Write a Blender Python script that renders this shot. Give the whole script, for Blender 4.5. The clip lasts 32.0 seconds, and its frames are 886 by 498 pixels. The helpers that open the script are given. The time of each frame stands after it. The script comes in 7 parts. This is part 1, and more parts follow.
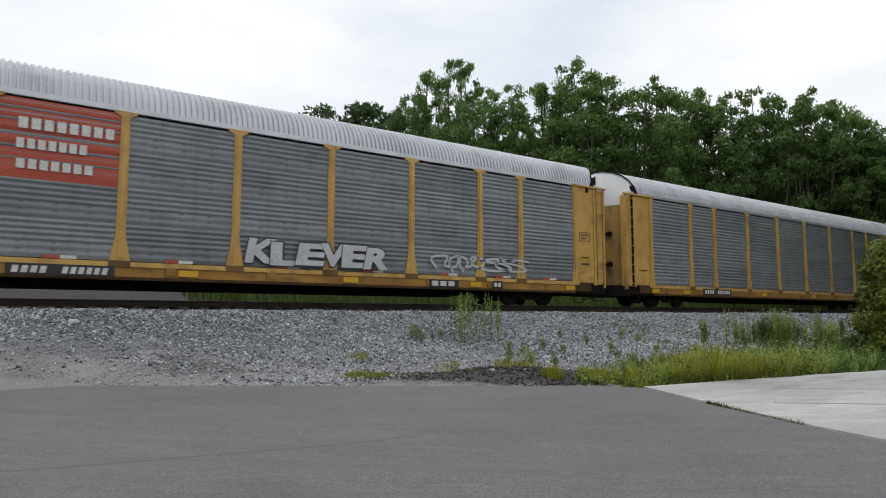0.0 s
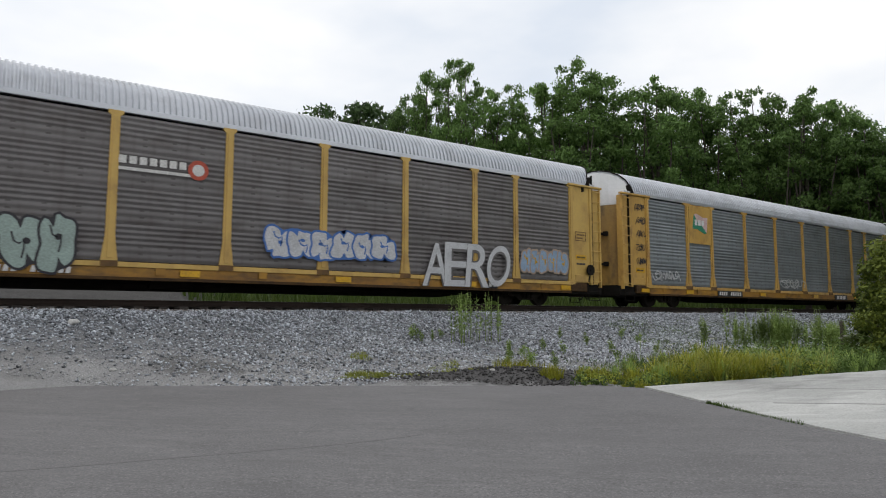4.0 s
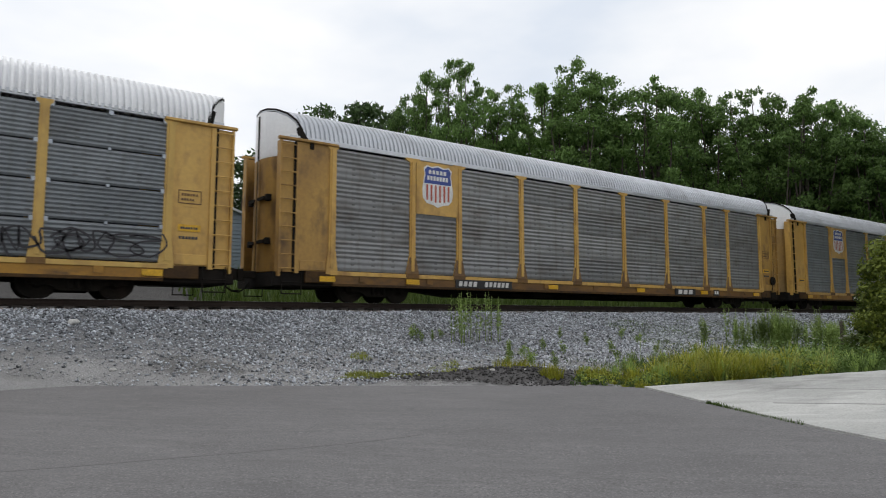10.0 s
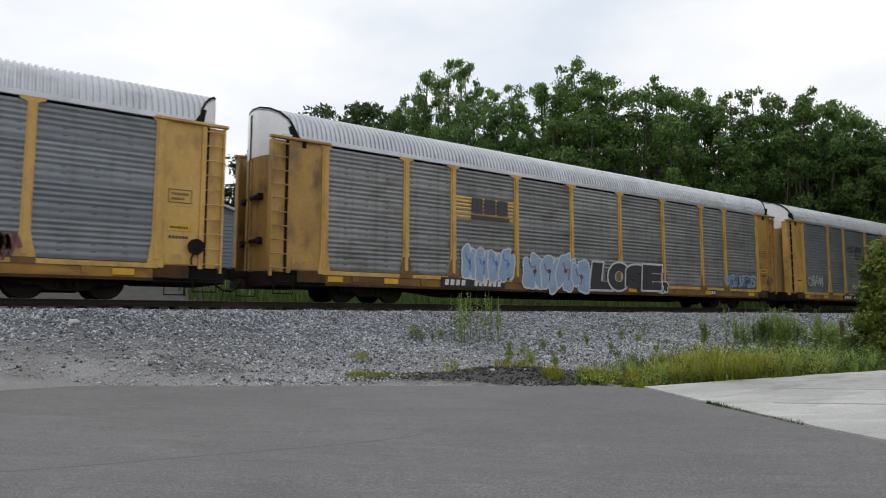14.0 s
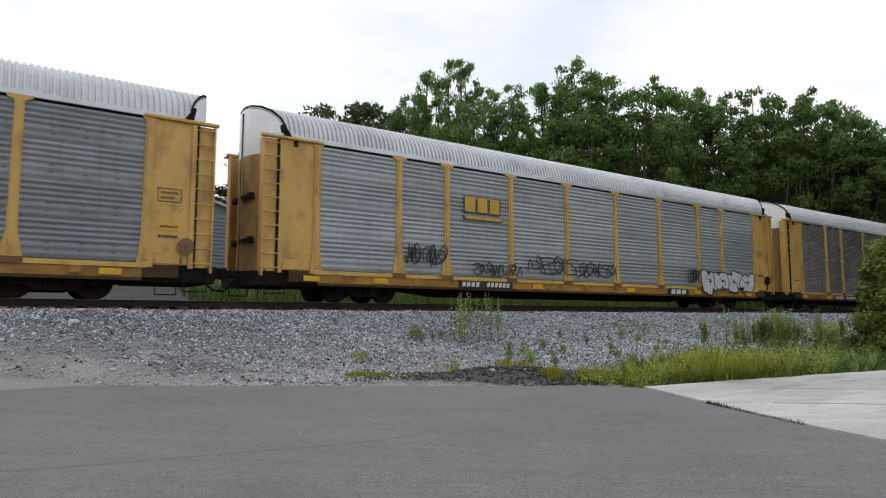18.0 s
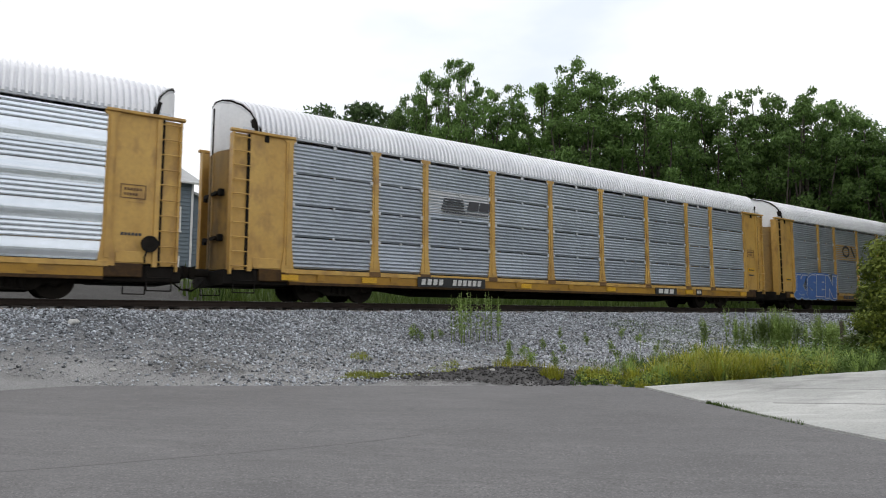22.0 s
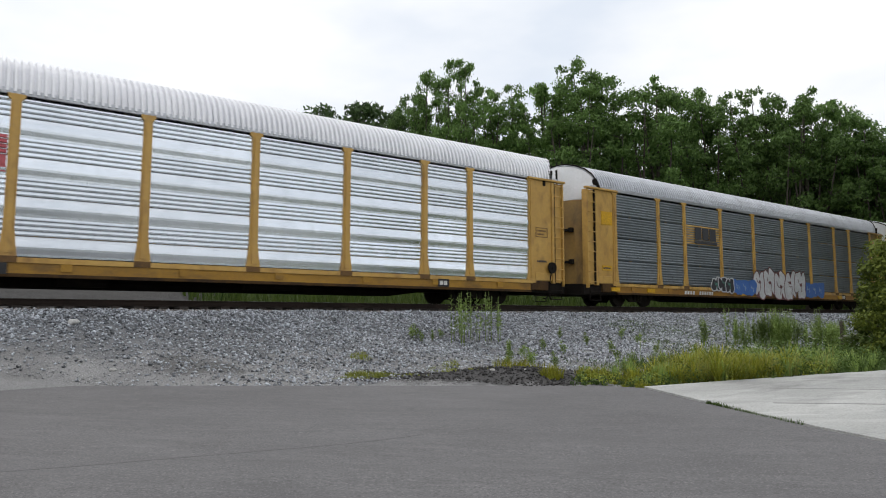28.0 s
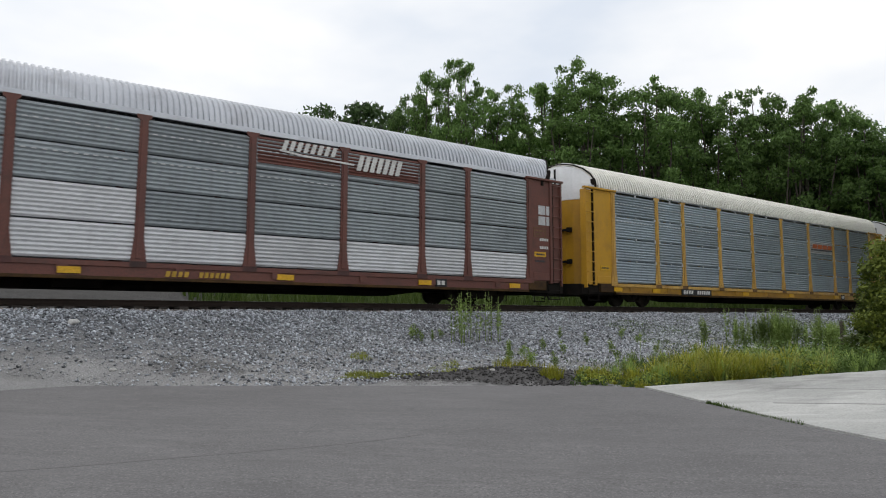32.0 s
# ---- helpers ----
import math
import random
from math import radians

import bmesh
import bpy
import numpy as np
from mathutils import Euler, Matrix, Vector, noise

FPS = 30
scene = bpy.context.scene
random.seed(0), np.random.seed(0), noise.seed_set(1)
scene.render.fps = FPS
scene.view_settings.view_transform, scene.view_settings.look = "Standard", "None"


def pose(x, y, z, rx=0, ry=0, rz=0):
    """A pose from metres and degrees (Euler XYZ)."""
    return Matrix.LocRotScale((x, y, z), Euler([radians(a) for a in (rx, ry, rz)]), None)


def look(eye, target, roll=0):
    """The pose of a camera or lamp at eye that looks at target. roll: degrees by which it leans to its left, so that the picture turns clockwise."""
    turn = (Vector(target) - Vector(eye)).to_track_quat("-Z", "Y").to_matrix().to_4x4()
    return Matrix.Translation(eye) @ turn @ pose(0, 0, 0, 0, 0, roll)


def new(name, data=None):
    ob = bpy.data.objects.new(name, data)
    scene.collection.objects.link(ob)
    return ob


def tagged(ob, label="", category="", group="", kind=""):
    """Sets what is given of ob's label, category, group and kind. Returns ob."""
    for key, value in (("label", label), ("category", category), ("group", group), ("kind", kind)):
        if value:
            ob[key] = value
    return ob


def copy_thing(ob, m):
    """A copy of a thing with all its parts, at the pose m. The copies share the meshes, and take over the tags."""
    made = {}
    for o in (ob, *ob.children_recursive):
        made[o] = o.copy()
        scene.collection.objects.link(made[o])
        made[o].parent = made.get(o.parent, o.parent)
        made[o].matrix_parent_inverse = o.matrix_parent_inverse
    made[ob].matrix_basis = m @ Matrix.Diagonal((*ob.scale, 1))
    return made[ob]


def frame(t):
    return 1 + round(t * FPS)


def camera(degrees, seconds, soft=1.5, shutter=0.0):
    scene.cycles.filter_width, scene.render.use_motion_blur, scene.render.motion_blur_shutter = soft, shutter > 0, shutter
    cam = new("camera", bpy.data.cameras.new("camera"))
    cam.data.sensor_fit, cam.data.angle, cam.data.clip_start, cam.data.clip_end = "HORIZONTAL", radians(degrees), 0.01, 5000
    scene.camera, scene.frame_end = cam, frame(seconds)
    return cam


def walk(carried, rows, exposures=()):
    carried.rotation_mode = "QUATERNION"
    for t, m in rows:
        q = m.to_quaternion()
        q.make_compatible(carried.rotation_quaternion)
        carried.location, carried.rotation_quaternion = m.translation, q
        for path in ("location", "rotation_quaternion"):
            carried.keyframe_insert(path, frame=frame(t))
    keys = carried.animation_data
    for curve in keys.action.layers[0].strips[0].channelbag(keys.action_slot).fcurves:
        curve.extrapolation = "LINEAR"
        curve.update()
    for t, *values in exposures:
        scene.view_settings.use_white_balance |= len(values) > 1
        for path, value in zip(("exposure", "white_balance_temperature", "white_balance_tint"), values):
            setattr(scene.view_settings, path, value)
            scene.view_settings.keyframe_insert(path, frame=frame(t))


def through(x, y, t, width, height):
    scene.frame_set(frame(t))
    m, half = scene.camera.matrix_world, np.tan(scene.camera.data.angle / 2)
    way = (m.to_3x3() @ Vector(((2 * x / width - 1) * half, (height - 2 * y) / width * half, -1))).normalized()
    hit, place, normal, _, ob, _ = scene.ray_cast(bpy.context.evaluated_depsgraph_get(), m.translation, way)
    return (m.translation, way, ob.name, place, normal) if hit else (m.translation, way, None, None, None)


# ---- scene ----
# camera: stands still beside the lot, the track runs along +x, y points away from the lot
AZ, PITCH, EYE = 54.36, 5.67, Vector((0, 0, 1.35))
CA, SA = math.cos(radians(AZ)), math.sin(radians(AZ))
RAIL = 1.74            # top of rail
TRACK = 19.69          # centre line of the track
SPEED, PITCH_CAR = 21.45, 28.6
cam = camera(67.0, 32.0, soft=1.0, shutter=0.06)
view = look(EYE, EYE + Vector((CA, SA, math.tan(radians(PITCH)))), 0.1)
walk(cam, [(0.0, view), (32.0, view)], exposures=[(0.0, -0.04), (16.0, -0.04), (18.5, 0.10), (24.0, 0.16), (27.5, 0.04), (29.0, 0.0), (32.0, -0.04)])

# ---- light: bright overcast ----
world = bpy.data.worlds.new("overcast")
scene.world = world
world.use_nodes = True
wn, wl = world.node_tree.nodes, world.node_tree.links
wn.clear()
w_out = wn.new("ShaderNodeOutputWorld")
w_mix = wn.new("ShaderNodeMixShader")
w_sky = wn.new("ShaderNodeTexSky")
w_sky.sky_type, w_sky.sun_disc = "NISHITA", False
w_sky.sun_elevation, w_sky.sun_rotation = radians(56), radians(-33)
w_bg = wn.new("ShaderNodeBackground")
w_bg.inputs["Strength"].default_value = 0.12
w_cloud = wn.new("ShaderNodeBackground")
w_cloud.inputs["Strength"].default_value = 1.0
w_tc, w_map = wn.new("ShaderNodeTexCoord"), wn.new("ShaderNodeMapping")
w_map.inputs["Scale"].default_value = (1.6, 1.6, 4.2)
w_noise = wn.new("ShaderNodeTexNoise")
w_noise.inputs["Scale"].default_value, w_noise.inputs["Detail"].default_value = 1.3, 5.0
w_ramp = wn.new("ShaderNodeValToRGB")
w_ramp.color_ramp.elements[0].position, w_ramp.color_ramp.elements[0].color = 0.30, (0.81, 0.87, 0.96, 1)
w_ramp.color_ramp.elements[1].position, w_ramp.color_ramp.elements[1].color = 0.55, (1.10, 1.10, 1.10, 1)
wl.new(w_tc.outputs["Generated"], w_map.inputs["Vector"])
wl.new(w_map.outputs[0], w_noise.inputs["Vector"])
wl.new(w_noise.outputs["Fac"], w_ramp.inputs[0])
wl.new(w_ramp.outputs[0], w_cloud.inputs["Color"])
wl.new(w_sky.outputs[0], w_bg.inputs["Color"])
w_mix.inputs[0].default_value = 0.93
wl.new(w_bg.outputs[0], w_mix.inputs[1])
wl.new(w_cloud.outputs[0], w_mix.inputs[2])
wl.new(w_mix.outputs[0], w_out.inputs["Surface"])

sun = new("sun", bpy.data.lights.new("sun", "SUN"))
sun.data.energy, sun.data.angle, sun.data.color = 0.9, radians(14), (1.0, 0.96, 0.9)
sun.matrix_world = look((-22, 34, 60), (0, 0, 0))


# ---- materials ----
def nodes_of(name):
    m = bpy.data.materials.new(name)
    m.use_nodes = True
    n, l = m.node_tree.nodes, m.node_tree.links
    return m, n, l, n["Principled BSDF"]


def noise_ramp(n, l, coord, scale, lo, hi, detail=4.0, stretch=(1, 1, 1), rough=0.55):
    """A noise in 0..1 between two thresholds."""
    mp = n.new("ShaderNodeMapping")
    mp.inputs["Scale"].default_value = stretch
    l.new(coord, mp.inputs["Vector"])
    t = n.new("ShaderNodeTexNoise")
    t.inputs["Scale"].default_value, t.inputs["Detail"].default_value = scale, detail
    t.inputs["Roughness"].default_value = rough
    l.new(mp.outputs[0], t.inputs["Vector"])
    r = n.new("ShaderNodeMapRange")
    r.inputs["From Min"].default_value, r.inputs["From Max"].default_value = lo, hi
    l.new(t.outputs["Fac"], r.inputs["Value"])
    return r.outputs[0]


def blend(n, l, fac, a, b):
    x = n.new("ShaderNodeMix")
    x.data_type = "RGBA"
    if isinstance(fac, float):
        x.inputs[0].default_value = fac
    else:
        l.new(fac, x.inputs[0])
    for socket, value in ((x.inputs[6], a), (x.inputs[7], b)):
        if isinstance(value, tuple):
            socket.default_value = (*value, 1)
        else:
            l.new(value, socket)
    return x.outputs[2]


def times(n, l, a, k):
    x = n.new("ShaderNodeMath")
    x.operation = "MULTIPLY"
    l.new(a, x.inputs[0])
    if isinstance(k, (int, float)):
        x.inputs[1].default_value = k
    else:
        l.new(k, x.inputs[1])
    return x.outputs[0]


def surface(name, base, second, dirt, grain=30.0, patch=1.2, dirt_amount=0.5, rough=0.7, metal=0.0, bump=0.15,
            bump_scale=60.0, streak=(1, 1, 1), island=False, vary=0.0, rough_var=0.1, grain_mix=0.35, grain_stretch=(1, 1, 1), gloss=0.5):
    """Base colour with a second tone in patches, dirt stains, fine grain and relief. Metres, in the object's own space."""
    m, n, l, p = nodes_of(name)
    co = n.new("ShaderNodeTexCoord").outputs["Object"]
    info = n.new("ShaderNodeObjectInfo")
    shift = n.new("ShaderNodeVectorMath")
    shift.operation = "MULTIPLY_ADD"
    comb = n.new("ShaderNodeCombineXYZ")
    for i in range(3):
        l.new(info.outputs["Random"], comb.inputs[i])
    l.new(comb.outputs[0], shift.inputs[0])
    shift.inputs[1].default_value = (37.0, 19.0, 23.0)
    l.new(co, shift.inputs[2])
    co = shift.outputs[0]
    c = blend(n, l, noise_ramp(n, l, co, patch, 0.35, 0.65, stretch=streak), base, second)
    d = noise_ramp(n, l, co, patch * 2.3, 0.5, 0.72, detail=6.0, stretch=streak)
    c = blend(n, l, times(n, l, d, dirt_amount), c, dirt)
    g = noise_ramp(n, l, co, grain, 0.3, 0.7, detail=3.0, stretch=grain_stretch)
    k = n.new("ShaderNodeMix")
    k.data_type, k.blend_type = "RGBA", "MULTIPLY"
    k.inputs[0].default_value = grain_mix
    l.new(c, k.inputs[6])
    gg = n.new("ShaderNodeCombineColor")
    for i in range(3):
        l.new(g, gg.inputs[i])
    l.new(gg.outputs[0], k.inputs[7])
    c = k.outputs[2]
    if vary:
        h = n.new("ShaderNodeHueSaturation")
        r = n.new("ShaderNodeMapRange")
        r.inputs["To Min"].default_value, r.inputs["To Max"].default_value = 1 - vary, 1 + vary
        if island:
            l.new(n.new("ShaderNodeNewGeometry").outputs["Random Per Island"], r.inputs["Value"])
        else:
            l.new(info.outputs["Random"], r.inputs["Value"])
        l.new(r.outputs[0], h.inputs["Value"])
        l.new(c, h.inputs["Color"])
        c = h.outputs[0]
    l.new(c, p.inputs["Base Color"])
    rr = n.new("ShaderNodeMapRange")
    rr.inputs["To Min"].default_value, rr.inputs["To Max"].default_value = max(0.05, rough - rough_var), min(1, rough + rough_var)
    l.new(g, rr.inputs["Value"])
    l.new(rr.outputs[0], p.inputs["Roughness"])
    p.inputs["Metallic"].default_value = metal
    p.inputs["Specular IOR Level"].default_value = gloss
    if bump:
        b = n.new("ShaderNodeBump")
        b.inputs["Strength"].default_value, b.inputs["Distance"].default_value = bump, 0.02
        l.new(noise_ramp(n, l, co, bump_scale, 0.2, 0.8, detail=4.0), b.inputs["Height"])
        l.new(b.outputs[0], p.inputs["Normal"])
    return m


def foliage(name, dark, light, through=0.25):
    m, n, l, p = nodes_of(name)
    rnd = n.new("ShaderNodeNewGeometry").outputs["Random Per Island"]
    co = n.new("ShaderNodeTexCoord").outputs["Object"]
    c = blend(n, l, rnd, dark, light)
    c = blend(n, l, times(n, l, noise_ramp(n, l, co, 0.6, 0.35, 0.65), 0.5), c, light)
    hue = n.new("ShaderNodeHueSaturation")
    tone = n.new("ShaderNodeMapRange")
    tone.inputs["To Min"].default_value, tone.inputs["To Max"].default_value = 0.78, 1.25
    l.new(n.new("ShaderNodeObjectInfo").outputs["Random"], tone.inputs["Value"])
    l.new(tone.outputs[0], hue.inputs["Value"])
    l.new(c, hue.inputs["Color"])
    c = hue.outputs[0]
    l.new(c, p.inputs["Base Color"])
    p.inputs["Roughness"].default_value = 0.6
    p.inputs["Specular IOR Level"].default_value = 0.25
    tr = n.new("ShaderNodeBsdfTranslucent")
    l.new(c, tr.inputs["Color"])
    mx = n.new("ShaderNodeMixShader")
    mx.inputs[0].default_value = through
    l.new(p.outputs[0], mx.inputs[1])
    l.new(tr.outputs[0], mx.inputs[2])
    l.new(mx.outputs[0], n["Material Output"].inputs["Surface"])
    return m


def plain(name, colour, rough=0.6, metal=0.0, worn=0.25):
    dull = tuple(0.6 * c + 0.05 for c in colour)
    return surface(name, colour, tuple(c * 0.85 for c in colour), dull, grain=25, patch=2.0, dirt_amount=worn,
                   rough=rough, metal=metal, bump=0.05)


def glyph_mesh(text, fat):
    """One letter of the built-in font, swollen by fat."""
    cu = bpy.data.curves.new("letters", "FONT")
    cu.body, cu.extrude, cu.offset = text, 0.002, fat
    tmp = new("letters", cu)
    me = bpy.data.meshes.new_from_object(tmp.evaluated_get(bpy.context.evaluated_depsgraph_get()))
    bpy.data.objects.remove(tmp)
    co = np.empty(len(me.vertices) * 3)
    me.vertices.foreach_get("co", co)
    me.materials.clear()
    me.name = "lettering"
    return me, co.reshape(-1, 3)


GLYPHS = {(ch, fat + more): glyph_mesh(ch, fat + more) for text, fat in (("KLEVER", 0.05), ("LOSE", 0.085), ("UK", 0.07), ("KSEN", 0.08), ("AERO", 0.005))
          for ch in sorted(set(text)) for more in (0.0, 0.03, 0.06)}


M = {}
M["asphalt"] = surface("asphalt", (0.155, 0.152, 0.156), (0.180, 0.177, 0.181), (0.124, 0.121, 0.124), grain=36, patch=0.3,
                       dirt_amount=0.6, rough=0.85, bump=0.25, bump_scale=90, grain_mix=0.32, gloss=0.3)
# chippings, scuffs and drawn-out tyre marks in the asphalt
n_, l_ = M["asphalt"].node_tree.nodes, M["asphalt"].node_tree.links
co_ = n_.new("ShaderNodeTexCoord").outputs["Object"]
turn_ = n_.new("ShaderNodeMapping")
turn_.inputs["Rotation"].default_value = (0, 0, radians(90 - AZ + 7))
l_.new(co_, turn_.inputs["Vector"])
c_ = n_["Principled BSDF"].inputs["Base Color"].links[0].from_socket
c_ = blend(n_, l_, times(n_, l_, noise_ramp(n_, l_, co_, 52.0, 0.56, 0.66, detail=2.0), 0.5), c_, (0.30, 0.294, 0.298))
c_ = blend(n_, l_, times(n_, l_, noise_ramp(n_, l_, co_, 44.0, 0.45, 0.36, detail=2.0), 0.5), c_, (0.06, 0.059, 0.06))
for k_, lo_, hi_, st_, amount_, tone_ in ((2.6, 0.50, 0.72, (0.35, 1.7, 1), 0.45, (0.098, 0.096, 0.098)), (4.5, 0.52, 0.74, (0.3, 1.5, 1), 0.42, (0.205, 0.20, 0.204)),
                                          (0.7, 0.45, 0.68, (0.5, 1.6, 1), 0.45, (0.112, 0.109, 0.112)), (13.0, 0.56, 0.74, (0.6, 1.2, 1), 0.45, (0.215, 0.21, 0.214)),
                                          (11.0, 0.56, 0.74, (0.6, 1.2, 1), 0.40, (0.088, 0.086, 0.088))):
    c_ = blend(n_, l_, times(n_, l_, noise_ramp(n_, l_, turn_.outputs[0], k_, lo_, hi_, detail=5.0, stretch=st_, rough=0.65), amount_), c_, tone_)
l_.new(c_, n_["Principled BSDF"].inputs["Base Color"])
M["concrete"] = surface("concrete", (0.41, 0.415, 0.405), (0.56, 0.565, 0.55), (0.25, 0.25, 0.245), grain=40, patch=0.45,
                        dirt_amount=0.8, rough=0.9, bump=0.25, bump_scale=80, streak=(0.5, 1.9, 1), gloss=0.3)
n_, l_ = M["concrete"].node_tree.nodes, M["concrete"].node_tree.links
co_ = n_.new("ShaderNodeTexCoord").outputs["Object"]
turn_ = n_.new("ShaderNodeMapping")
turn_.inputs["Rotation"].default_value = (0, 0, radians(90 - AZ - 6))
l_.new(co_, turn_.inputs["Vector"])
c_ = n_["Principled BSDF"].inputs["Base Color"].links[0].from_socket
for k_, lo_, hi_, st_, amount_, tone_ in ((1.1, 0.50, 0.70, (0.25, 2.0, 1), 0.55, (0.27, 0.27, 0.268)), (2.6, 0.52, 0.70, (0.3, 1.6, 1), 0.45, (0.62, 0.625, 0.615)),
                                          (9.0, 0.58, 0.74, (0.7, 1.2, 1), 0.4, (0.30, 0.30, 0.295))):
    c_ = blend(n_, l_, times(n_, l_, noise_ramp(n_, l_, turn_.outputs[0], k_, lo_, hi_, detail=5.0, stretch=st_, rough=0.65), amount_), c_, tone_)
l_.new(c_, n_["Principled BSDF"].inputs["Base Color"])
M["gravel_dirt"] = surface("gravel_dirt", (0.26, 0.26, 0.265), (0.36, 0.36, 0.36), (0.17, 0.167, 0.165), grain=38, patch=0.55,
                           dirt_amount=0.6, rough=0.95, bump=1.0, bump_scale=30, grain_mix=0.45, gloss=0.25)
M["ballast_bed"] = surface("ballast_bed", (0.23, 0.235, 0.245), (0.28, 0.285, 0.295), (0.14, 0.14, 0.14), grain=38, patch=0.5, dirt_amount=0.5, rough=0.95, bump=1.0, bump_scale=30, grain_mix=0.5, gloss=0.25)
# bed along the rails, much darker than the ballast bed beside it
M["track_bed"] = surface("dark_track_bed", (0.07, 0.06, 0.054), (0.10, 0.085, 0.075), (0.04, 0.034, 0.03), grain=38, patch=0.8, rough=0.95, bump=1.0, bump_scale=30, gloss=0.25)


def stain(m, w, s, rw, rs, tone):
    """A ragged dark spill, w metres ahead of the camera and s to its right."""
    n, l = m.node_tree.nodes, m.node_tree.links
    p = n["Principled BSDF"]
    co = n.new("ShaderNodeTexCoord").outputs["Object"]
    total = None
    for axis_v, mid, reach in (((CA, SA, 0), w, rw), ((SA, -CA, 0), s, rs)):
        d = n.new("ShaderNodeVectorMath")
        d.operation = "DOT_PRODUCT"
        l.new(co, d.inputs[0])
        d.inputs[1].default_value = axis_v
        q = n.new("ShaderNodeMath")
        q.operation = "MULTIPLY_ADD"
        l.new(d.outputs["Value"], q.inputs[0])
        q.inputs[1].default_value, q.inputs[2].default_value = 1 / reach, -mid / reach
        sq = times(n, l, q.outputs[0], q.outputs[0])
        if total is None:
            total = sq
        else:
            add = n.new("ShaderNodeMath")
            l.new(total, add.inputs[0])
            l.new(sq, add.inputs[1])
            total = add.outputs[0]
    rag = n.new("ShaderNodeMath")
    l.new(total, rag.inputs[0])
    l.new(times(n, l, noise_ramp(n, l, co, 2.2, 0.2, 0.8, detail=6.0, rough=0.7), 1.5), rag.inputs[1])
    r = n.new("ShaderNodeMapRange")
    r.inputs["From Min"].default_value, r.inputs["From Max"].default_value = 1.75, 1.35
    l.new(rag.outputs[0], r.inputs["Value"])
    old = p.inputs["Base Color"].links[0].from_socket
    l.new(blend(n, l, times(n, l, r.outputs[0], 0.92), old, tone), p.inputs["Base Color"])


for m_ in (M["gravel_dirt"], M["ballast_bed"]):
    stain(m_, 12.5, 1.0, 1.35, 2.7, (0.062, 0.06, 0.06))
    stain(m_, 12.6, -4.6, 0.5, 1.0, (0.13, 0.128, 0.126))
M["stone"] = surface("ballast_stone", (0.435, 0.458, 0.495), (0.34, 0.36, 0.392), (0.205, 0.20, 0.20), grain=60, patch=0.8,
                     dirt_amount=0.5, rough=0.9, bump=0.2, vary=0.78, island=True, gloss=0.25)
M["fine_stone"] = surface("fine_gravel", (0.44, 0.44, 0.445), (0.37, 0.37, 0.38), (0.25, 0.245, 0.24), grain=60, patch=0.6,
                          dirt_amount=0.5, rough=0.9, bump=0.2, vary=0.42, island=True, gloss=0.25)
M["stained_stone"] = surface("brown_stained_ballast", (0.21, 0.18, 0.165), (0.29, 0.26, 0.245), (0.10, 0.08, 0.07), grain=60, patch=0.8,
                             dirt_amount=0.6, rough=0.9, bump=0.2, vary=0.65, island=True, gloss=0.25)
M["track_stone"] = surface("dark_track_ballast", (0.085, 0.072, 0.064), (0.12, 0.10, 0.09), (0.045, 0.038, 0.034), grain=60, patch=0.8,
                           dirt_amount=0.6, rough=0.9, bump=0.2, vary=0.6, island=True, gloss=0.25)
M["meadow"] = surface("meadow", (0.07, 0.11, 0.03), (0.11, 0.14, 0.05), (0.10, 0.09, 0.06), grain=20, patch=0.2,
                      dirt_amount=0.5, rough=0.95, bump=0.8, bump_scale=12)
M["dark_ground"] = surface("dark_ground", (0.055, 0.053, 0.052), (0.075, 0.072, 0.07), (0.035, 0.033, 0.031), grain=40, patch=1.5, rough=0.95, bump=1.0, bump_scale=35)
M["rail"] = surface("rail_steel", (0.038, 0.029, 0.025), (0.055, 0.04, 0.033), (0.025, 0.019, 0.016), rough=0.85, gloss=0.2)
M["rail_top"] = surface("rail_polished", (0.45, 0.45, 0.46), (0.38, 0.38, 0.39), (0.3, 0.28, 0.26), rough=0.25, metal=1.0)
M["tie"] = surface("tie_wood", (0.045, 0.038, 0.034), (0.065, 0.057, 0.05), (0.025, 0.022, 0.02), streak=(1, 6, 1), rough=0.9, bump=0.5, vary=0.3)
M["grass"] = foliage("grass_blades", (0.07, 0.105, 0.012), (0.34, 0.335, 0.04), 0.4)
M["dry_grass"] = foliage("seeding_grass", (0.20, 0.23, 0.04), (0.42, 0.40, 0.12), 0.35)
M["herb_yellow"] = foliage("herb_leaves", (0.10, 0.16, 0.025), (0.38, 0.41, 0.07), 0.35)
M["grass_dark"] = foliage("grass_dark", (0.035, 0.07, 0.014), (0.10, 0.155, 0.038), 0.3)
M["weed"] = foliage("weed_leaves", (0.12, 0.20, 0.045), (0.29, 0.38, 0.11), 0.3)
M["meadow_blade"] = foliage("meadow_blades", (0.03, 0.058, 0.012), (0.105, 0.155, 0.032), 0.35)
M["moss"] = foliage("low_moss", (0.15, 0.19, 0.03), (0.32, 0.34, 0.07), 0.2)
M["leaf"] = foliage("tree_leaves", (0.026, 0.056, 0.018), (0.17, 0.285, 0.075), 0.42)
M["leaf_b"] = foliage("tree_leaves_b", (0.016, 0.036, 0.014), (0.075, 0.125, 0.042), 0.32)
M["shrub_dark"] = foliage("shrub_leaves_dark", (0.02, 0.04, 0.009), (0.10, 0.135, 0.026), 0.3)
M["shrub"] = foliage("shrub_leaves", (0.03, 0.058, 0.011), (0.24, 0.29, 0.045), 0.3)
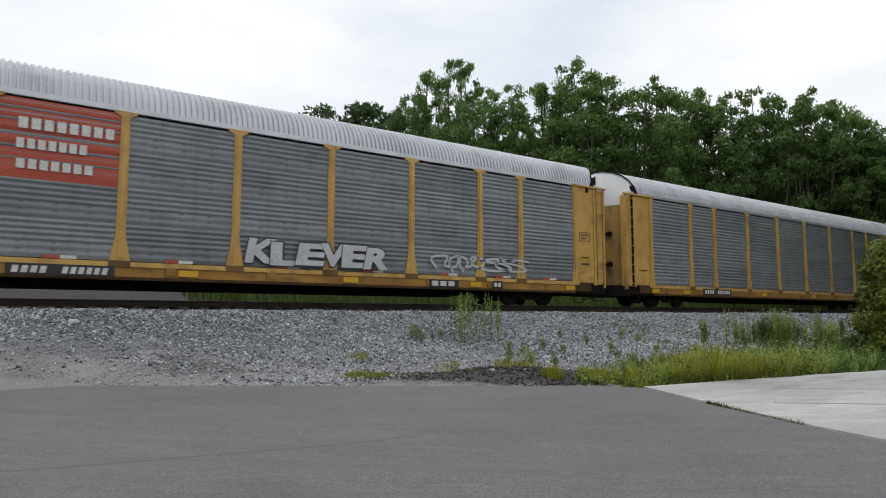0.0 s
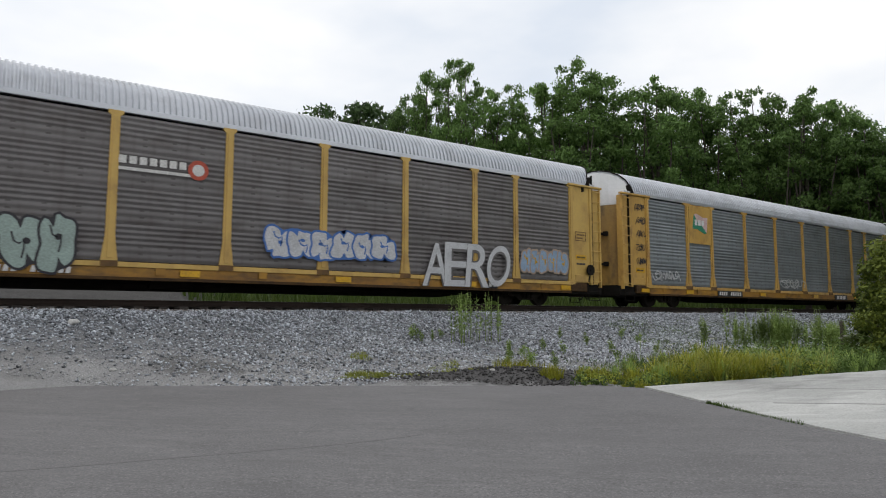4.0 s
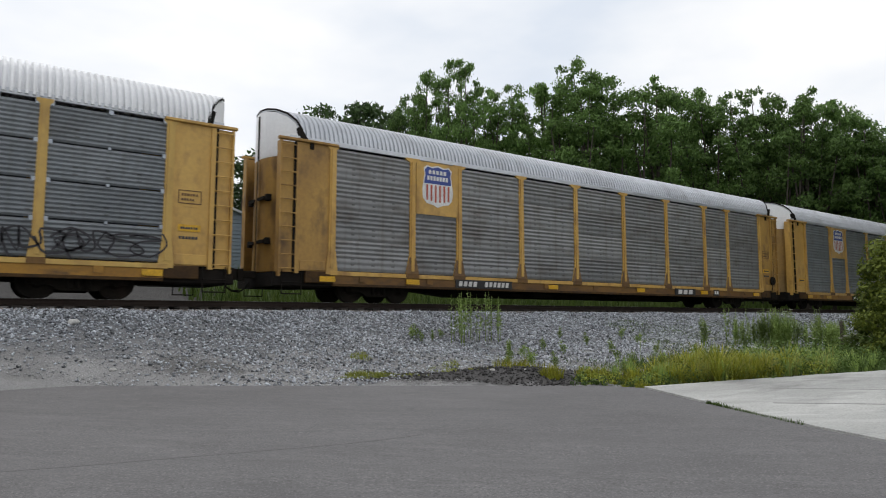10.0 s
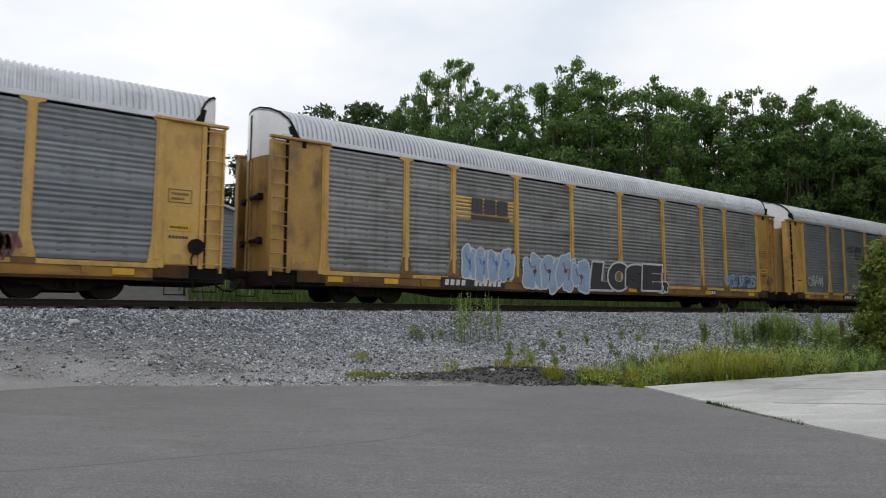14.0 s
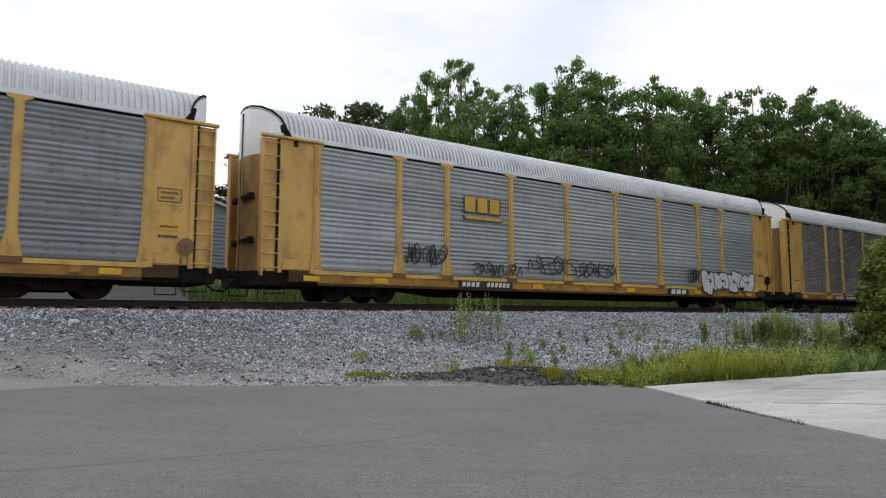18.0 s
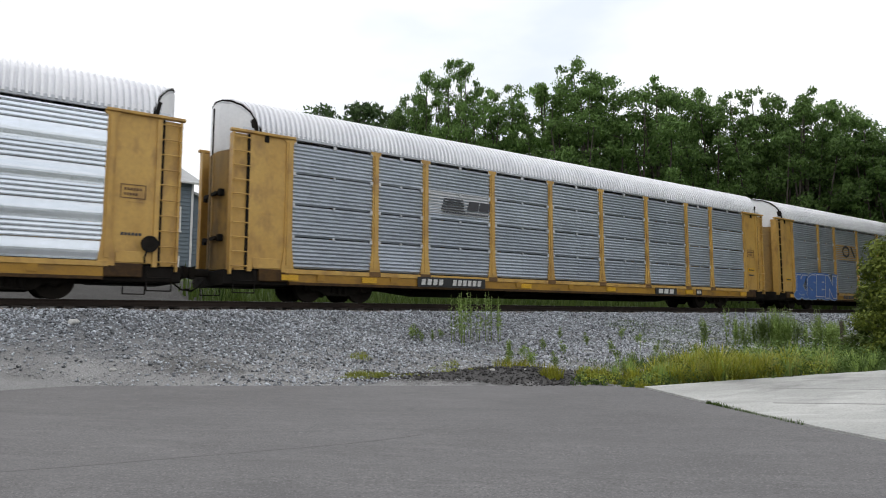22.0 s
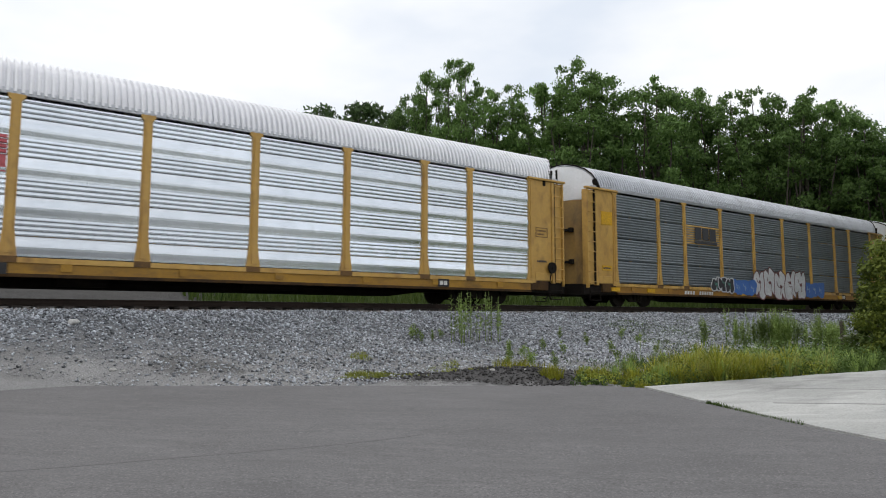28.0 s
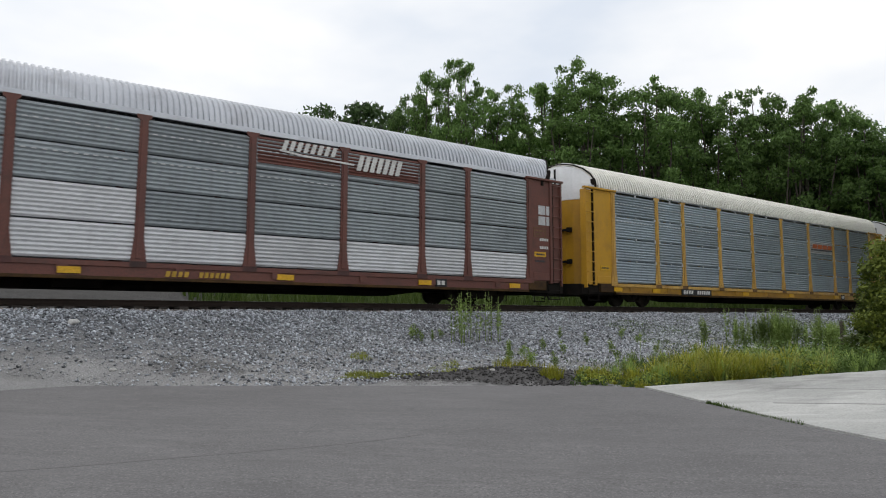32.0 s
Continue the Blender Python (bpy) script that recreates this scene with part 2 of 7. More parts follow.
M["bark"] = surface("bark", (0.07, 0.055, 0.045), (0.10, 0.085, 0.07), (0.035, 0.03, 0.025), streak=(3, 3, 0.6), rough=0.95, bump=0.8, bump_scale=20)
M["old_wood"] = surface("old_wood", (0.08, 0.065, 0.055), (0.12, 0.10, 0.085), (0.04, 0.035, 0.03), streak=(5, 5, 0.7), rough=0.9, bump=0.4)
M["flower"] = plain("flower_white", (0.7, 0.68, 0.6), 0.7)
M["siding"] = surface("siding", (0.13, 0.17, 0.20), (0.15, 0.19, 0.22), (0.11, 0.14, 0.17), patch=0.6, rough=0.6, bump=0.05)
M["white_trim"] = plain("white_trim", (0.78, 0.78, 0.77), 0.5, worn=0.1)
M["shingle"] = surface("shingle", (0.42, 0.43, 0.44), (0.50, 0.51, 0.52), (0.30, 0.30, 0.30), grain=50, rough=0.9)
M["foundation"] = surface("foundation", (0.20, 0.20, 0.19), (0.25, 0.245, 0.235), (0.13, 0.125, 0.12), rough=0.95)
m_glass, n_, l_, p_ = nodes_of("window_glass")
p_.inputs["Base Color"].default_value, p_.inputs["Roughness"].default_value = (0.03, 0.035, 0.04, 1), 0.04
M["glass"] = m_glass

# rolling stock
OCHRE_DIRT = (0.19, 0.09, 0.038)
M["yellow"] = surface("ochre_paint", (0.58, 0.36, 0.095), (0.50, 0.295, 0.070), OCHRE_DIRT, grain=9, patch=0.8, dirt_amount=0.6,
                      rough=0.5, streak=(1.3, 1.3, 0.7), bump=0.0, grain_mix=0.14)
M["yellow_new"] = surface("bright_ochre_paint", (0.56, 0.30, 0.02), (0.50, 0.27, 0.02), OCHRE_DIRT, grain=9, patch=0.7, dirt_amount=0.35,
                          rough=0.45, streak=(1.2, 1.2, 0.7), bump=0.0, grain_mix=0.10)
M["yellow_pale"] = surface("pale_ochre_paint", (0.58, 0.385, 0.11), (0.51, 0.33, 0.09), OCHRE_DIRT, grain=9, patch=0.7, dirt_amount=0.5,
                           rough=0.6, streak=(1.2, 1.2, 0.7), bump=0.0, grain_mix=0.10)
M["door_paint"] = surface("grimy_ochre_paint", (0.50, 0.30, 0.075), (0.30, 0.20, 0.085), (0.075, 0.058, 0.045), grain=9, patch=0.75, dirt_amount=0.85,
                          rough=0.6, streak=(1.0, 1.0, 0.45), bump=0.0, grain_mix=0.2)
M["sill_yellow"] = surface("sill_paint", (0.42, 0.215, 0.022), (0.25, 0.12, 0.018), (0.045, 0.028, 0.018), grain=18, patch=0.9, dirt_amount=0.8,
                           rough=0.6, streak=(0.6, 1, 1.5), bump=0.03, grain_mix=0.2)
M["sill_bright"] = surface("sill_bright_paint", (0.44, 0.235, 0.018), (0.32, 0.165, 0.016), (0.09, 0.05, 0.02), grain=18, patch=0.9, dirt_amount=0.6,
                           rough=0.55, streak=(0.6, 1, 1.5), bump=0.03, grain_mix=0.2)
M["sooty_red"] = surface("sooty_red_paint", (0.095, 0.034, 0.03), (0.06, 0.027, 0.024), (0.025, 0.018, 0.016), grain=18, patch=0.7, dirt_amount=0.8, rough=0.7)
M["brown"] = surface("brown_paint", (0.17, 0.062, 0.045), (0.14, 0.05, 0.04), (0.08, 0.04, 0.03), grain=18, patch=0.7, dirt_amount=0.6, rough=0.6)
M["grimy_end"] = surface("sooty_rust", (0.10, 0.055, 0.02), (0.06, 0.036, 0.02), (0.03, 0.022, 0.016), grain=20, patch=1.6, dirt_amount=0.8, rough=0.85, gloss=0.2)
M["yellow_grimy"] = surface("stained_ochre_paint", (0.46, 0.27, 0.065), (0.33, 0.185, 0.05), (0.10, 0.055, 0.028), grain=9, patch=0.7, dirt_amount=0.85,
                            rough=0.6, streak=(1.1, 1.1, 0.6), bump=0.0, grain_mix=0.2)
M["sill_grimy"] = surface("stained_sill_paint", (0.24, 0.12, 0.022), (0.13, 0.066, 0.02), (0.04, 0.026, 0.018), grain=18, patch=0.9, dirt_amount=0.8, rough=0.7, streak=(0.6, 1, 1.5), bump=0.03, grain_mix=0.2)
M["grime"] = surface("brown_grime", (0.20, 0.105, 0.03), (0.13, 0.07, 0.025), (0.06, 0.036, 0.02), grain=20, patch=1.2, dirt_amount=0.7, rough=0.8)
M["rust"] = surface("rust_stain", (0.24, 0.14, 0.06), (0.17, 0.10, 0.05), (0.09, 0.06, 0.04), grain=20, patch=1.2, dirt_amount=0.7, rough=0.8)
M["red"] = surface("faded_red_paint", (0.48, 0.14, 0.11), (0.40, 0.12, 0.10), (0.14, 0.06, 0.05), grain=18, patch=0.6, dirt_amount=0.55, rough=0.65)
M["black"] = surface("underframe_black", (0.012, 0.011, 0.010), (0.020, 0.017, 0.015), (0.035, 0.026, 0.02), rough=0.9, gloss=0.12)
M["soot"] = surface("truck_dark", (0.018, 0.016, 0.014), (0.028, 0.024, 0.02), (0.045, 0.032, 0.025), rough=0.9, gloss=0.15)
M["plate_black"] = plain("plate_black", (0.02, 0.02, 0.022), 0.6)
M["white"] = plain("lettering_white", (0.75, 0.74, 0.72), 0.6, worn=0.35)
M["sign_white"] = plain("sign_white", (0.82, 0.82, 0.82), 0.5, worn=0.12)
M["flag_pink"] = plain("faded_flag_pink", (0.74, 0.52, 0.52), 0.6, worn=0.2)
M["signal_red"] = surface("sign_red", (0.50, 0.085, 0.045), (0.44, 0.075, 0.04), (0.28, 0.07, 0.05), grain=18, patch=0.6, rough=0.6)
M["pink_red"] = surface("sign_pink", (0.58, 0.10, 0.12), (0.52, 0.10, 0.12), (0.4, 0.12, 0.12), rough=0.5)
M["blue"] = plain("sign_blue", (0.04, 0.075, 0.33), 0.5)
M["green"] = plain("sign_green", (0.03, 0.27, 0.16), 0.5)
M["gold"] = plain("sign_gold", (0.60, 0.36, 0.03), 0.5)
M["ink"] = plain("sign_dark", (0.05, 0.05, 0.06), 0.6)
M["orange"] = plain("sign_orange", (0.60, 0.14, 0.03), 0.5)
M["reflector"] = plain("reflector_yellow", (0.75, 0.42, 0.01), 0.4, worn=0.1)
M["spray_white"] = plain("spray_white", (0.62, 0.63, 0.65), 0.7, worn=0.4)
M["spray_black"] = plain("spray_black", (0.035, 0.033, 0.04), 0.7)
M["spray_blue"] = plain("spray_blue", (0.06, 0.17, 0.50), 0.6)
M["spray_pale"] = plain("spray_pale_blue", (0.30, 0.42, 0.58), 0.7)
M["spray_purple"] = plain("spray_purple", (0.28, 0.20, 0.48), 0.7)
M["spray_teal"] = plain("spray_teal", (0.05, 0.38, 0.40), 0.7)
M["spray_green"] = plain("spray_green", (0.08, 0.26, 0.20), 0.7)
M["spray_mint"] = plain("spray_mint", (0.36, 0.46, 0.42), 0.7)
M["spray_red"] = plain("spray_maroon", (0.18, 0.07, 0.07), 0.7)
M["spray_peach"] = plain("spray_peach", (0.48, 0.36, 0.27), 0.7)


def sheet_metal(name, base, second, dirt, amount, rough, metal, dots=0.5, grain_mix=0.16):
    """Corrugated cladding: vertical run-off stains and rows of small dark fixing holes."""
    m = surface(name, base, second, dirt, grain=11, patch=0.9, dirt_amount=amount * 0.7, rough=rough, metal=metal,
                streak=(0.55, 1, 0.8), bump=0.0, vary=0.13, rough_var=0.05 if grain_mix > 0.1 else 0.0, grain_mix=grain_mix, grain_stretch=(0.35, 1, 1.5))
    n, l = m.node_tree.nodes, m.node_tree.links
    p = n["Principled BSDF"]
    co = n.new("ShaderNodeTexCoord").outputs["Object"]
    sep = n.new("ShaderNodeSeparateXYZ")
    l.new(co, sep.inputs[0])
    across = n.new("ShaderNodeMath")
    across.operation = "PINGPONG"
    across.inputs[1].default_value = 0.36
    l.new(sep.outputs["X"], across.inputs[0])
    up = n.new("ShaderNodeMath")
    up.operation = "SUBTRACT"
    up.inputs[1].default_value = 0.27
    l.new(sep.outputs["Z"], up.inputs[0])
    off = n.new("ShaderNodeMath")
    off.operation = "ABSOLUTE"
    l.new(up.outputs[0], off.inputs[0])
    row = n.new("ShaderNodeMath")
    row.operation, row.inputs[1].default_value, row.inputs[2].default_value = "COMPARE", 0.085, 0.021
    l.new(off.outputs[0], row.inputs[0])
    r = n.new("ShaderNodeMapRange")
    r.inputs["From Min"].default_value, r.inputs["From Max"].default_value = 0.066, 0.046
    l.new(across.outputs[0], r.inputs["Value"])
    spot = times(n, l, times(n, l, r.outputs[0], row.outputs[0]), dots)
    old = p.inputs["Base Color"].links[0].from_socket
    # faint run-off, and long pale bands that paint a sheen into the colour
    old = blend(n, l, times(n, l, noise_ramp(n, l, co, 3.2, 0.50, 0.72, detail=5.0, stretch=(1.5, 1, 0.16)), 0.45 * amount), old, dirt)
    old = blend(n, l, times(n, l, noise_ramp(n, l, co, 2.0, 0.52, 0.74, detail=5.0, stretch=(0.3, 1, 2.6)), 0.4 * amount), old, tuple(min(0.9, 1.45 * c) for c in second))
    l.new(blend(n, l, spot, old, (0.04, 0.035, 0.03)), p.inputs["Base Color"])
    return m


M["galv"] = sheet_metal("galvanised_grey", (0.185, 0.205, 0.222), (0.225, 0.245, 0.262), (0.105, 0.103, 0.10), 0.6, 0.58, 0.3)
M["galv_slate"] = sheet_metal("galvanised_sooty_blue_grey", (0.165, 0.19, 0.21), (0.20, 0.226, 0.246), (0.10, 0.10, 0.10), 0.5, 0.54, 0.35, 0.45)
M["galv_sky"] = sheet_metal("galvanised_pale_blue", (0.29, 0.345, 0.39), (0.335, 0.39, 0.435), (0.20, 0.215, 0.23), 0.5, 0.54, 0.35, 0.3)
M["galv_blue"] = sheet_metal("galvanised_blue_grey", (0.27, 0.302, 0.322), (0.315, 0.348, 0.368), (0.175, 0.18, 0.185), 0.5, 0.54, 0.35, 0.3)
M["galv_brown"] = sheet_metal("galvanised_brown_grey", (0.195, 0.20, 0.205), (0.245, 0.248, 0.25), (0.09, 0.066, 0.05), 0.8, 0.52, 0.4, 0.6)
M["galv_dark"] = sheet_metal("galvanised_dark", (0.135, 0.125, 0.125), (0.17, 0.16, 0.16), (0.07, 0.055, 0.05), 0.65, 0.58, 0.3, 0.6)
M["galv_dirty"] = sheet_metal("galvanised_sooty", (0.125, 0.113, 0.11), (0.19, 0.175, 0.17), (0.035, 0.03, 0.03), 0.9, 0.65, 0.2, 0.3)
M["galv_light"] = sheet_metal("galvanised_light", (0.36, 0.40, 0.455), (0.43, 0.47, 0.525), (0.27, 0.29, 0.325), 0.5, 0.45, 0.6, 0.2)
M["silver"] = sheet_metal("bright_aluminium", (0.76, 0.81, 0.87), (0.70, 0.75, 0.81), (0.54, 0.585, 0.64), 0.4, 0.25, 0.95, 0.0, 0.05)
M["repaint"] = sheet_metal("pale_repaint", (0.52, 0.53, 0.55), (0.58, 0.59, 0.61), (0.36, 0.36, 0.37), 0.35, 0.6, 0.1, 0.0)
M["roof_grey"] = surface("roof_grey", (0.50, 0.52, 0.56), (0.57, 0.59, 0.63), (0.32, 0.32, 0.34), grain=12, patch=0.5, dirt_amount=0.5, rough=0.4, metal=0.6, bump=0.0, grain_mix=0.08)
M["roof_silver"] = surface("roof_bare_metal", (0.90, 0.905, 0.93), (0.84, 0.845, 0.88), (0.70, 0.70, 0.73), grain=12, patch=0.5, dirt_amount=0.3, rough=0.42, metal=0.25, bump=0.0, grain_mix=0.06)
M["roof_white"] = surface("roof_white", (0.82, 0.83, 0.85), (0.86, 0.87, 0.89), (0.62, 0.62, 0.63), grain=12, patch=0.5, dirt_amount=0.35, rough=0.5, metal=0.1, bump=0.0, grain_mix=0.08)
M["roof_cream"] = surface("roof_cream", (0.80, 0.79, 0.73), (0.84, 0.83, 0.77), (0.6, 0.58, 0.54), grain=12, patch=0.5, dirt_amount=0.35, rough=0.5, metal=0.1, bump=0.0, grain_mix=0.08)


# ---- mesh building ----
class Shape:
    """Collects boxes, prisms, tubes and strips into one mesh."""

    def __init__(self):
        self.v, self.f = [], []

    def add(self, verts, faces):
        k = len(self.v)
        self.v += [tuple(p) for p in verts]
        self.f += [tuple(i + k for i in face) for face in faces]
        return self

    def box(self, x0, x1, y0, y1, z0, z1, c=0.0):
        """A box, its edges along x cut by c."""
        if not c:
            return self.add([(x, y, z) for x in (x0, x1) for y in (y0, y1) for z in (z0, z1)],
                            [(0, 1, 3, 2), (4, 6, 7, 5), (0, 4, 5, 1), (2, 3, 7, 6), (0, 2, 6, 4), (1, 5, 7, 3)])
        ring = [(y0 + c, z0), (y1 - c, z0), (y1, z0 + c), (y1, z1 - c), (y1 - c, z1), (y0 + c, z1), (y0, z1 - c), (y0, z0 + c)]
        return self.loft([[(x, y, z) for y, z in ring] for x in (x0, x1)])

    def loft(self, rings, caps=True):
        """Skin between closed rings of equal count."""
        n = len(rings[0])
        faces = [(r * n + i, r * n + (i + 1) % n, (r + 1) * n + (i + 1) % n, (r + 1) * n + i)
                 for r in range(len(rings) - 1) for i in range(n)]
        if caps:
            faces += [tuple(range(n - 1, -1, -1)), tuple((len(rings) - 1) * n + i for i in range(n))]
        return self.add([p for ring in rings for p in ring], faces)

    def plate(self, outline, y0, y1):
        """A flat outline in x and z, between two values of y."""
        return self.loft([[(x, y, z) for x, z in outline] for y in (y0, y1)])

    def tube(self, points, r, sides=6):
        pts = [Vector(p) for p in points]
        rings = []
        for i, p in enumerate(pts):
            d = (pts[min(i + 1, len(pts) - 1)] - pts[max(i - 1, 0)]).normalized()
            a = d.cross(Vector((0, 0, 1)) if abs(d.z) < 0.9 else Vector((1, 0, 0))).normalized()
            b = d.cross(a)
            rr = r[i] if isinstance(r, (list, tuple)) else r
            rings.append([p + rr * (math.cos(t) * a + math.sin(t) * b) for t in (2 * math.pi * k / sides for k in range(sides))])
        return self.loft(rings)

    def disc(self, cx, cz, r, y0, y1, sides=20):
        return self.plate([(cx + r * math.cos(2 * math.pi * k / sides), cz + r * math.sin(2 * math.pi * k / sides)) for k in range(sides)], y0, y1)

    def mesh(self, name, smooth=False):
        me = bpy.data.meshes.new(name)
        me.from_pydata(self.v, [], self.f)
        bm = bmesh.new()
        bm.from_mesh(me)
        bmesh.ops.recalc_face_normals(bm, faces=bm.faces)
        bm.to_mesh(me)
        bm.free()
        if smooth:
            me.polygons.foreach_set("use_smooth", [True] * len(me.polygons))
        me.update()
        return me


def quick_mesh(name, verts, faces):
    """A mesh from arrays with one face size."""
    me = bpy.data.meshes.new(name)
    k = faces.shape[1]
    me.vertices.add(len(verts))
    me.vertices.foreach_set("co", np.asarray(verts, dtype=np.float32).ravel())
    me.loops.add(faces.size)
    me.loops.foreach_set("vertex_index", faces.astype(np.int32).ravel())
    me.polygons.add(len(faces))
    me.polygons.foreach_set("loop_start", np.arange(0, faces.size, k, dtype=np.int32))
    me.update(calc_edges=True)
    me.validate()
    return me


def paint(ob, material):
    if not ob.data.materials:
        ob.data.materials.append(material)
    ob.material_slots[0].link = "OBJECT"
    ob.material_slots[0].material = material
    return ob


def part(name, me, material, parent, at=(0, 0, 0), turn=0.0, label=""):
    """One mesh object under a thing or under a part."""
    ob = paint(new(name, me), material)
    ob.parent = parent
    ob.matrix_basis = pose(*at, 0, 0, turn)
    if label:
        tagged(ob, label)
    return ob


def thing(name, label, category, m=None, group="", kind=""):
    ob = new(name)
    ob.empty_display_size = 0.2
    if m is not None:
        ob.matrix_basis = m
    return tagged(ob, label, category, group, kind)


def solid(name, me, material, label="", category="", kind="", group="", m=None):
    ob = paint(new(name, me), material)
    if m is not None:
        ob.matrix_basis = m
    return tagged(ob, label, category, group, kind)


# ---- ground ----
D_, R_ = np.array((CA, SA)), np.array((SA, -CA))


def spot(w, s):
    """A point w metres ahead of the camera and s metres to its right."""
    return D_ * w + R_ * s


def smooth(a, b, x):
    t = np.clip((x - a) / (b - a), 0, 1)
    return t * t * (3 - 2 * t)


def lot_level(x, y):
    w = x * CA + y * SA
    return 0.02 * np.clip(w, -400, 16)


BED = RAIL - 0.29


def ground_level(x, y):
    x, y = np.asarray(x, float), np.asarray(y, float)
    base = lot_level(x, y) - 0.05
    near = smooth(11.6, 17.25, y)
    far = smooth(22.4, 25.5, y)
    z = base + (BED - base) * near
    z = z - far * (BED - 1.25) + 2.0 * smooth(25.5, 37, y) + 1.4 * smooth(38, 62, y)
    w = x * CA + y * SA
    rough = 0.035 * np.sin(1.7 * x + 0.6 * y) * np.sin(1.3 * y - 0.5 * x) + 0.02 * np.sin(3.9 * x) * np.sin(4.3 * y)
    off = smooth(10.6, 12.0, w) * (1 - smooth(16.9, 17.4, y))
    mound = 0.16 * np.exp(-(((x - 8.1) / 1.5) ** 2 + ((y - 9.6) / 0.9) ** 2))
    return z + rough * off + mound


def axis(lo, hi, fine_lo, fine_hi, step, grow=1.25):
    mid = list(np.arange(fine_lo, fine_hi, step))
    out, d, v = [], step, fine_hi
    while v < hi:
        out.append(v)
        d *= grow
        v += d
    out.append(hi)
    back, d, v = [], step, fine_lo
    while v > lo:
        d *= grow
        v -= d
        back.append(max(v, lo))
    return np.array(sorted(set(back + mid + out)))


def terrain():
    xs, ys = axis(-3500, 3500, -14, 62, 0.3), axis(-3500, 3500, 3, 30, 0.25)
    X, Y = np.meshgrid(xs, ys, indexing="ij")
    Z = ground_level(X, Y)
    n, k = len(xs), len(ys)
    idx = np.arange(n * k).reshape(n, k)
    faces = np.stack([idx[:-1, :-1], idx[1:, :-1], idx[1:, 1:], idx[:-1, 1:]], -1).reshape(-1, 4)
    me = quick_mesh("ground", np.stack([X, Y, Z], -1).reshape(-1, 3), faces)
    me.materials.append(M["gravel_dirt"])
    me.materials.append(M["meadow"])
    me.materials.append(M["dark_ground"])
    me.materials.append(M["ballast_bed"])
    me.materials.append(M["track_bed"])
    c = np.stack([X, Y], -1).reshape(-1, 2)[faces].mean(1)
    w, s = c @ D_, c @ R_
    # unseen gravel reaches 90 m behind the camera, keeping green out of reflections
    green = (c[:, 1] > 24.2) | (c[:, 1] > 44) | (w < -90) | ((s > 5.2 + 0.35 * (16 - c[:, 1])) & (c[:, 1] < 15.6)) | (c[:, 0] < -45) | (c[:, 0] > 120)
    # ground beyond the track is darker left of about x = 9.5
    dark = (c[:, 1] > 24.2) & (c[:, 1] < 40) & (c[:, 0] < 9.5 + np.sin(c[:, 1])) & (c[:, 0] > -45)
    bed = (c[:, 1] > 14.0 - 0.08 * c[:, 0] + 0.3 * np.sin(2.3 * c[:, 0])) & (c[:, 1] < 24)
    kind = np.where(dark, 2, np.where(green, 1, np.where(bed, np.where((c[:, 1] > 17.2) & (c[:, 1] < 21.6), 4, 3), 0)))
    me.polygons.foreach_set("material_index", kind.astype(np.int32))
    me.polygons.foreach_set("use_smooth", [True] * len(me.polygons))
    tagged(new("ground", me), "grey gravel and dirt running into rough green field", "ground", kind="structure")


terrain()


def slab(name, outline, thick, lift, material, label, category, cell=0.0):
    """A paved sheet on the lot's slope; outline in metres ahead and to the right."""
    sh = Shape()
    pts = [spot(w, s) for w, s in outline]
    top = [(p[0], p[1], lot_level(p[0], p[1]) + lift) for p in pts]
    sh.loft([[(x, y, z - thick) for x, y, z in top], top])
    return solid(name, sh.mesh(name), material, label, category, "structure")


def wavy(a, b, n, amp, seed):
    rng = random.Random(seed)
    return [(a[0] + (b[0] - a[0]) * i / n + (rng.uniform(-amp, amp) if 0 < i < n else 0), a[1] + (b[1] - a[1]) * i / n) for i in range(n + 1)]


# asphalt: far edge across the view, then along the concrete pad
slab("asphalt_lot", [(-30, -40), (-30, 16), (2, 6.2), (6.52, 4.35), (7.43, 4.0), (9.13, 3.53), (10.75, 3.17)]
     + wavy((11.02, 2.6), (10.85, -8.0), 60, 0.05, 3)[:-1] + wavy((10.85, -8.0), (11.2, -40), 60, 0.06, 4),
     0.25, 0.0, M["asphalt"], "worn grey asphalt lot with patched faint seams", "asphalt")
slab("concrete_pad", [(-30, 16.2), (2, 6.23), (6.52, 4.38), (7.43, 4.03), (9.13, 3.56), (10.78, 3.2)] + wavy((10.8, 3.25), (13.55, 9.0), 14, 0.04, 5)
     + wavy((13.55, 9.0), (20.5, 24.0), 14, 0.05, 6) + [(-30, 40)],
     0.25, 0.02, M["concrete"], "pale concrete pad with stained joints", "concrete")


# seams and joints on the lot, and small loose grit
def strip(name, pts, width, material, label, lift=0.002):
    sh, n = Shape(), len(pts)
    left, right = [], []
    for i, (w, q) in enumerate(pts):
        a, b = pts[max(i - 1, 0)], pts[min(i + 1, n - 1)]
        d = math.hypot(b[0] - a[0], b[1] - a[1])
        nw, nq = -(b[1] - a[1]) / d * width / 2, (b[0] - a[0]) / d * width / 2
        left.append(spot(w + nw, q + nq))
        right.append(spot(w - nw, q - nq))
    rings = []
    for p, q in zip(left, right):
        za, zb = lot_level(*p) + lift, lot_level(*q) + lift
        rings.append([(p[0], p[1], za - 0.02), (q[0], q[1], zb - 0.02), (q[0], q[1], zb), (p[0], p[1], za)])
    sh.loft(rings)
    return solid(name, sh.mesh(name), material, label, "paving joint", "structure")


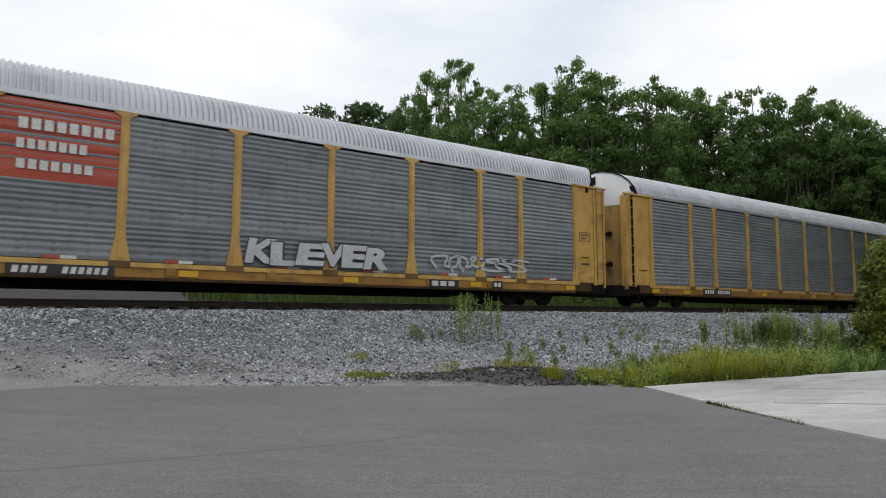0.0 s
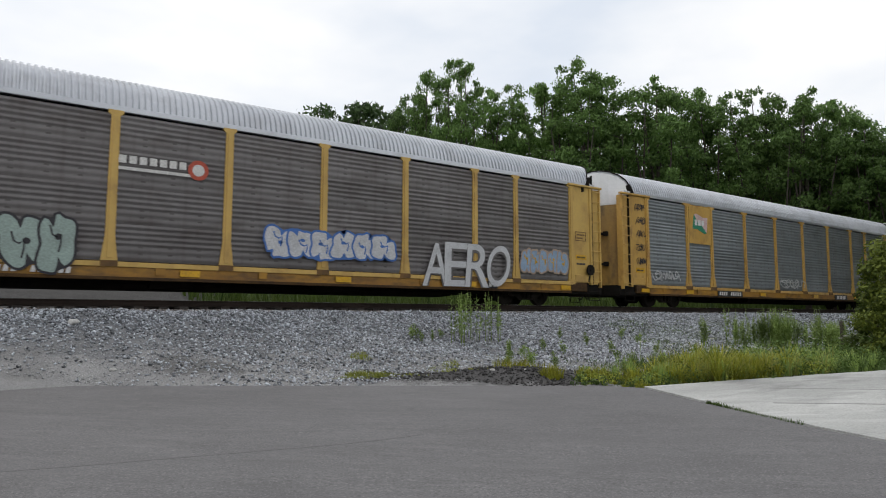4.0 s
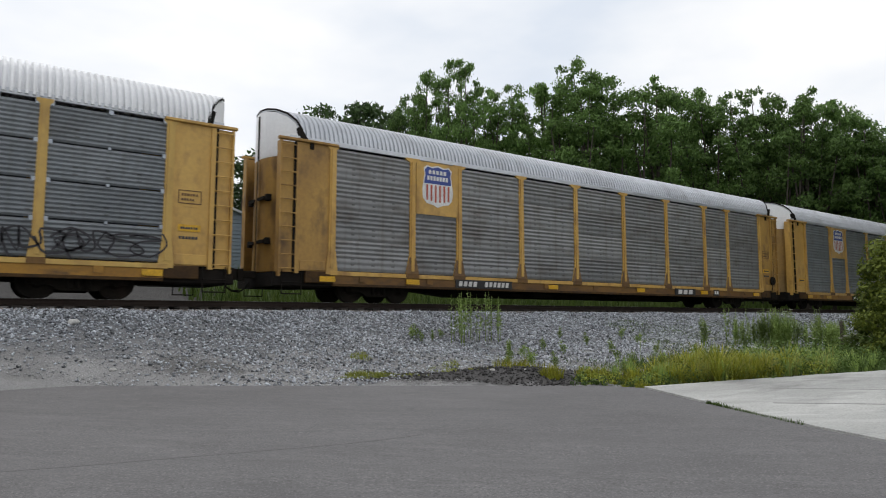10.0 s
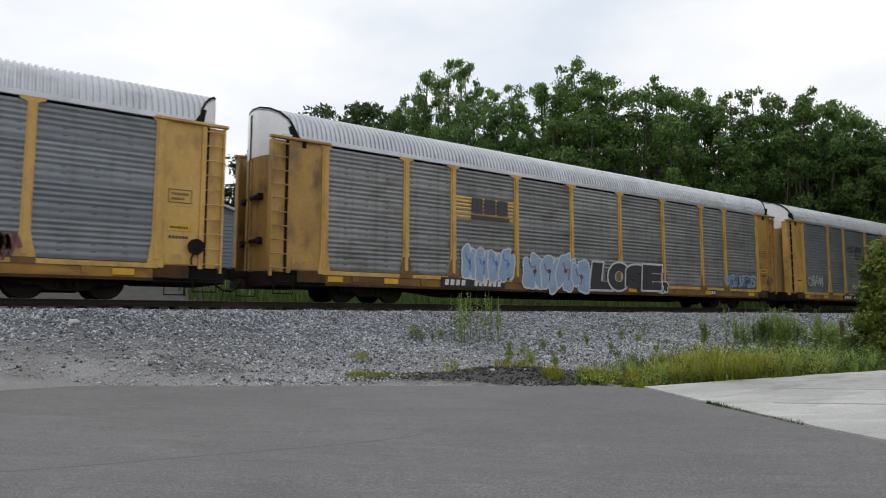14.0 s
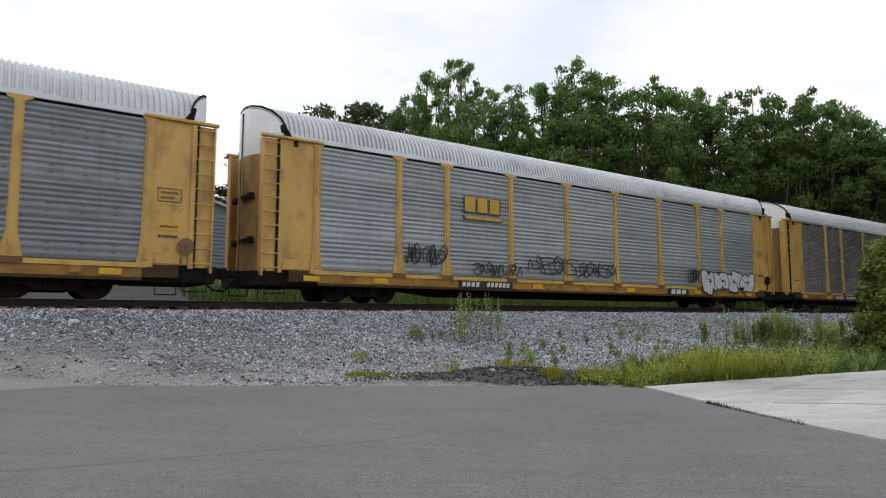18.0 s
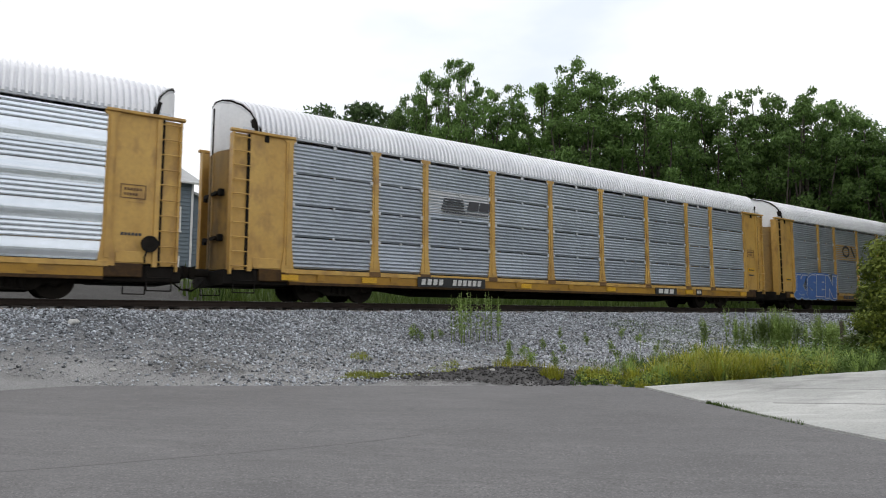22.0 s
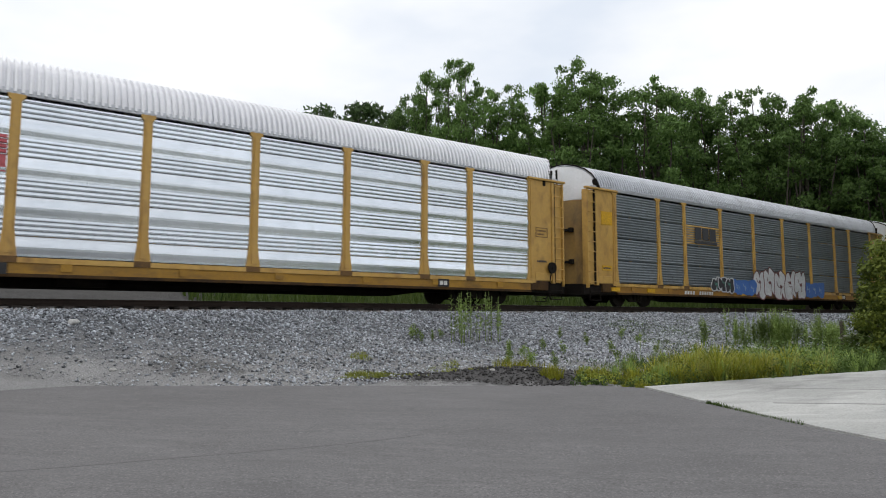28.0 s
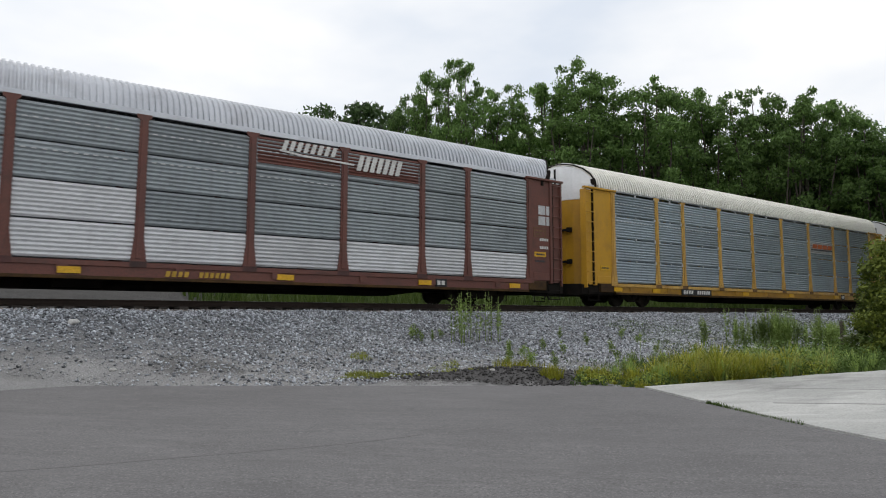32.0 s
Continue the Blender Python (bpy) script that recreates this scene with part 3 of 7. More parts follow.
M["seam"] = surface("tar_seam", (0.135, 0.132, 0.136), (0.15, 0.147, 0.151), (0.175, 0.17, 0.174), grain=60, patch=3.0, dirt_amount=0.8, rough=0.85)
M["joint"] = surface("joint_dirt", (0.32, 0.32, 0.31), (0.37, 0.37, 0.36), (0.42, 0.42, 0.41), grain=40, patch=2.0, dirt_amount=0.8, rough=0.9)
strip("asphalt_seam", [(5.4, -3.7), (5.65, -3.0), (5.95, -2.3), (6.25, -1.6), (6.5, -1.0), (6.75, -0.55), (7.0, -0.2)], 0.035, M["seam"], "faint dark seam in the asphalt")
strip("concrete_joint", [(9.05, 4.4), (9.0, 5.4), (8.85, 6.6), (8.6, 8.2)], 0.06, M["joint"], "dirty joint in the concrete", 0.024)
strip("concrete_joint", [(10.6, 5.0), (10.5, 6.2), (10.3, 8.0)], 0.025, M["joint"], "dirty joint in the concrete", 0.024)


# ---- track ----
def railway_track():
    track = thing("railway_track", "single railway track with rusty rails on wooden ties in grey ballast", "railway track", kind="structure")
    prof = [(-0.07, -0.172), (0.07, -0.172), (0.07, -0.16), (0.012, -0.14), (0.012, -0.045), (0.036, -0.03), (0.036, -0.004), (0.028, 0.0),
            (-0.028, 0.0), (-0.036, -0.004), (-0.036, -0.03), (-0.012, -0.045), (-0.012, -0.14), (-0.07, -0.16)]
    body = Shape().loft([[(x, a, b) for a, b in prof] for x in (-760, 820)]).mesh("rail")
    top = Shape().box(-760, 820, -0.027, 0.027, 0.0005, 0.0035).mesh("running_surface")
    for side in (-1, 1):
        rail = part("rail", body, M["rail"], track, (0, TRACK + side * 0.7535, RAIL), label="rusty steel rail")
        part("running_surface", top, M["rail_top"], rail, label="polished steel running surface")
    rng = random.Random(11)
    alike = []
    for _ in range(5):
        a, b, c = rng.uniform(0.108, 0.122), rng.uniform(1.26, 1.33), rng.uniform(0.0, 0.03)
        alike.append(Shape().loft([[(-a, y, -0.2), (a, y, -0.2), (a, y, -0.02 - c), (a - 0.02, y, 0.0), (-a + 0.02, y, 0.0), (-a, y, -0.02)] for y in (-b, b)]).mesh("tie"))
    rest = Shape()
    for i in range(-1400, 1500):
        x = i * 0.53 + rng.uniform(-0.03, 0.03)
        if -22 < x < 137:
            part("tie", rng.choice(alike), M["tie"], track, (x, TRACK + rng.uniform(-0.05, 0.05), RAIL - 0.176), rng.uniform(-1.2, 1.2))
        else:
            rest.box(x - 0.115, x + 0.115, TRACK - 1.3, TRACK + 1.3, RAIL - 0.4, RAIL - 0.178)
    tagged(part("far_ties", rest.mesh("far_ties"), M["tie"], track), kind="stuff")


railway_track()


# ---- the train ----
HALF, EAVE, SILL_TOP, SILL_BOT = 1.52, 4.72, 0.92, 0.50
END, DOOR = 13.63, 11.95
POSTS = [-11.95, -9.08, -7.18, -4.31, -1.43, 1.43, 4.31, 7.18, 9.08, 11.95]
ROW_H = (EAVE - 0.06 - SILL_TOP - 0.03) / 4


def rib_profile(style, h):
    """Depth against height of one sheet: narrow ribs between bowed flats, or ribs all over."""
    out = []
    if style in "AS":
        # a broad shallow hump, then four ribs: soft on weathered sheets, narrow and crisp on bare metal
        hump, n = (0.48 if style == "S" else 0.40) * h, 4
        pitch = (h - hump) / n
        if style == "S":
            out += [(hump * q / 8, 0.020 * math.sin(math.pi * q / 8) ** 2) for q in range(9)]
        else:
            out += [(hump * q / 12, 0.008 * (1 - math.cos(2 * math.pi * q / 6)) + 0.006 * math.sin(math.pi * q / 12)) for q in range(13)]
        for i in range(n):
            z = hump + i * pitch
            if style == "S":
                out += [(z + 0.12 * pitch, 0.0), (z + 0.30 * pitch, 0.024), (z + 0.42 * pitch, 0.026), (z + 0.62 * pitch, 0.004), (z + 0.96 * pitch, 0.0)]
            else:
                out += [(z + q * pitch, 0.0135 * (1 - math.cos(2 * math.pi * q))) for q in (0.2, 0.35, 0.5, 0.65, 0.8, 0.98)]
    elif style == "B":
        n = 8
        pitch = (h - 0.05) / n
        out.append((0.015, 0.0))
        for i in range(n):
            z = 0.015 + i * pitch
            out += [(z + q * pitch, 0.0155 * (1 - math.cos(2 * math.pi * q))) for q in (0.17, 0.34, 0.5, 0.66, 0.83, 1.0)]
        out.append((h - 0.025, 0.0))
    else:
        n = 12
        pitch = (h - 0.03) / n
        for i in range(n):
            z = 0.01 + i * pitch
            out += [(z, 0.0), (z + 0.3 * pitch, 0.02), (z + 0.6 * pitch, 0.02), (z + 0.9 * pitch, 0.0)]
    return out


def sheet_mesh(style, width, h):
    prof = rib_profile(style, h)
    ring = [(-d, z) for z, d in prof] + [(0.02, prof[-1][0]), (0.02, prof[0][0])]
    return Shape().loft([[(x, y, z) for y, z in ring] for x in (-width / 2, width / 2)]).mesh("panel")


BAYS = [((POSTS[i] + POSTS[i + 1]) / 2, POSTS[i + 1] - POSTS[i] - 0.04) for i in range(9)]
SHEETS = {}
for style in "ABCS":
    for _, width in BAYS:
        SHEETS[style, round(width, 2), 1] = sheet_mesh(style, width, ROW_H)
        if style == "A":
            prof = [(z + r * ROW_H, d) for r in range(4) for z, d in rib_profile("A", ROW_H)]
            prof = [p for i, p in enumerate(prof) if i == 0 or p[0] > prof[i - 1][0] + 1e-4]
            ring = [(-d, z) for z, d in prof] + [(0.02, prof[-1][0]), (0.02, prof[0][0])]
            SHEETS["A", round(width, 2), 4] = Shape().loft([[(x, y, z) for y, z in ring] for x in (-width / 2, width / 2)]).mesh("panel")


def post_mesh(flare, cap):
    b, t = SILL_TOP - 0.30, EAVE
    out = [(-flare, b + 0.2), (flare, b + 0.2), (flare, b + 0.34), (0.115, b + 0.95), (0.105, t - 0.12), (cap, t - 0.05), (cap, t + 0.02), (-cap, t + 0.02),
           (-cap, t - 0.05), (-0.105, t - 0.12), (-0.115, b + 0.95), (-flare, b + 0.34)]
    sh = Shape().plate(out, -0.055, 0.03)
    sh.plate([(-0.06, b + 0.4), (0.06, b + 0.4), (0.055, t - 0.1), (-0.055, t - 0.1)], -0.085, -0.05)
    return sh.mesh("post")


def gusset_mesh(flare):
    b = SILL_TOP - 0.30
    out = [(-flare, b + 0.2), (flare, b + 0.2), (flare, b + 0.34), (0.13, b + 0.85), (-0.13, b + 0.85), (-flare, b + 0.34)]
    return Shape().plate(out, -0.062, -0.050).mesh("gusset")


def post_lower_mesh(flare):
    b = SILL_TOP - 0.30
    out = [(-flare - 0.004, b + 0.2), (flare + 0.004, b + 0.2), (flare + 0.004, b + 0.34), (0.122, b + 0.95), (0.118, 2.85), (-0.118, 2.85), (-0.122, b + 0.95), (-flare - 0.004, b + 0.34)]
    sh = Shape().plate(out, -0.062, -0.050)
    sh.plate([(-0.064, b + 0.4), (0.064, b + 0.4), (0.061, 2.85), (-0.061, 2.85)], -0.090, -0.058)
    return sh.mesh("post_foot")


MESH = {"post_base": Shape().box(-0.25, 0.25, -0.068, 0.0, SILL_TOP - 0.12, SILL_TOP + 0.03).mesh("post_base"),
        "post_base_slim": Shape().box(-0.20, 0.20, -0.068, 0.0, SILL_TOP - 0.12, SILL_TOP + 0.03).mesh("post_base"),
        "post_foot": post_lower_mesh(0.19), "gusset": gusset_mesh(0.245), "post": post_mesh(0.24, 0.27), "post_slim": post_mesh(0.19, 0.18)}

# roof: arched section with raised cross ribs
ROOF = [(1.50, 4.74), (1.50, 4.86), (1.45, 5.08), (1.33, 5.34), (1.12, 5.56), (0.80, 5.72), (0.42, 5.81), (0.0, 5.84)]
ROOF = ROOF + [(-a, z) for a, z in ROOF[-2::-1]]


def roof_section(x, lift):
    out = []
    for a, z in ROOF:
        k = Vector((a, z - 4.2)).normalized()
        out.append((x, a + lift * k.x, z + lift * k.y))
    return out


def end_curve(a):
    """The rounded plan of the car end."""
    return END + 0.08 - 0.70 * (abs(a) / 1.45) ** 2.2


def roof_mesh(rise):
    rings, n, x0 = [], 178, -END - 0.03
    pitch = (2 * END + 0.06) / n
    for i in range(n):
        x = x0 + i * pitch
        for u, lift in ((0.0, 0.0), (0.34, 0.0), (0.46, rise), (0.86, rise), (0.98, 0.0)):
            rings.append([(max(-end_curve(p[0]) + 0.03, min(end_curve(p[0]) - 0.03, q[0])), q[1], q[2]) for p, q in zip(ROOF, roof_section(x + u * pitch, lift))])
    return Shape().loft(rings, caps=True).mesh("roof")


MESH["roof"], MESH["roof_low"] = roof_mesh(0.11), roof_mesh(0.052)
cap = Shape()
cap.loft([[(end_curve(p[0]) - d, q[1], q[2]) for p, q in zip(ROOF, roof_section(0, lift))] for d, lift in ((0.09, 0.0), (0.085, 0.05), (0.03, 0.05), (0.025, 0.0))], caps=False)
MESH["roof_end"] = cap.mesh("roof_end")
sh = Shape()
sh.tube([(end_curve(a) - 0.04, a * 1.03, 4.2 + (z - 4.2) * 1.03) for a, z in ROOF], 0.034, 5)
for q_ in (-1, 1):
    sh.plate([(END - 0.84, 4.80), (END - 0.60, 4.80), (END - 0.54, 5.12), (END - 0.60, 5.16)], q_ * 1.57, q_ * 1.38)
MESH["roof_strap"] = sh.mesh("roof_strap")
MESH["eave_rail"] = Shape().box(-END + 0.3, END - 0.3, -HALF - 0.035, -HALF + 0.03, EAVE - 0.0, EAVE + 0.15, 0.015).mesh("eave_rail")
sh = Shape().box(-11.9, 11.9, -HALF - 0.03, -HALF + 0.06, SILL_BOT, SILL_TOP - 0.02, 0.02)
sh.box(-11.9, 11.9, -HALF - 0.06, -HALF - 0.025, SILL_TOP - 0.10, SILL_TOP + 0.0, 0.01)
MESH["sill_flange"] = Shape().box(-11.9, 11.9, -HALF - 0.062, -HALF + 0.05, SILL_BOT - 0.03, SILL_BOT + 0.055, 0.01).mesh("sill_flange")
MESH["side_sill"] = sh.mesh("side_sill")
MESH["tie_down_plate"] = Shape().box(-0.12, 0.12, -HALF - 0.075, -HALF - 0.06, SILL_BOT + 0.12, SILL_TOP - 0.12).mesh("tie_down_plate")
MESH["sill_end"] = Shape().box(11.905, 12.78, -HALF - 0.045, -HALF + 0.06, SILL_BOT + 0.05, SILL_TOP - 0.025, 0.02).mesh("sill_end")
MESH["sill_lip"] = Shape().box(-12.0, 12.0, -HALF - 0.066, -HALF - 0.02, SILL_TOP - 0.125, SILL_TOP + 0.004, 0.008).mesh("sill_lip")
MESH["kick_plate"] = Shape().box(DOOR + 0.22, END - 0.66, -HALF - 0.034, -HALF - 0.012, SILL_TOP, SILL_TOP + 0.28, 0.008).mesh("kick_plate")
MESH["top_catch"] = Shape().box(DOOR + 0.64, DOOR + 0.76, -HALF - 0.045, -HALF + 0.0, EAVE - 0.20, EAVE - 0.02).mesh("top_catch")
MESH["deck"] = Shape().box(-13.2, 13.2, -HALF + 0.07, HALF - 0.07, 0.86, 0.94, 0.02).mesh("deck")
sh = Shape().box(-13.5, 13.5, -0.34, 0.34, 0.42, 0.85, 0.04)
sh.plate([(-8.2, 0.45), (-6.6, 0.26), (6.6, 0.26), (8.2, 0.45)], -0.3, 0.3)
for x in np.arange(-12.4, 12.5, 1.55):
    sh.box(x - 0.06, x + 0.06, -HALF + 0.08, HALF - 0.08, 0.62, 0.855)
sh.box(-3.2, -2.1, -0.95, -0.5, 0.30, 0.66, 0.1)
sh.tube([(1.4, -0.8, 0.5), (3.0, -0.8, 0.5)], 0.17, 10)
sh.tube([(-9, -0.6, 0.52), (9, -0.6, 0.52)], 0.03, 5)
MESH["underframe"] = sh.mesh("underframe")
# end bay: flat plate, top angle, ladder
x1, x0 = END - 0.52, DOOR + 0.10
sh = Shape().box(x0, x1, -HALF - 0.01, -HALF + 0.05, SILL_TOP - 0.02, EAVE)
sh.box(x1 - 0.10, x1 + 0.02, -HALF - 0.06, -HALF + 0.05, SILL_TOP - 0.10, EAVE - 0.04)
sh.box(x0 + 0.3, x1 - 0.32, -HALF - 0.02, -HALF - 0.01, 2.45, 2.49)
MESH["end_plate"] = sh.mesh("end_plate")
sh = Shape().box(x0 - 0.25, END + 0.06, -HALF - 0.11, -HALF + 0.05, EAVE - 0.02, EAVE + 0.06, 0.015)
MESH["top_angle"] = sh.mesh("top_angle")
sh = Shape().box(END - 0.06, END, -HALF - 0.07, -HALF + 0.22, 0.72, EAVE - 0.04)
sh.box(x1 + 0.03, END - 0.06, -HALF + 0.02, -HALF + 0.05, 0.85, EAVE - 0.05)
MESH["corner_post"] = sh.mesh("corner_post")
# a solid black strip stands in for the dark open gap beside the ladder
MESH["door_gap"] = Shape().box(x1 + 0.022, x1 + 0.085, -HALF - 0.040, -HALF + 0.05, SILL_TOP - 0.05, EAVE - 0.04).mesh("door_gap")
MESH["rung"] = Shape().tube([(x1 + 0.02, -HALF - 0.045, 0), (x1 + 0.06, -HALF - 0.115, 0), (END - 0.06, -HALF - 0.115, 0), (END - 0.03, -HALF - 0.045, 0)], 0.019, 6).mesh("rung")
sh = Shape().disc(12.92, 1.40, 0.21, -HALF - 0.16, -HALF - 0.10, 16)
sh.disc(12.92, 1.40, 0.05, -HALF - 0.19, -HALF - 0.06, 10)
sh.tube([(12.92, -HALF - 0.14, 1.40), (12.80, -HALF - 0.15, 1.05), (12.82, -HALF - 0.12, 0.92)], 0.025, 6)
sh.box(12.84, 13.0, -HALF - 0.10, -HALF - 0.06, 1.2, 1.6)
MESH["brake_gear"] = sh.mesh("brake_gear")
# end doors: two leaves bowed outwards, white top panel above
def leaf_mesh(z0, z1, bow):
    pts = [(end_curve(a) + bow, a) for a in (-1.42, -1.25, -1.05, -0.8, -0.5, -0.25, -0.02)]
    ring = [(x, y) for x, y in pts] + [(x - 0.05, y) for x, y in reversed(pts)]
    s = Shape().loft([[(x, y, z) for x, y in ring] for z in (z0, z1)])
    return s


sh = leaf_mesh(0.9, 4.33, 0.0)
sh.box(END + 0.02, END + 0.11, -0.16, -0.06, 0.95, 4.28)
MESH["end_door"] = sh.mesh("end_door")
MESH["door_top"] = leaf_mesh(4.34, 4.98, 0.0).mesh("door_top")
sh = Shape().loft([[(end_curve(a) + d, 0.985 * a, zz) for d, zz in ((0.0, 4.70), (0.0, z - 0.03), (-0.03, z - 0.03), (-0.03, 4.70))] for a, z in ROOF])
MESH["door_seal"] = Shape().box(END + 0.05, END + 0.095, -0.05, 0.05, 0.95, 5.70).mesh("door_seal")
MESH["roof_gable"] = sh.mesh("roof_gable")
MESH["latch"] = Shape().box(END + 0.03, END + 0.13, -0.62, -0.12, 0, 0.09, 0.02).box(END - 0.05, END + 0.08, -0.80, -0.60, -0.05, 0.14, 0.02).mesh("latch")
MESH["end_sill"] = Shape().box(END - 1.75, END + 0.12, -HALF + 0.07, HALF - 0.07, 0.44, 0.855, 0.03).mesh("end_sill")
sh = Shape()
for z in (0.22, 0.55):
    sh.tube([(12.9, -HALF - 0.02, z), (12.9, -HALF - 0.06, z), (13.5, -HALF - 0.06, z), (13.5, -HALF - 0.02, z)], 0.018, 5)
for x in (12.9, 13.5):
    sh.tube([(x, -HALF - 0.02, 0.22), (x, -HALF - 0.02, 0.9)], 0.018, 5)
MESH["sill_step"] = sh.mesh("sill_step")
sh = Shape().box(END + 0.1, END + 0.52, -0.12, 0.12, 0.70, 0.92, 0.03)
sh.loft([[(END + 0.5, -0.17, 0.62), (END + 0.5, 0.17, 0.62), (END + 0.5, 0.17, 0.99), (END + 0.5, -0.17, 0.99)],
         [(END + 0.665, -0.10, 0.66), (END + 0.665, 0.15, 0.66), (END + 0.665, 0.15, 0.96), (END + 0.665, -0.10, 0.96)]])
MESH["coupler"] = sh.mesh("coupler")
MESH["brake_hose"] = Shape().tube([(END + 0.1, -0.45, 0.62), (END + 0.25, -0.44, 0.42), (END + 0.45, -0.36, 0.30), (END + 0.66, -0.30, 0.33)], 0.026, 6).mesh("brake_hose", True)
MESH["uncoupling_rod"] = Shape().tube([(END + 0.12, -HALF + 0.1, 0.66), (END + 0.2, -1.2, 0.55), (END + 0.2, -0.6, 0.6), (END + 0.4, -0.15, 0.9)], 0.016, 5).mesh("uncoupling_rod")
# truck: cast side frames, bolster, springs; wheels 0.457 m
WHEEL = 0.457
frame_out = [(-1.12, 0.62), (-1.12, 0.36), (-0.62, 0.34), (-0.42, 0.20), (0.42, 0.20), (0.62, 0.34), (1.12, 0.36), (1.12, 0.62), (0.55, 0.76), (-0.55, 0.76)]
sh = Shape().plate(frame_out, -1.06, -0.94)
for x in (-0.87, 0.87):
    sh.disc(x, WHEEL, 0.15, -1.13, -1.05, 10)
for x in (-0.2, 0.0, 0.2):
    sh.tube([(x, -1.08, 0.26), (x, -1.08, 0.58)], 0.07, 8)
MESH["side_frame"] = sh.mesh("side_frame")
MESH["bolster"] = Shape().box(-0.22, 0.22, -1.0, 1.0, 0.50, 0.74, 0.04).mesh("bolster")
sh = Shape().tube([(0, -1.0, 0), (0, 1.0, 0)], 0.075, 10)
for s in (-1, 1):
    ring = [(WHEEL + 0.02, 0.685), (WHEEL + 0.02, 0.715), (WHEEL, 0.735), (WHEEL - 0.008, 0.82), (WHEEL - 0.07, 0.82), (0.2, 0.78), (0.1, 0.83), (0.1, 0.68), (0.2, 0.72), (WHEEL - 0.07, 0.69)]
    k = 24
    sh.loft([[(r * math.cos(2 * math.pi * i / k), s * y, r * math.sin(2 * math.pi * i / k)) for i in range(k)] for r, y in ring + ring[:1]], caps=False)
MESH["wheelset"] = sh.mesh("wheelset")


WHEELSETS = []


def truck(parent, x):
    body = part("truck", MESH["bolster"], M["soot"], parent, (x, 0, 0))
    part("side_frame", MESH["side_frame"], M["soot"], body)
    part("side_frame", MESH["side_frame"], M["soot"], body, turn=180)
    for dx in (-0.87, 0.87):
        w = part("wheelset", MESH["wheelset"], M["soot"], body, (dx, 0, WHEEL), label="dark steel wheels on an axle")
        WHEELSETS.append((w, dx))


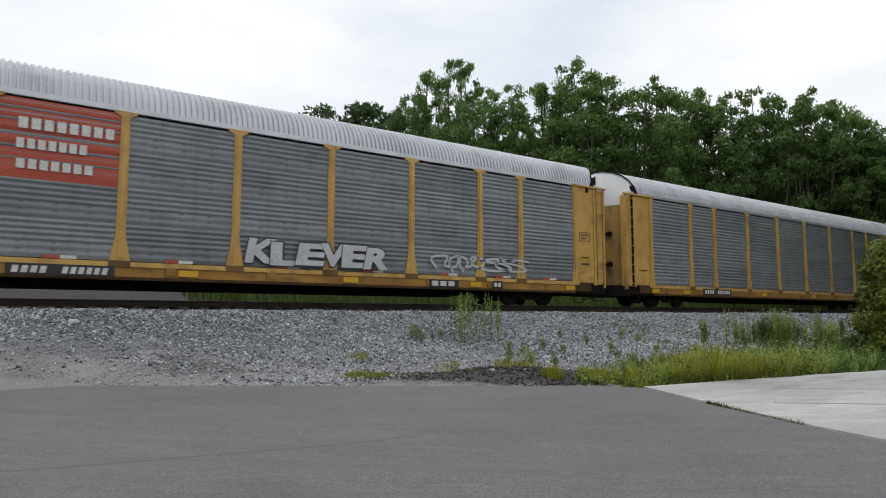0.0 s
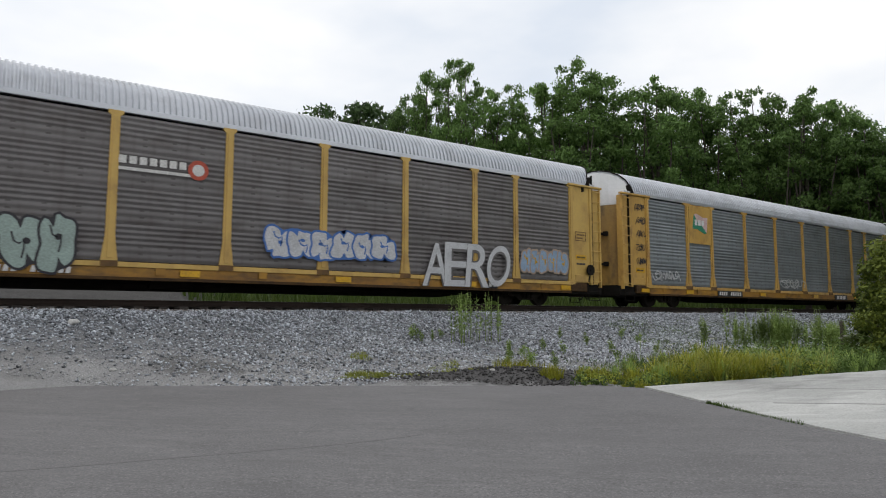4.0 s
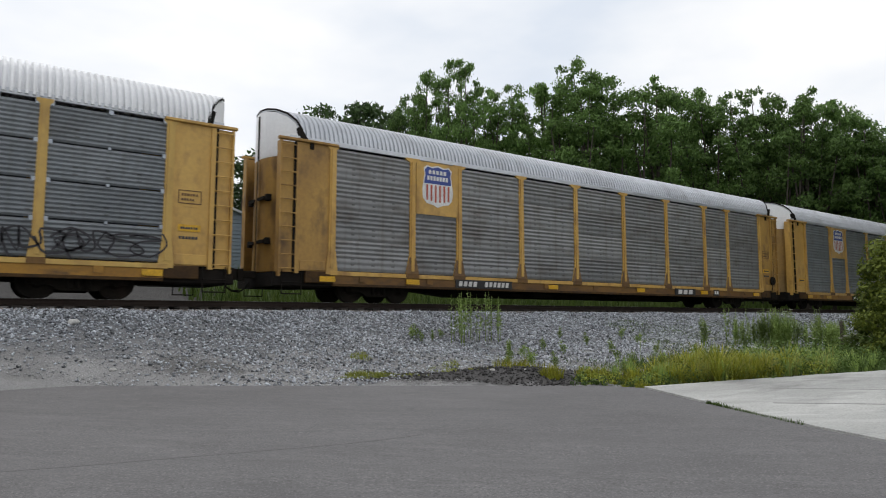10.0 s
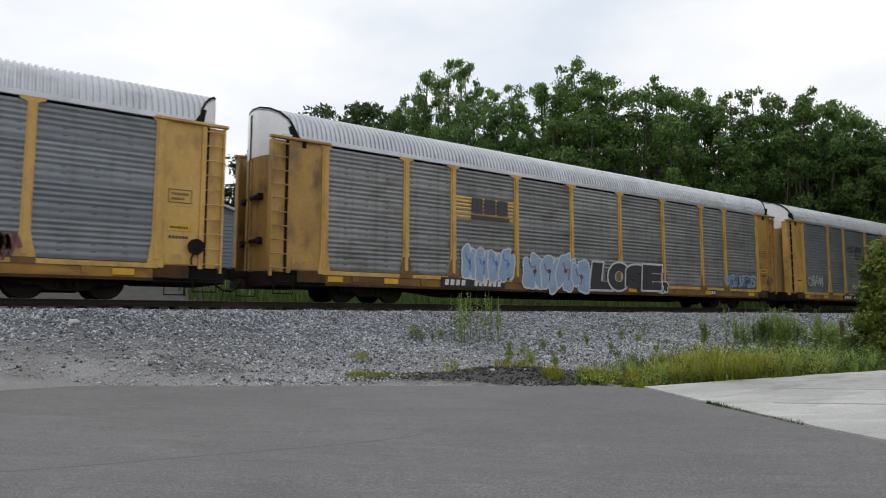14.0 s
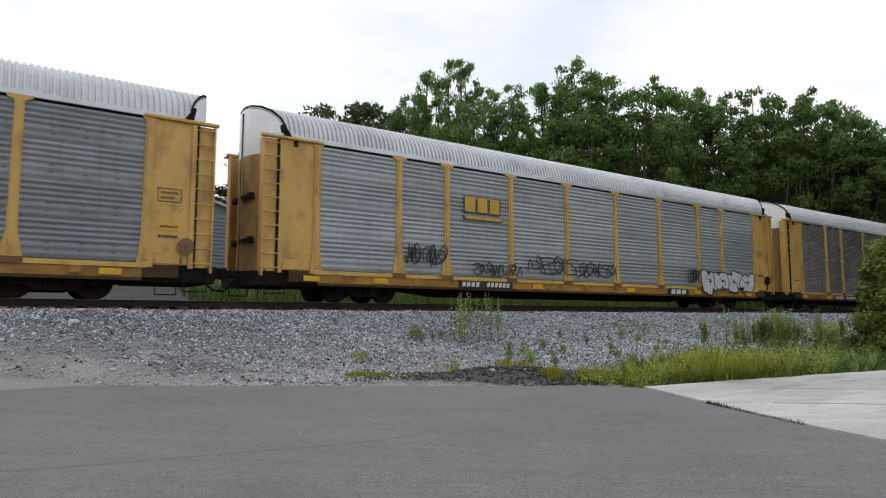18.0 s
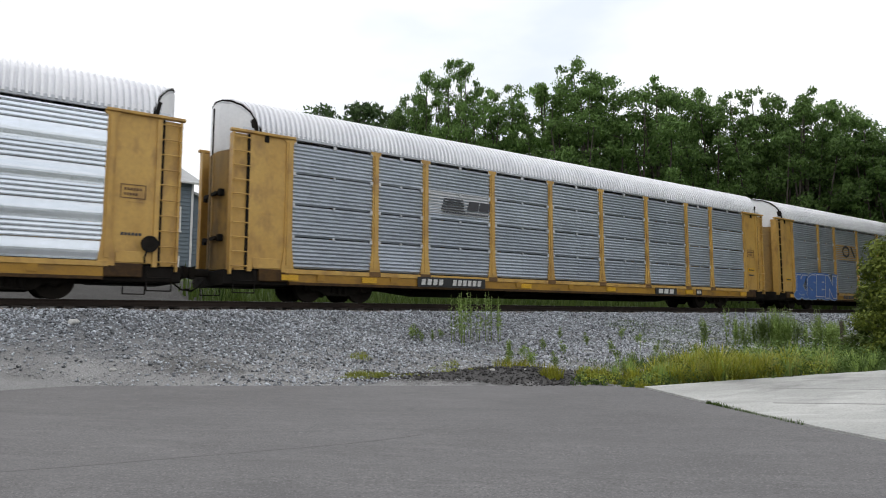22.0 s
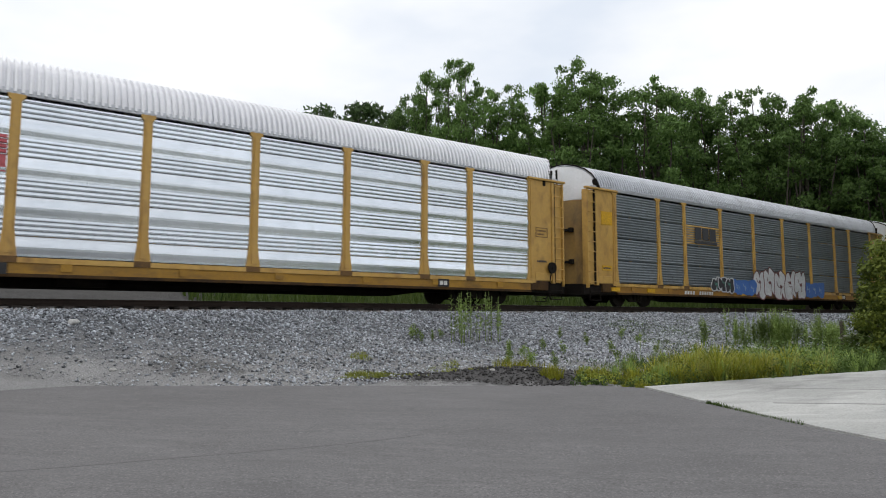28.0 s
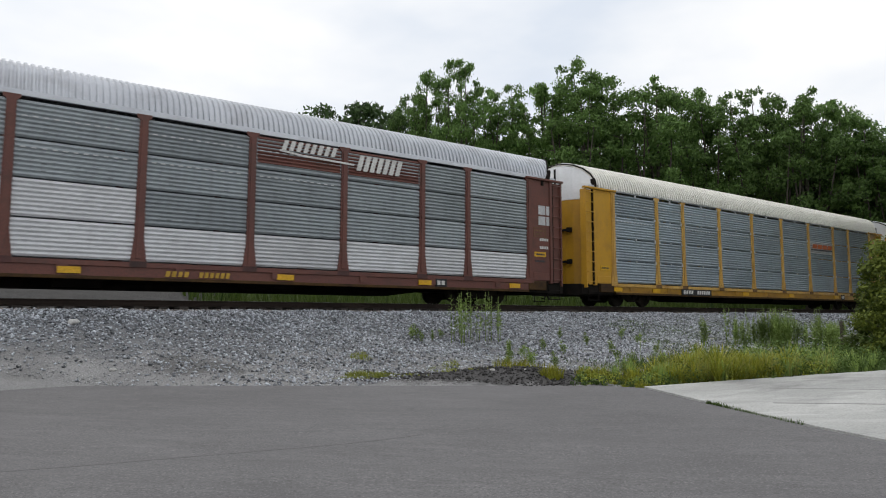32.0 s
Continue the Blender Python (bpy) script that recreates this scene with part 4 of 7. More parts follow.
def autorack(k, spec):
    """One enclosed auto carrier; its origin is at rail height under its middle."""
    paint_m, post_m, sill_m = M[spec.get("ends", "yellow")], M[spec.get("posts", "yellow")], M[spec.get("sill", "sill_yellow")]
    roof_m, clad, style = M[spec["roof"]], spec["clad"], spec["style"]
    car = thing("autorack_car", spec["label"], "railcar", pose(35.55 - PITCH_CAR * k, TRACK, RAIL), group="auto carrier cars of the train")
    rows = spec.get("rows", {})
    for b, (cx, width) in enumerate(BAYS):
        for r in range(4):                      # row 0 is the lowest
            m = rows.get((b, r), rows.get((None, r), clad))
            if spec.get("skip") and (b, r) in spec["skip"]:
                continue
            part("panel", SHEETS[style, round(width, 2), 1], M[m], car, (cx, -HALF, SILL_TOP + 0.03 + r * ROW_H))
        part("panel", SHEETS["A", round(width, 2), 4], M[clad], car, (-cx, HALF, SILL_TOP + 0.03), 180)
    for side in (0, 180):
        for i, x in enumerate(POSTS):
            slim = spec.get("slim") or abs(x) > 11
            part("post", MESH["post_slim" if slim else "post"], post_m, car, (x, -HALF if side == 0 else HALF, 0), side)
        if spec.get("rusty"):
            for x in POSTS[1:-1]:
                part("gusset", MESH["gusset"], M["rust"], car, (x, -HALF if side == 0 else HALF, 0), side, "rust-stained post foot")
        if spec.get("two_tone"):
            for x in POSTS:
                part("post_foot", MESH["post_foot"], M["yellow_new"], car, (x, -HALF if side == 0 else HALF, 0), side, "freshly painted lower post")
        part("eave_rail", MESH["eave_rail"], M["roof_grey"], car, turn=side)
        part("side_sill", MESH["side_sill"], sill_m, car, turn=side)
    for x in (-10.9, -8.4, -5.9, -3.1, -0.4, 2.2, 5.0, 7.6, 10.4):
        part("tie_down_plate", MESH["tie_down_plate"], sill_m, car, (x, 0, 0))
    for x in POSTS[1:-1]:
        part("post_base", MESH["post_base_slim" if spec.get("slim") else "post_base"], M["sooty_red"] if spec.get("sill") in ("sooty_red", "brown") else M["grime"], car, (x, -HALF, 0))
    # separate darker strip along the lower edge of the sill
    part("sill_flange", MESH["sill_flange"], M["grimy_end"], car, label="dark lower sill flange")
    part("sill_lip", MESH["sill_lip"], sill_m if spec.get("sill") in ("sooty_red", "brown") else post_m, car, label="worn painted lip of the sill")
    part("roof", MESH["roof_low" if spec["roof"] == "roof_grey" else "roof"], roof_m, car, label="ribbed sheet metal roof")
    part("deck", MESH["deck"], M["black"], car)
    part("underframe", MESH["underframe"], M["black"], car, label="dark steel underframe with brake gear")
    for turn in (0, 180):
        part("roof_end", MESH["roof_end"], roof_m, car, turn=turn)
        part("roof_strap", MESH["roof_strap"], M["black"], car, turn=turn, label="black sealing strap over the roof end")
        part("roof_gable", MESH["roof_gable"], M["roof_white"], car, turn=turn, label="white gable panel")
        part("door_seal", MESH["door_seal"], M["black"], car, turn=turn, label="black rubber seal between the doors")
        part("end_sill", MESH["end_sill"], M["black"], car, turn=turn)
        part("coupler", MESH["coupler"], M["soot"], car, turn=turn)
        part("brake_hose", MESH["brake_hose"], M["black"], car, turn=turn)
        part("uncoupling_rod", MESH["uncoupling_rod"], M["soot"], car, turn=turn)
        near = [part("sill_end", MESH["sill_end"], M["grimy_end"], car, label="rusty soot-stained sill end"), part("kick_plate", MESH["kick_plate"], paint_m, car)]
        if k % 3:
            near.append(part("top_catch", MESH["top_catch"], M["black"], car))
        for ob in near if turn else ():
            ob.matrix_basis = Matrix.Diagonal((-1, 1, 1, 1))
        truck(car, 10.06 if turn == 0 else -10.06)
        for flip in (1, -1):
            # a mirrored pair at each end
            fittings = [("end_plate", paint_m, 0), ("top_angle", paint_m, 0), ("corner_post", paint_m, 0), ("sill_step", M["black"], 0), ("end_door", M["door_paint"] if spec.get("ends", "yellow") == "yellow" else paint_m, 0), ("door_gap", M["black"], 0),
                        ("door_top", M["roof_white"], 0), ("latch", M["black"], 1.75), ("latch", M["black"], 3.05)]
            fittings += [("rung", paint_m, 0.95 + 0.40 * i) for i in range(10)]
            for name, m, z in fittings:
                ob = part(name, MESH[name], m, car, (0, 0, z), turn)
                if flip < 0:
                    ob.matrix_basis = ob.matrix_basis @ Matrix.Diagonal((1, -1, 1, 1))
    if k % 4 != 1:
        part("brake_gear", MESH["brake_gear"], M["rust"] if k % 2 else M["black"], car, label="grimy hand brake gear")
    return car


def spec(label, clad, style, roof, **more):
    return dict(label=label, clad=clad, style=style, roof=roof, **more)


FLEET = {
    -1: spec("ochre auto carrier with grey ribbed sides and white roof", "galv", "A", "roof_white"),
    0: spec("ochre auto carrier with weathered dark grey ribbed sides", "galv", "A", "roof_grey", slim=True),
    1: spec("ochre auto carrier with grey sides, red panel and white graffiti", "galv", "A", "roof_grey"),
    2: spec("ochre auto carrier with shiny bare aluminium sides and red emblems", "silver", "S", "roof_silver", slim=True, sill="sill_bright"),
    3: spec("ochre auto carrier with grey sides and green and white flag emblem", "galv", "A", "roof_grey"),
    4: spec("pale ochre auto carrier with dark brown-grey sides and graffiti", "galv_dark", "A", "roof_grey", slim=True, posts="yellow_pale", ends="yellow_pale"),
    5: spec("ochre auto carrier with blue-grey sides and white roof", "galv_blue", "B", "roof_white", slim=True, sill="sill_bright"),
    6: spec("ochre auto carrier with brown-grey sides and shield emblem", "galv_brown", "A", "roof_grey", rusty=True, ends="yellow_grimy", sill="sill_grimy"),
    7: spec("ochre auto carrier with grey sides, pale patches and shield emblem", "galv", "A", "roof_grey",
            rows={(3, 0): "repaint", (4, 0): "repaint", (6, 0): "repaint", (7, 0): "repaint", (4, 1): "galv_light"}),
    8: spec("ochre auto carrier with stained brown-grey sides and shield emblem", "galv_brown", "A", "roof_grey", rusty=True, ends="yellow_grimy", sill="sill_grimy"),
    9: spec("ochre auto carrier with white roof, shield emblem and white graffiti", "galv", "B", "roof_white", slim=True, posts="yellow_pale"),
    10: spec("ochre auto carrier with grey sides and small white graffiti tags", "galv", "A", "roof_grey"),
    11: spec("ochre auto carrier with weathered sides and blue, white and black graffiti", "galv_brown", "A", "roof_grey", rusty=True, ends="yellow_grimy", sill="sill_grimy"),
    12: spec("ochre auto carrier with grey sides and purple and teal graffiti", "galv", "A", "roof_grey"),
    13: spec("ochre auto carrier with fine-ribbed dark grey-brown sides", "galv_brown", "C", "roof_grey", slim=True),
    14: spec("ochre auto carrier with light grey sides and black tags", "galv_blue", "A", "roof_grey"),
    15: spec("ochre auto carrier with grey sides, flag emblem and green graffiti", "galv", "A", "roof_grey"),
    16: spec("ochre auto carrier with pale grey sides and blue graffiti", "galv_light", "B", "roof_silver", slim=True, sill="sill_bright"),
    17: spec("ochre auto carrier with pale silver sides and black striped emblem", "galv_light", "B", "roof_silver", slim=True, sill="sill_bright"),
    18: spec("ochre auto carrier with shiny bare aluminium sides", "silver", "S", "roof_silver", slim=True, sill="sill_bright"),
    19: spec("faded red auto carrier with sooty sides and green graffiti", "galv_dirty", "B", "roof_white", slim=True, posts="red", ends="red", sill="sooty_red"),
    20: spec("bright ochre auto carrier, grey above and white below, with scribbles", "galv", "B", "roof_white", slim=True, posts="yellow_pale", ends="yellow_new", sill="sill_bright", two_tone=True,
             rows={(None, 0): "repaint", (None, 1): "repaint", (2, 2): "repaint", (7, 1): "galv", (8, 1): "galv"}),
    21: spec("ochre auto carrier with sooty grey sides and white and blue graffiti", "galv_slate", "B", "roof_grey", slim=True),
    22: spec("ochre auto carrier with shiny aluminium sides and pink-red panel", "silver", "S", "roof_silver", slim=True, sill="sill_bright"),
    # bottom row in duller galv_light stands in for a darker horizon reflection
    23: spec("bright ochre auto carrier with pale silver sides and white roof", "silver", "B", "roof_silver", slim=True, sill="sill_bright", posts="yellow_new", ends="yellow_new", rows={(None, 0): "galv_light"}),
    24: spec("ochre auto carrier with pale blue-grey sides and cream roof", "galv_sky", "B", "roof_cream", slim=True, ends="yellow_new", sill="sill_bright"),
    25: spec("brown auto carrier with grey sides, white lower panels and brown sign", "galv_blue", "B", "roof_grey", slim=True, posts="brown", ends="brown", sill="brown",
             rows={(None, 0): "repaint", (0, 1): "repaint", (1, 1): "repaint", (2, 1): "repaint", (3, 1): "repaint"}),
}
CARS = {k: autorack(k, s) for k, s in FLEET.items()}


# ---- loose stones, grass and weeds ----
def unit(v):
    return v / np.maximum(np.linalg.norm(v, axis=-1, keepdims=True), 1e-9)


def rightward(x, y):
    return x * SA - y * CA


def stones(name, count, area, size, material, label, seed, keep=None, sink=0.3):
    """Scattered angular stones, eight faces each, in a stretch of x and y."""
    rng = np.random.default_rng(seed)
    x, y = rng.uniform(area[0], area[1], count), rng.uniform(area[2], area[3], count)
    if keep is not None:
        ok = keep(x, y, rng)
        x, y = x[ok], y[ok]
    n = len(x)
    r = rng.uniform(size[0], size[1], n) * rng.choice([0.7, 1.0, 1.35], n, p=[0.4, 0.45, 0.15])
    base = np.array([(1, 0, 0), (-1, 0, 0), (0, 1, 0), (0, -1, 0), (0, 0, 1), (0, 0, -1)], float)
    v = base[None] * rng.uniform(0.6, 1.25, (n, 6, 1)) + rng.normal(0, 0.22, (n, 6, 3))
    a = rng.uniform(0, 6.3, n)
    c, s = np.cos(a)[:, None], np.sin(a)[:, None]
    v = np.stack([v[..., 0] * c - v[..., 1] * s, v[..., 0] * s + v[..., 1] * c, v[..., 2] * 0.75], -1) * r[:, None, None]
    v += np.stack([x, y, ground_level(x, y) + r * (0.75 - sink)], -1)[:, None]
    tri = np.array([(0, 2, 4), (2, 1, 4), (1, 3, 4), (3, 0, 4), (2, 0, 5), (1, 2, 5), (3, 1, 5), (0, 3, 5)])
    f = (np.arange(n)[:, None, None] * 6 + tri[None]).reshape(-1, 3)
    return solid(name, quick_mesh(name, v.reshape(-1, 3), f), material, label, "gravel", "stuff")


def bare_dirt(x, y):
    """1 on the trodden pale dirt beside the lot, 0 on the ballast."""
    w, side = x * CA + y * SA, x * SA - y * CA
    lumps = 0.7 * np.sin(1.1 * x + 0.4) * np.sin(1.7 * y) + 0.35 * np.sin(3.7 * x + 2.1 * y)
    return smooth(-2.6, -6.0, side + lumps) * (1 - smooth(13.2, 15.8, y + 0.6 * lumps))


def on_bank(x, y, rng):
    """Coarse stones towards the track, few on the trodden dirt near the lot."""
    w, side = x * CA + y * SA, x * SA - y * CA
    soil = ((w - 12.8) / 1.3) ** 2 + ((side - 1.3) / 2.0) ** 2 < 1 + rng.uniform(-0.4, 0.3, len(x))
    dense = 0.25 + 0.75 * smooth(12.2, 14.8, y + 0.10 * x)
    return (w > 11.05) & (~soil | (rng.uniform(0, 1, len(x)) < 0.25)) & (rng.uniform(0, 1, len(x)) < dense * (1 - 0.85 * bare_dirt(x, y))) & (x > -6) & (rng.uniform(0, 1, len(x)) > 0.85 * smooth(16.75, 17.5, y)) & (y < 17.9)


def on_dirt(x, y, rng):
    """Fine gravel over the near half of the bank."""
    w, side = x * CA + y * SA, x * SA - y * CA
    soil = ((w - 12.6) / 1.2) ** 2 + ((side - 1.0) / 2.4) ** 2 < 1 + rng.uniform(-0.5, 0.3, len(x))
    patchy = 0.5 + 0.5 * np.sin(2.3 * x + 0.7) * np.sin(2.9 * y + 1.1)
    return (w > 11.0) & (~soil) & (rng.uniform(0, 1, len(x)) < (1 - smooth(13.5, 16.0, y)) * (0.25 + 0.75 * patchy)) & (x > -6)


stones("ballast", 118000, (-6, 30, 10.0, 18.0), (0.019, 0.037), M["stone"], "loose grey crushed stone ballast on the bank", 21, on_bank)
stones("fine_gravel", 90000, (-6, 12, 9.0, 16.0), (0.007, 0.016), M["fine_stone"], "fine pale gravel trodden into the dirt", 25, on_dirt)
stones("far_ballast", 24000, (30, 75, 13.5, 18.0), (0.03, 0.05), M["stone"], "loose grey crushed stone ballast along the track", 22)
stones("stained_ballast", 15000, (-8, 46, 16.8, 17.95), (0.02, 0.038), M["stained_stone"], "brown-stained ballast along the rail", 26,
       lambda x, y, rng: rng.uniform(0, 1, len(x)) < 0.15 + 0.85 * smooth(16.8, 17.5, y))
stones("ballast_between_rails", 28000, (-12, 46, 17.55, 22.6), (0.022, 0.042), M["track_stone"], "dark ballast between the ties", 23)
M["dark_soil"] = surface("dark_soil", (0.055, 0.052, 0.052), (0.08, 0.075, 0.075), (0.03, 0.028, 0.026), rough=0.95, bump=0.6, vary=0.5, island=True)
stones("dark_clods", 14000, (4.5, 15.5, 8.0, 13.6), (0.012, 0.034), M["dark_soil"], "dark crumbly soil and coal clods at the edge of the lot", 24,
       lambda x, y, rng: ((np.abs(x * CA + y * SA - 12.3 - 0.5 * np.sin(x * 1.3)) < 0.9) & (rightward(x, y) > -1.6) & (rightward(x, y) < 3.4))
       | (((x * CA + y * SA - 13.2) / 1.3) ** 2 + ((rightward(x, y) - 1.6) / 1.6) ** 2 < 1))


def in_lot(w, s):
    """Points given ahead and to the right, as x and y."""
    return CA * w + SA * s, SA * w - CA * s


def blades(name, x, y, height, width, material, label, seed, lean=0.35, category="grass"):
    """Grass blades: two quads and a tip, bent to one side."""
    rng = np.random.default_rng(seed)
    n = len(x)
    tuft = 0.5 + 0.5 * np.sin(2.9 * x + 1.3 * y) * np.sin(2.1 * y - 1.7 * x + 0.8) + 0.25 * np.sin(9.1 * x) * np.sin(8.3 * y)
    h = height * rng.uniform(0.15, 1.15, n) * (0.35 + 0.75 * np.clip(tuft, 0, 1))
    a = rng.uniform(0, 6.283, n)
    side = np.stack([np.cos(a), np.sin(a), np.zeros(n)], -1)
    bend = np.stack([-np.sin(a), np.cos(a), np.zeros(n)], -1) * (lean * h * rng.uniform(0.2, 1.3, n))[:, None]
    p = np.stack([x, y, ground_level(x, y) - 0.02], -1)
    up = np.array([0, 0, 1.0])
    w = width * rng.uniform(0.7, 1.3, n)[:, None]
    mid = p + bend * 0.3 + up * (h * 0.55)[:, None]
    tip = p + bend + up * h[:, None]
    v = np.stack([p - side * w, p + side * w, mid + side * w * 0.8, mid - side * w * 0.8, tip], 1).reshape(-1, 3)
    k = np.arange(n)[:, None] * 5
    f = np.concatenate([k + np.array([[0, 1, 2]]), k + np.array([[0, 2, 3]]), k + np.array([[3, 2, 4]])])
    return solid(name, quick_mesh(name, v, f), material, label, category, "stuff")


def band(rng, n, s0, s1, depth):
    """Points along the far edge of the concrete, up to depth metres behind it."""
    s = rng.uniform(s0, s1, n)
    edge = np.where(s < 3.2, 11.25 + 0.1 * np.sin(5 * s), 10.9 + (s - 3.2) * 0.474)
    w = edge + 0.12 + depth * rng.beta(1.0, 1.6, n)
    clump = np.sin(3.1 * s + 1.0) * np.sin(2.3 * w) + 0.5 * np.sin(7.7 * s)
    ok = (rng.uniform(-1.6, 1.2, n) < clump + 0.25) & (rng.uniform(0, 1, n) < smooth(2.2, 4.0, s) + 0.15)
    return in_lot(w[ok], s[ok])


def tufted(name, x, y, per, height, spread, width, material, label, seed):
    """Grass in tufts: blades that rise from one root and arch outwards, in three bends."""
    rng = np.random.default_rng(seed)
    k = len(x)
    tall = np.repeat(height * rng.choice([0.5, 0.8, 1.1, 1.45], k, p=[0.3, 0.35, 0.25, 0.1]) * rng.uniform(0.85, 1.15, k), per)
    n = k * per
    a, q = rng.uniform(0, 6.283, n), rng.uniform(0, 1, n) ** 0.7
    px, py = np.repeat(x, per) + 0.05 * q * np.cos(a), np.repeat(y, per) + 0.05 * q * np.sin(a)
    h = tall * rng.uniform(0.45, 1.1, n)
    out = np.stack([np.cos(a), np.sin(a), np.zeros(n)], -1) * (spread * h * q * rng.uniform(0.5, 1.2, n))[:, None]
    side = np.stack([-np.sin(a), np.cos(a), np.zeros(n)], -1) * (width * rng.uniform(0.7, 1.3, n))[:, None]
    root = np.stack([px, py, ground_level(px, py) - 0.02], -1)
    up = np.array([0, 0, 1.0])
    p1, p2, p3 = root + 0.14 * out + up * (0.45 * h)[:, None], root + 0.5 * out + up * (0.82 * h)[:, None], root + out + up * (h * (1 - 0.22 * q))[:, None]
    v = np.stack([root - side, root + side, p1 + side, p1 - side, p2 + 0.7 * side, p2 - 0.7 * side, p3], 1).reshape(-1, 3)
    i = np.arange(n)[:, None] * 7
    f = np.concatenate([i + np.array([t]) for t in ((0, 1, 2), (0, 2, 3), (3, 2, 4), (3, 4, 5), (5, 4, 6))])
    return solid(name, quick_mesh(name, v, f), material, label, "grass", "stuff")


rng_ = np.random.default_rng(5)
x_, y_ = band(rng_, 720, 3.0, 8.4, 1.7)
r_ = rightward(x_, y_)
ok_ = rng_.uniform(0, 1, len(x_)) > smooth(5.2, 7.4, r_)
x_, y_, r_ = x_[ok_], y_[ok_], r_[ok_]
tufted("verge_grass", x_, y_, 42, 0.41 * (0.35 + 0.65 * smooth(3.0, 4.2, r_)) * rng_.uniform(0.6, 1.15, len(x_)), 1.3, 0.0055, M["grass"], "yellow-green arching grass along the concrete edge", 31)
x_, y_ = band(rng_, 230, 3.2, 7.8, 1.5)
tufted("dry_grass", x_, y_, 18, 0.46 * (0.35 + 0.65 * smooth(3.0, 4.4, rightward(x_, y_))), 1.3, 0.004, M["dry_grass"], "pale seeding grass stalks in the verge", 34)
x_, y_ = band(rng_, 300, 2.4, 9.0, 2.4)
tufted("verge_grass", x_, y_, 40, 0.40 * (0.35 + 0.65 * smooth(2.7, 4.3, rightward(x_, y_))), 0.7, 0.0055, M["weed"], "fresh green grass tufts behind the verge", 33)
# the dark blade colour also carries the shade on the right-hand bank
x_, y_ = band(rng_, 26000, 2.8, 16.0, 5.0)
blades("rough_grass", x_, y_, 0.34 * (0.4 + 0.6 * smooth(3.0, 4.8, rightward(x_, y_))), 0.007, M["grass_dark"], "rough dark green grass on the bank, tinted for shade", 32, 1.0)


def patch(w, s, rw, rs, n, seed):
    r = np.random.default_rng(seed)
    a, q = r.uniform(0, 6.283, n), np.sqrt(r.uniform(0, 1, n))
    q = q * (0.75 + 0.25 * np.sin(3 * a + seed))
    return in_lot(w + rw * q * np.sin(a), s + rs * q * np.cos(a))


for i, (w, s, rw, rs, n, h) in enumerate([(12.4, -1.25, 0.32, 1.05, 3600, 0.11), (14.75, -1.77, 0.35, 0.26, 600, 0.10), (14.3, 0.1, 1.0, 0.45, 2200, 0.10), (12.9, 0.6, 0.5, 0.5, 1200, 0.09),
                                          (12.05, 1.95, 0.2, 0.24, 420, 0.24), (13.4, 1.45, 0.9, 0.6, 420, 0.3), (12.6, 2.75, 0.5, 0.4, 500, 0.24)]):
    x_, y_ = patch(w, s, rw, rs, n, 40 + i)
    blades("grass_patch", x_, y_, h, 0.006, M["moss"] if h < 0.2 else M["grass"], "low yellow-green grass patch in the gravel", 50 + i, 0.7)
# weeds in the joint between asphalt and concrete
x_, y_ = in_lot(*np.array([(9.13 - 1.6 * t * t + rng_.normal(0, 0.01), 3.545 + 0.44 * t * t + rng_.normal(0, 0.015)) for t in rng_.uniform(0, 1.0, 420)]).T)
b_ = blades("joint_weeds", x_, y_, 0.055, 0.004, M["grass_dark"], "small weeds in the joint of the concrete", 60, 0.8)
b_.location.z = 0.07
# meadow beyond the track
x_, y_ = rng_.uniform(8, 110, 30000), 25.5 + 9 * rng_.beta(1, 2, 30000)
blades("meadow_grass", x_, y_, 1.6, 0.03, M["meadow_blade"], "tall bright green grass beyond the track", 61, 0.5)


def leaf_cloud(rng, centres, radii, per, size, droop=0.3, flat=0.8):
    """Leaves as small bent diamonds round many centres, facing out of their tuft."""
    n = len(centres) * per
    c = np.repeat(centres, per, 0)
    r = np.repeat(radii, per)
    d = unit(rng.normal(0, 1, (n, 3)))
    shape = np.repeat(rng.uniform(0.6, 1.35, (len(centres), 3)) * np.array([1, 1, flat]), per, 0)
    p = c + d * shape * (r * rng.uniform(0.3, 1.0, n) ** 0.5)[:, None] + rng.normal(0, 0.16, (n, 3)) * r[:, None]
    face = unit(d + np.array([0, 0, 0.55]) + rng.normal(0, 0.45, (n, 3)))
    u = unit(np.cross(face, unit(rng.normal(0, 1, (n, 3)))) - np.array([0, 0, droop]))
    v = unit(np.cross(face, u))
    a = size * rng.uniform(0.6, 1.3, n)[:, None]
    quad = np.stack([p - u * a, p + v * a * 0.5, p + u * a, p - v * a * 0.5], 1)
    return quad.reshape(-1, 3)


def leaf_mesh_of(name, verts):
    n = len(verts) // 4
    return quick_mesh(name, verts, np.arange(n * 4).reshape(n, 4))


def low_herbs(name, s0, s1, depth, count, radius, leaf, material, label, seed, lift=0.5):
    """Soft mounds of small leaves among the grass."""
    rng = np.random.default_rng(seed)
    x, y = band(rng, count, s0, s1, depth)
    r = rng.uniform(*radius, len(x)) * (0.45 + 0.55 * smooth(2.7, 4.4, rightward(x, y)))
    c = np.stack([x, y, ground_level(x, y) + r * lift], -1)
    return solid(name, leaf_mesh_of(name, leaf_cloud(rng, c, r, 46, leaf, droop=-0.25, flat=1.1)), material, label, "weeds", "stuff")


low_herbs("low_herbs", 2.4, 7.4, 1.5, 260, (0.12, 0.27), 0.026, M["herb_yellow"], "soft yellow-green herbs in the verge", 65)
low_herbs("low_herbs", 2.0, 4.4, 0.9, 170, (0.10, 0.24), 0.026, M["grass_dark"], "low dark green herbs at the edge of the lot", 66)
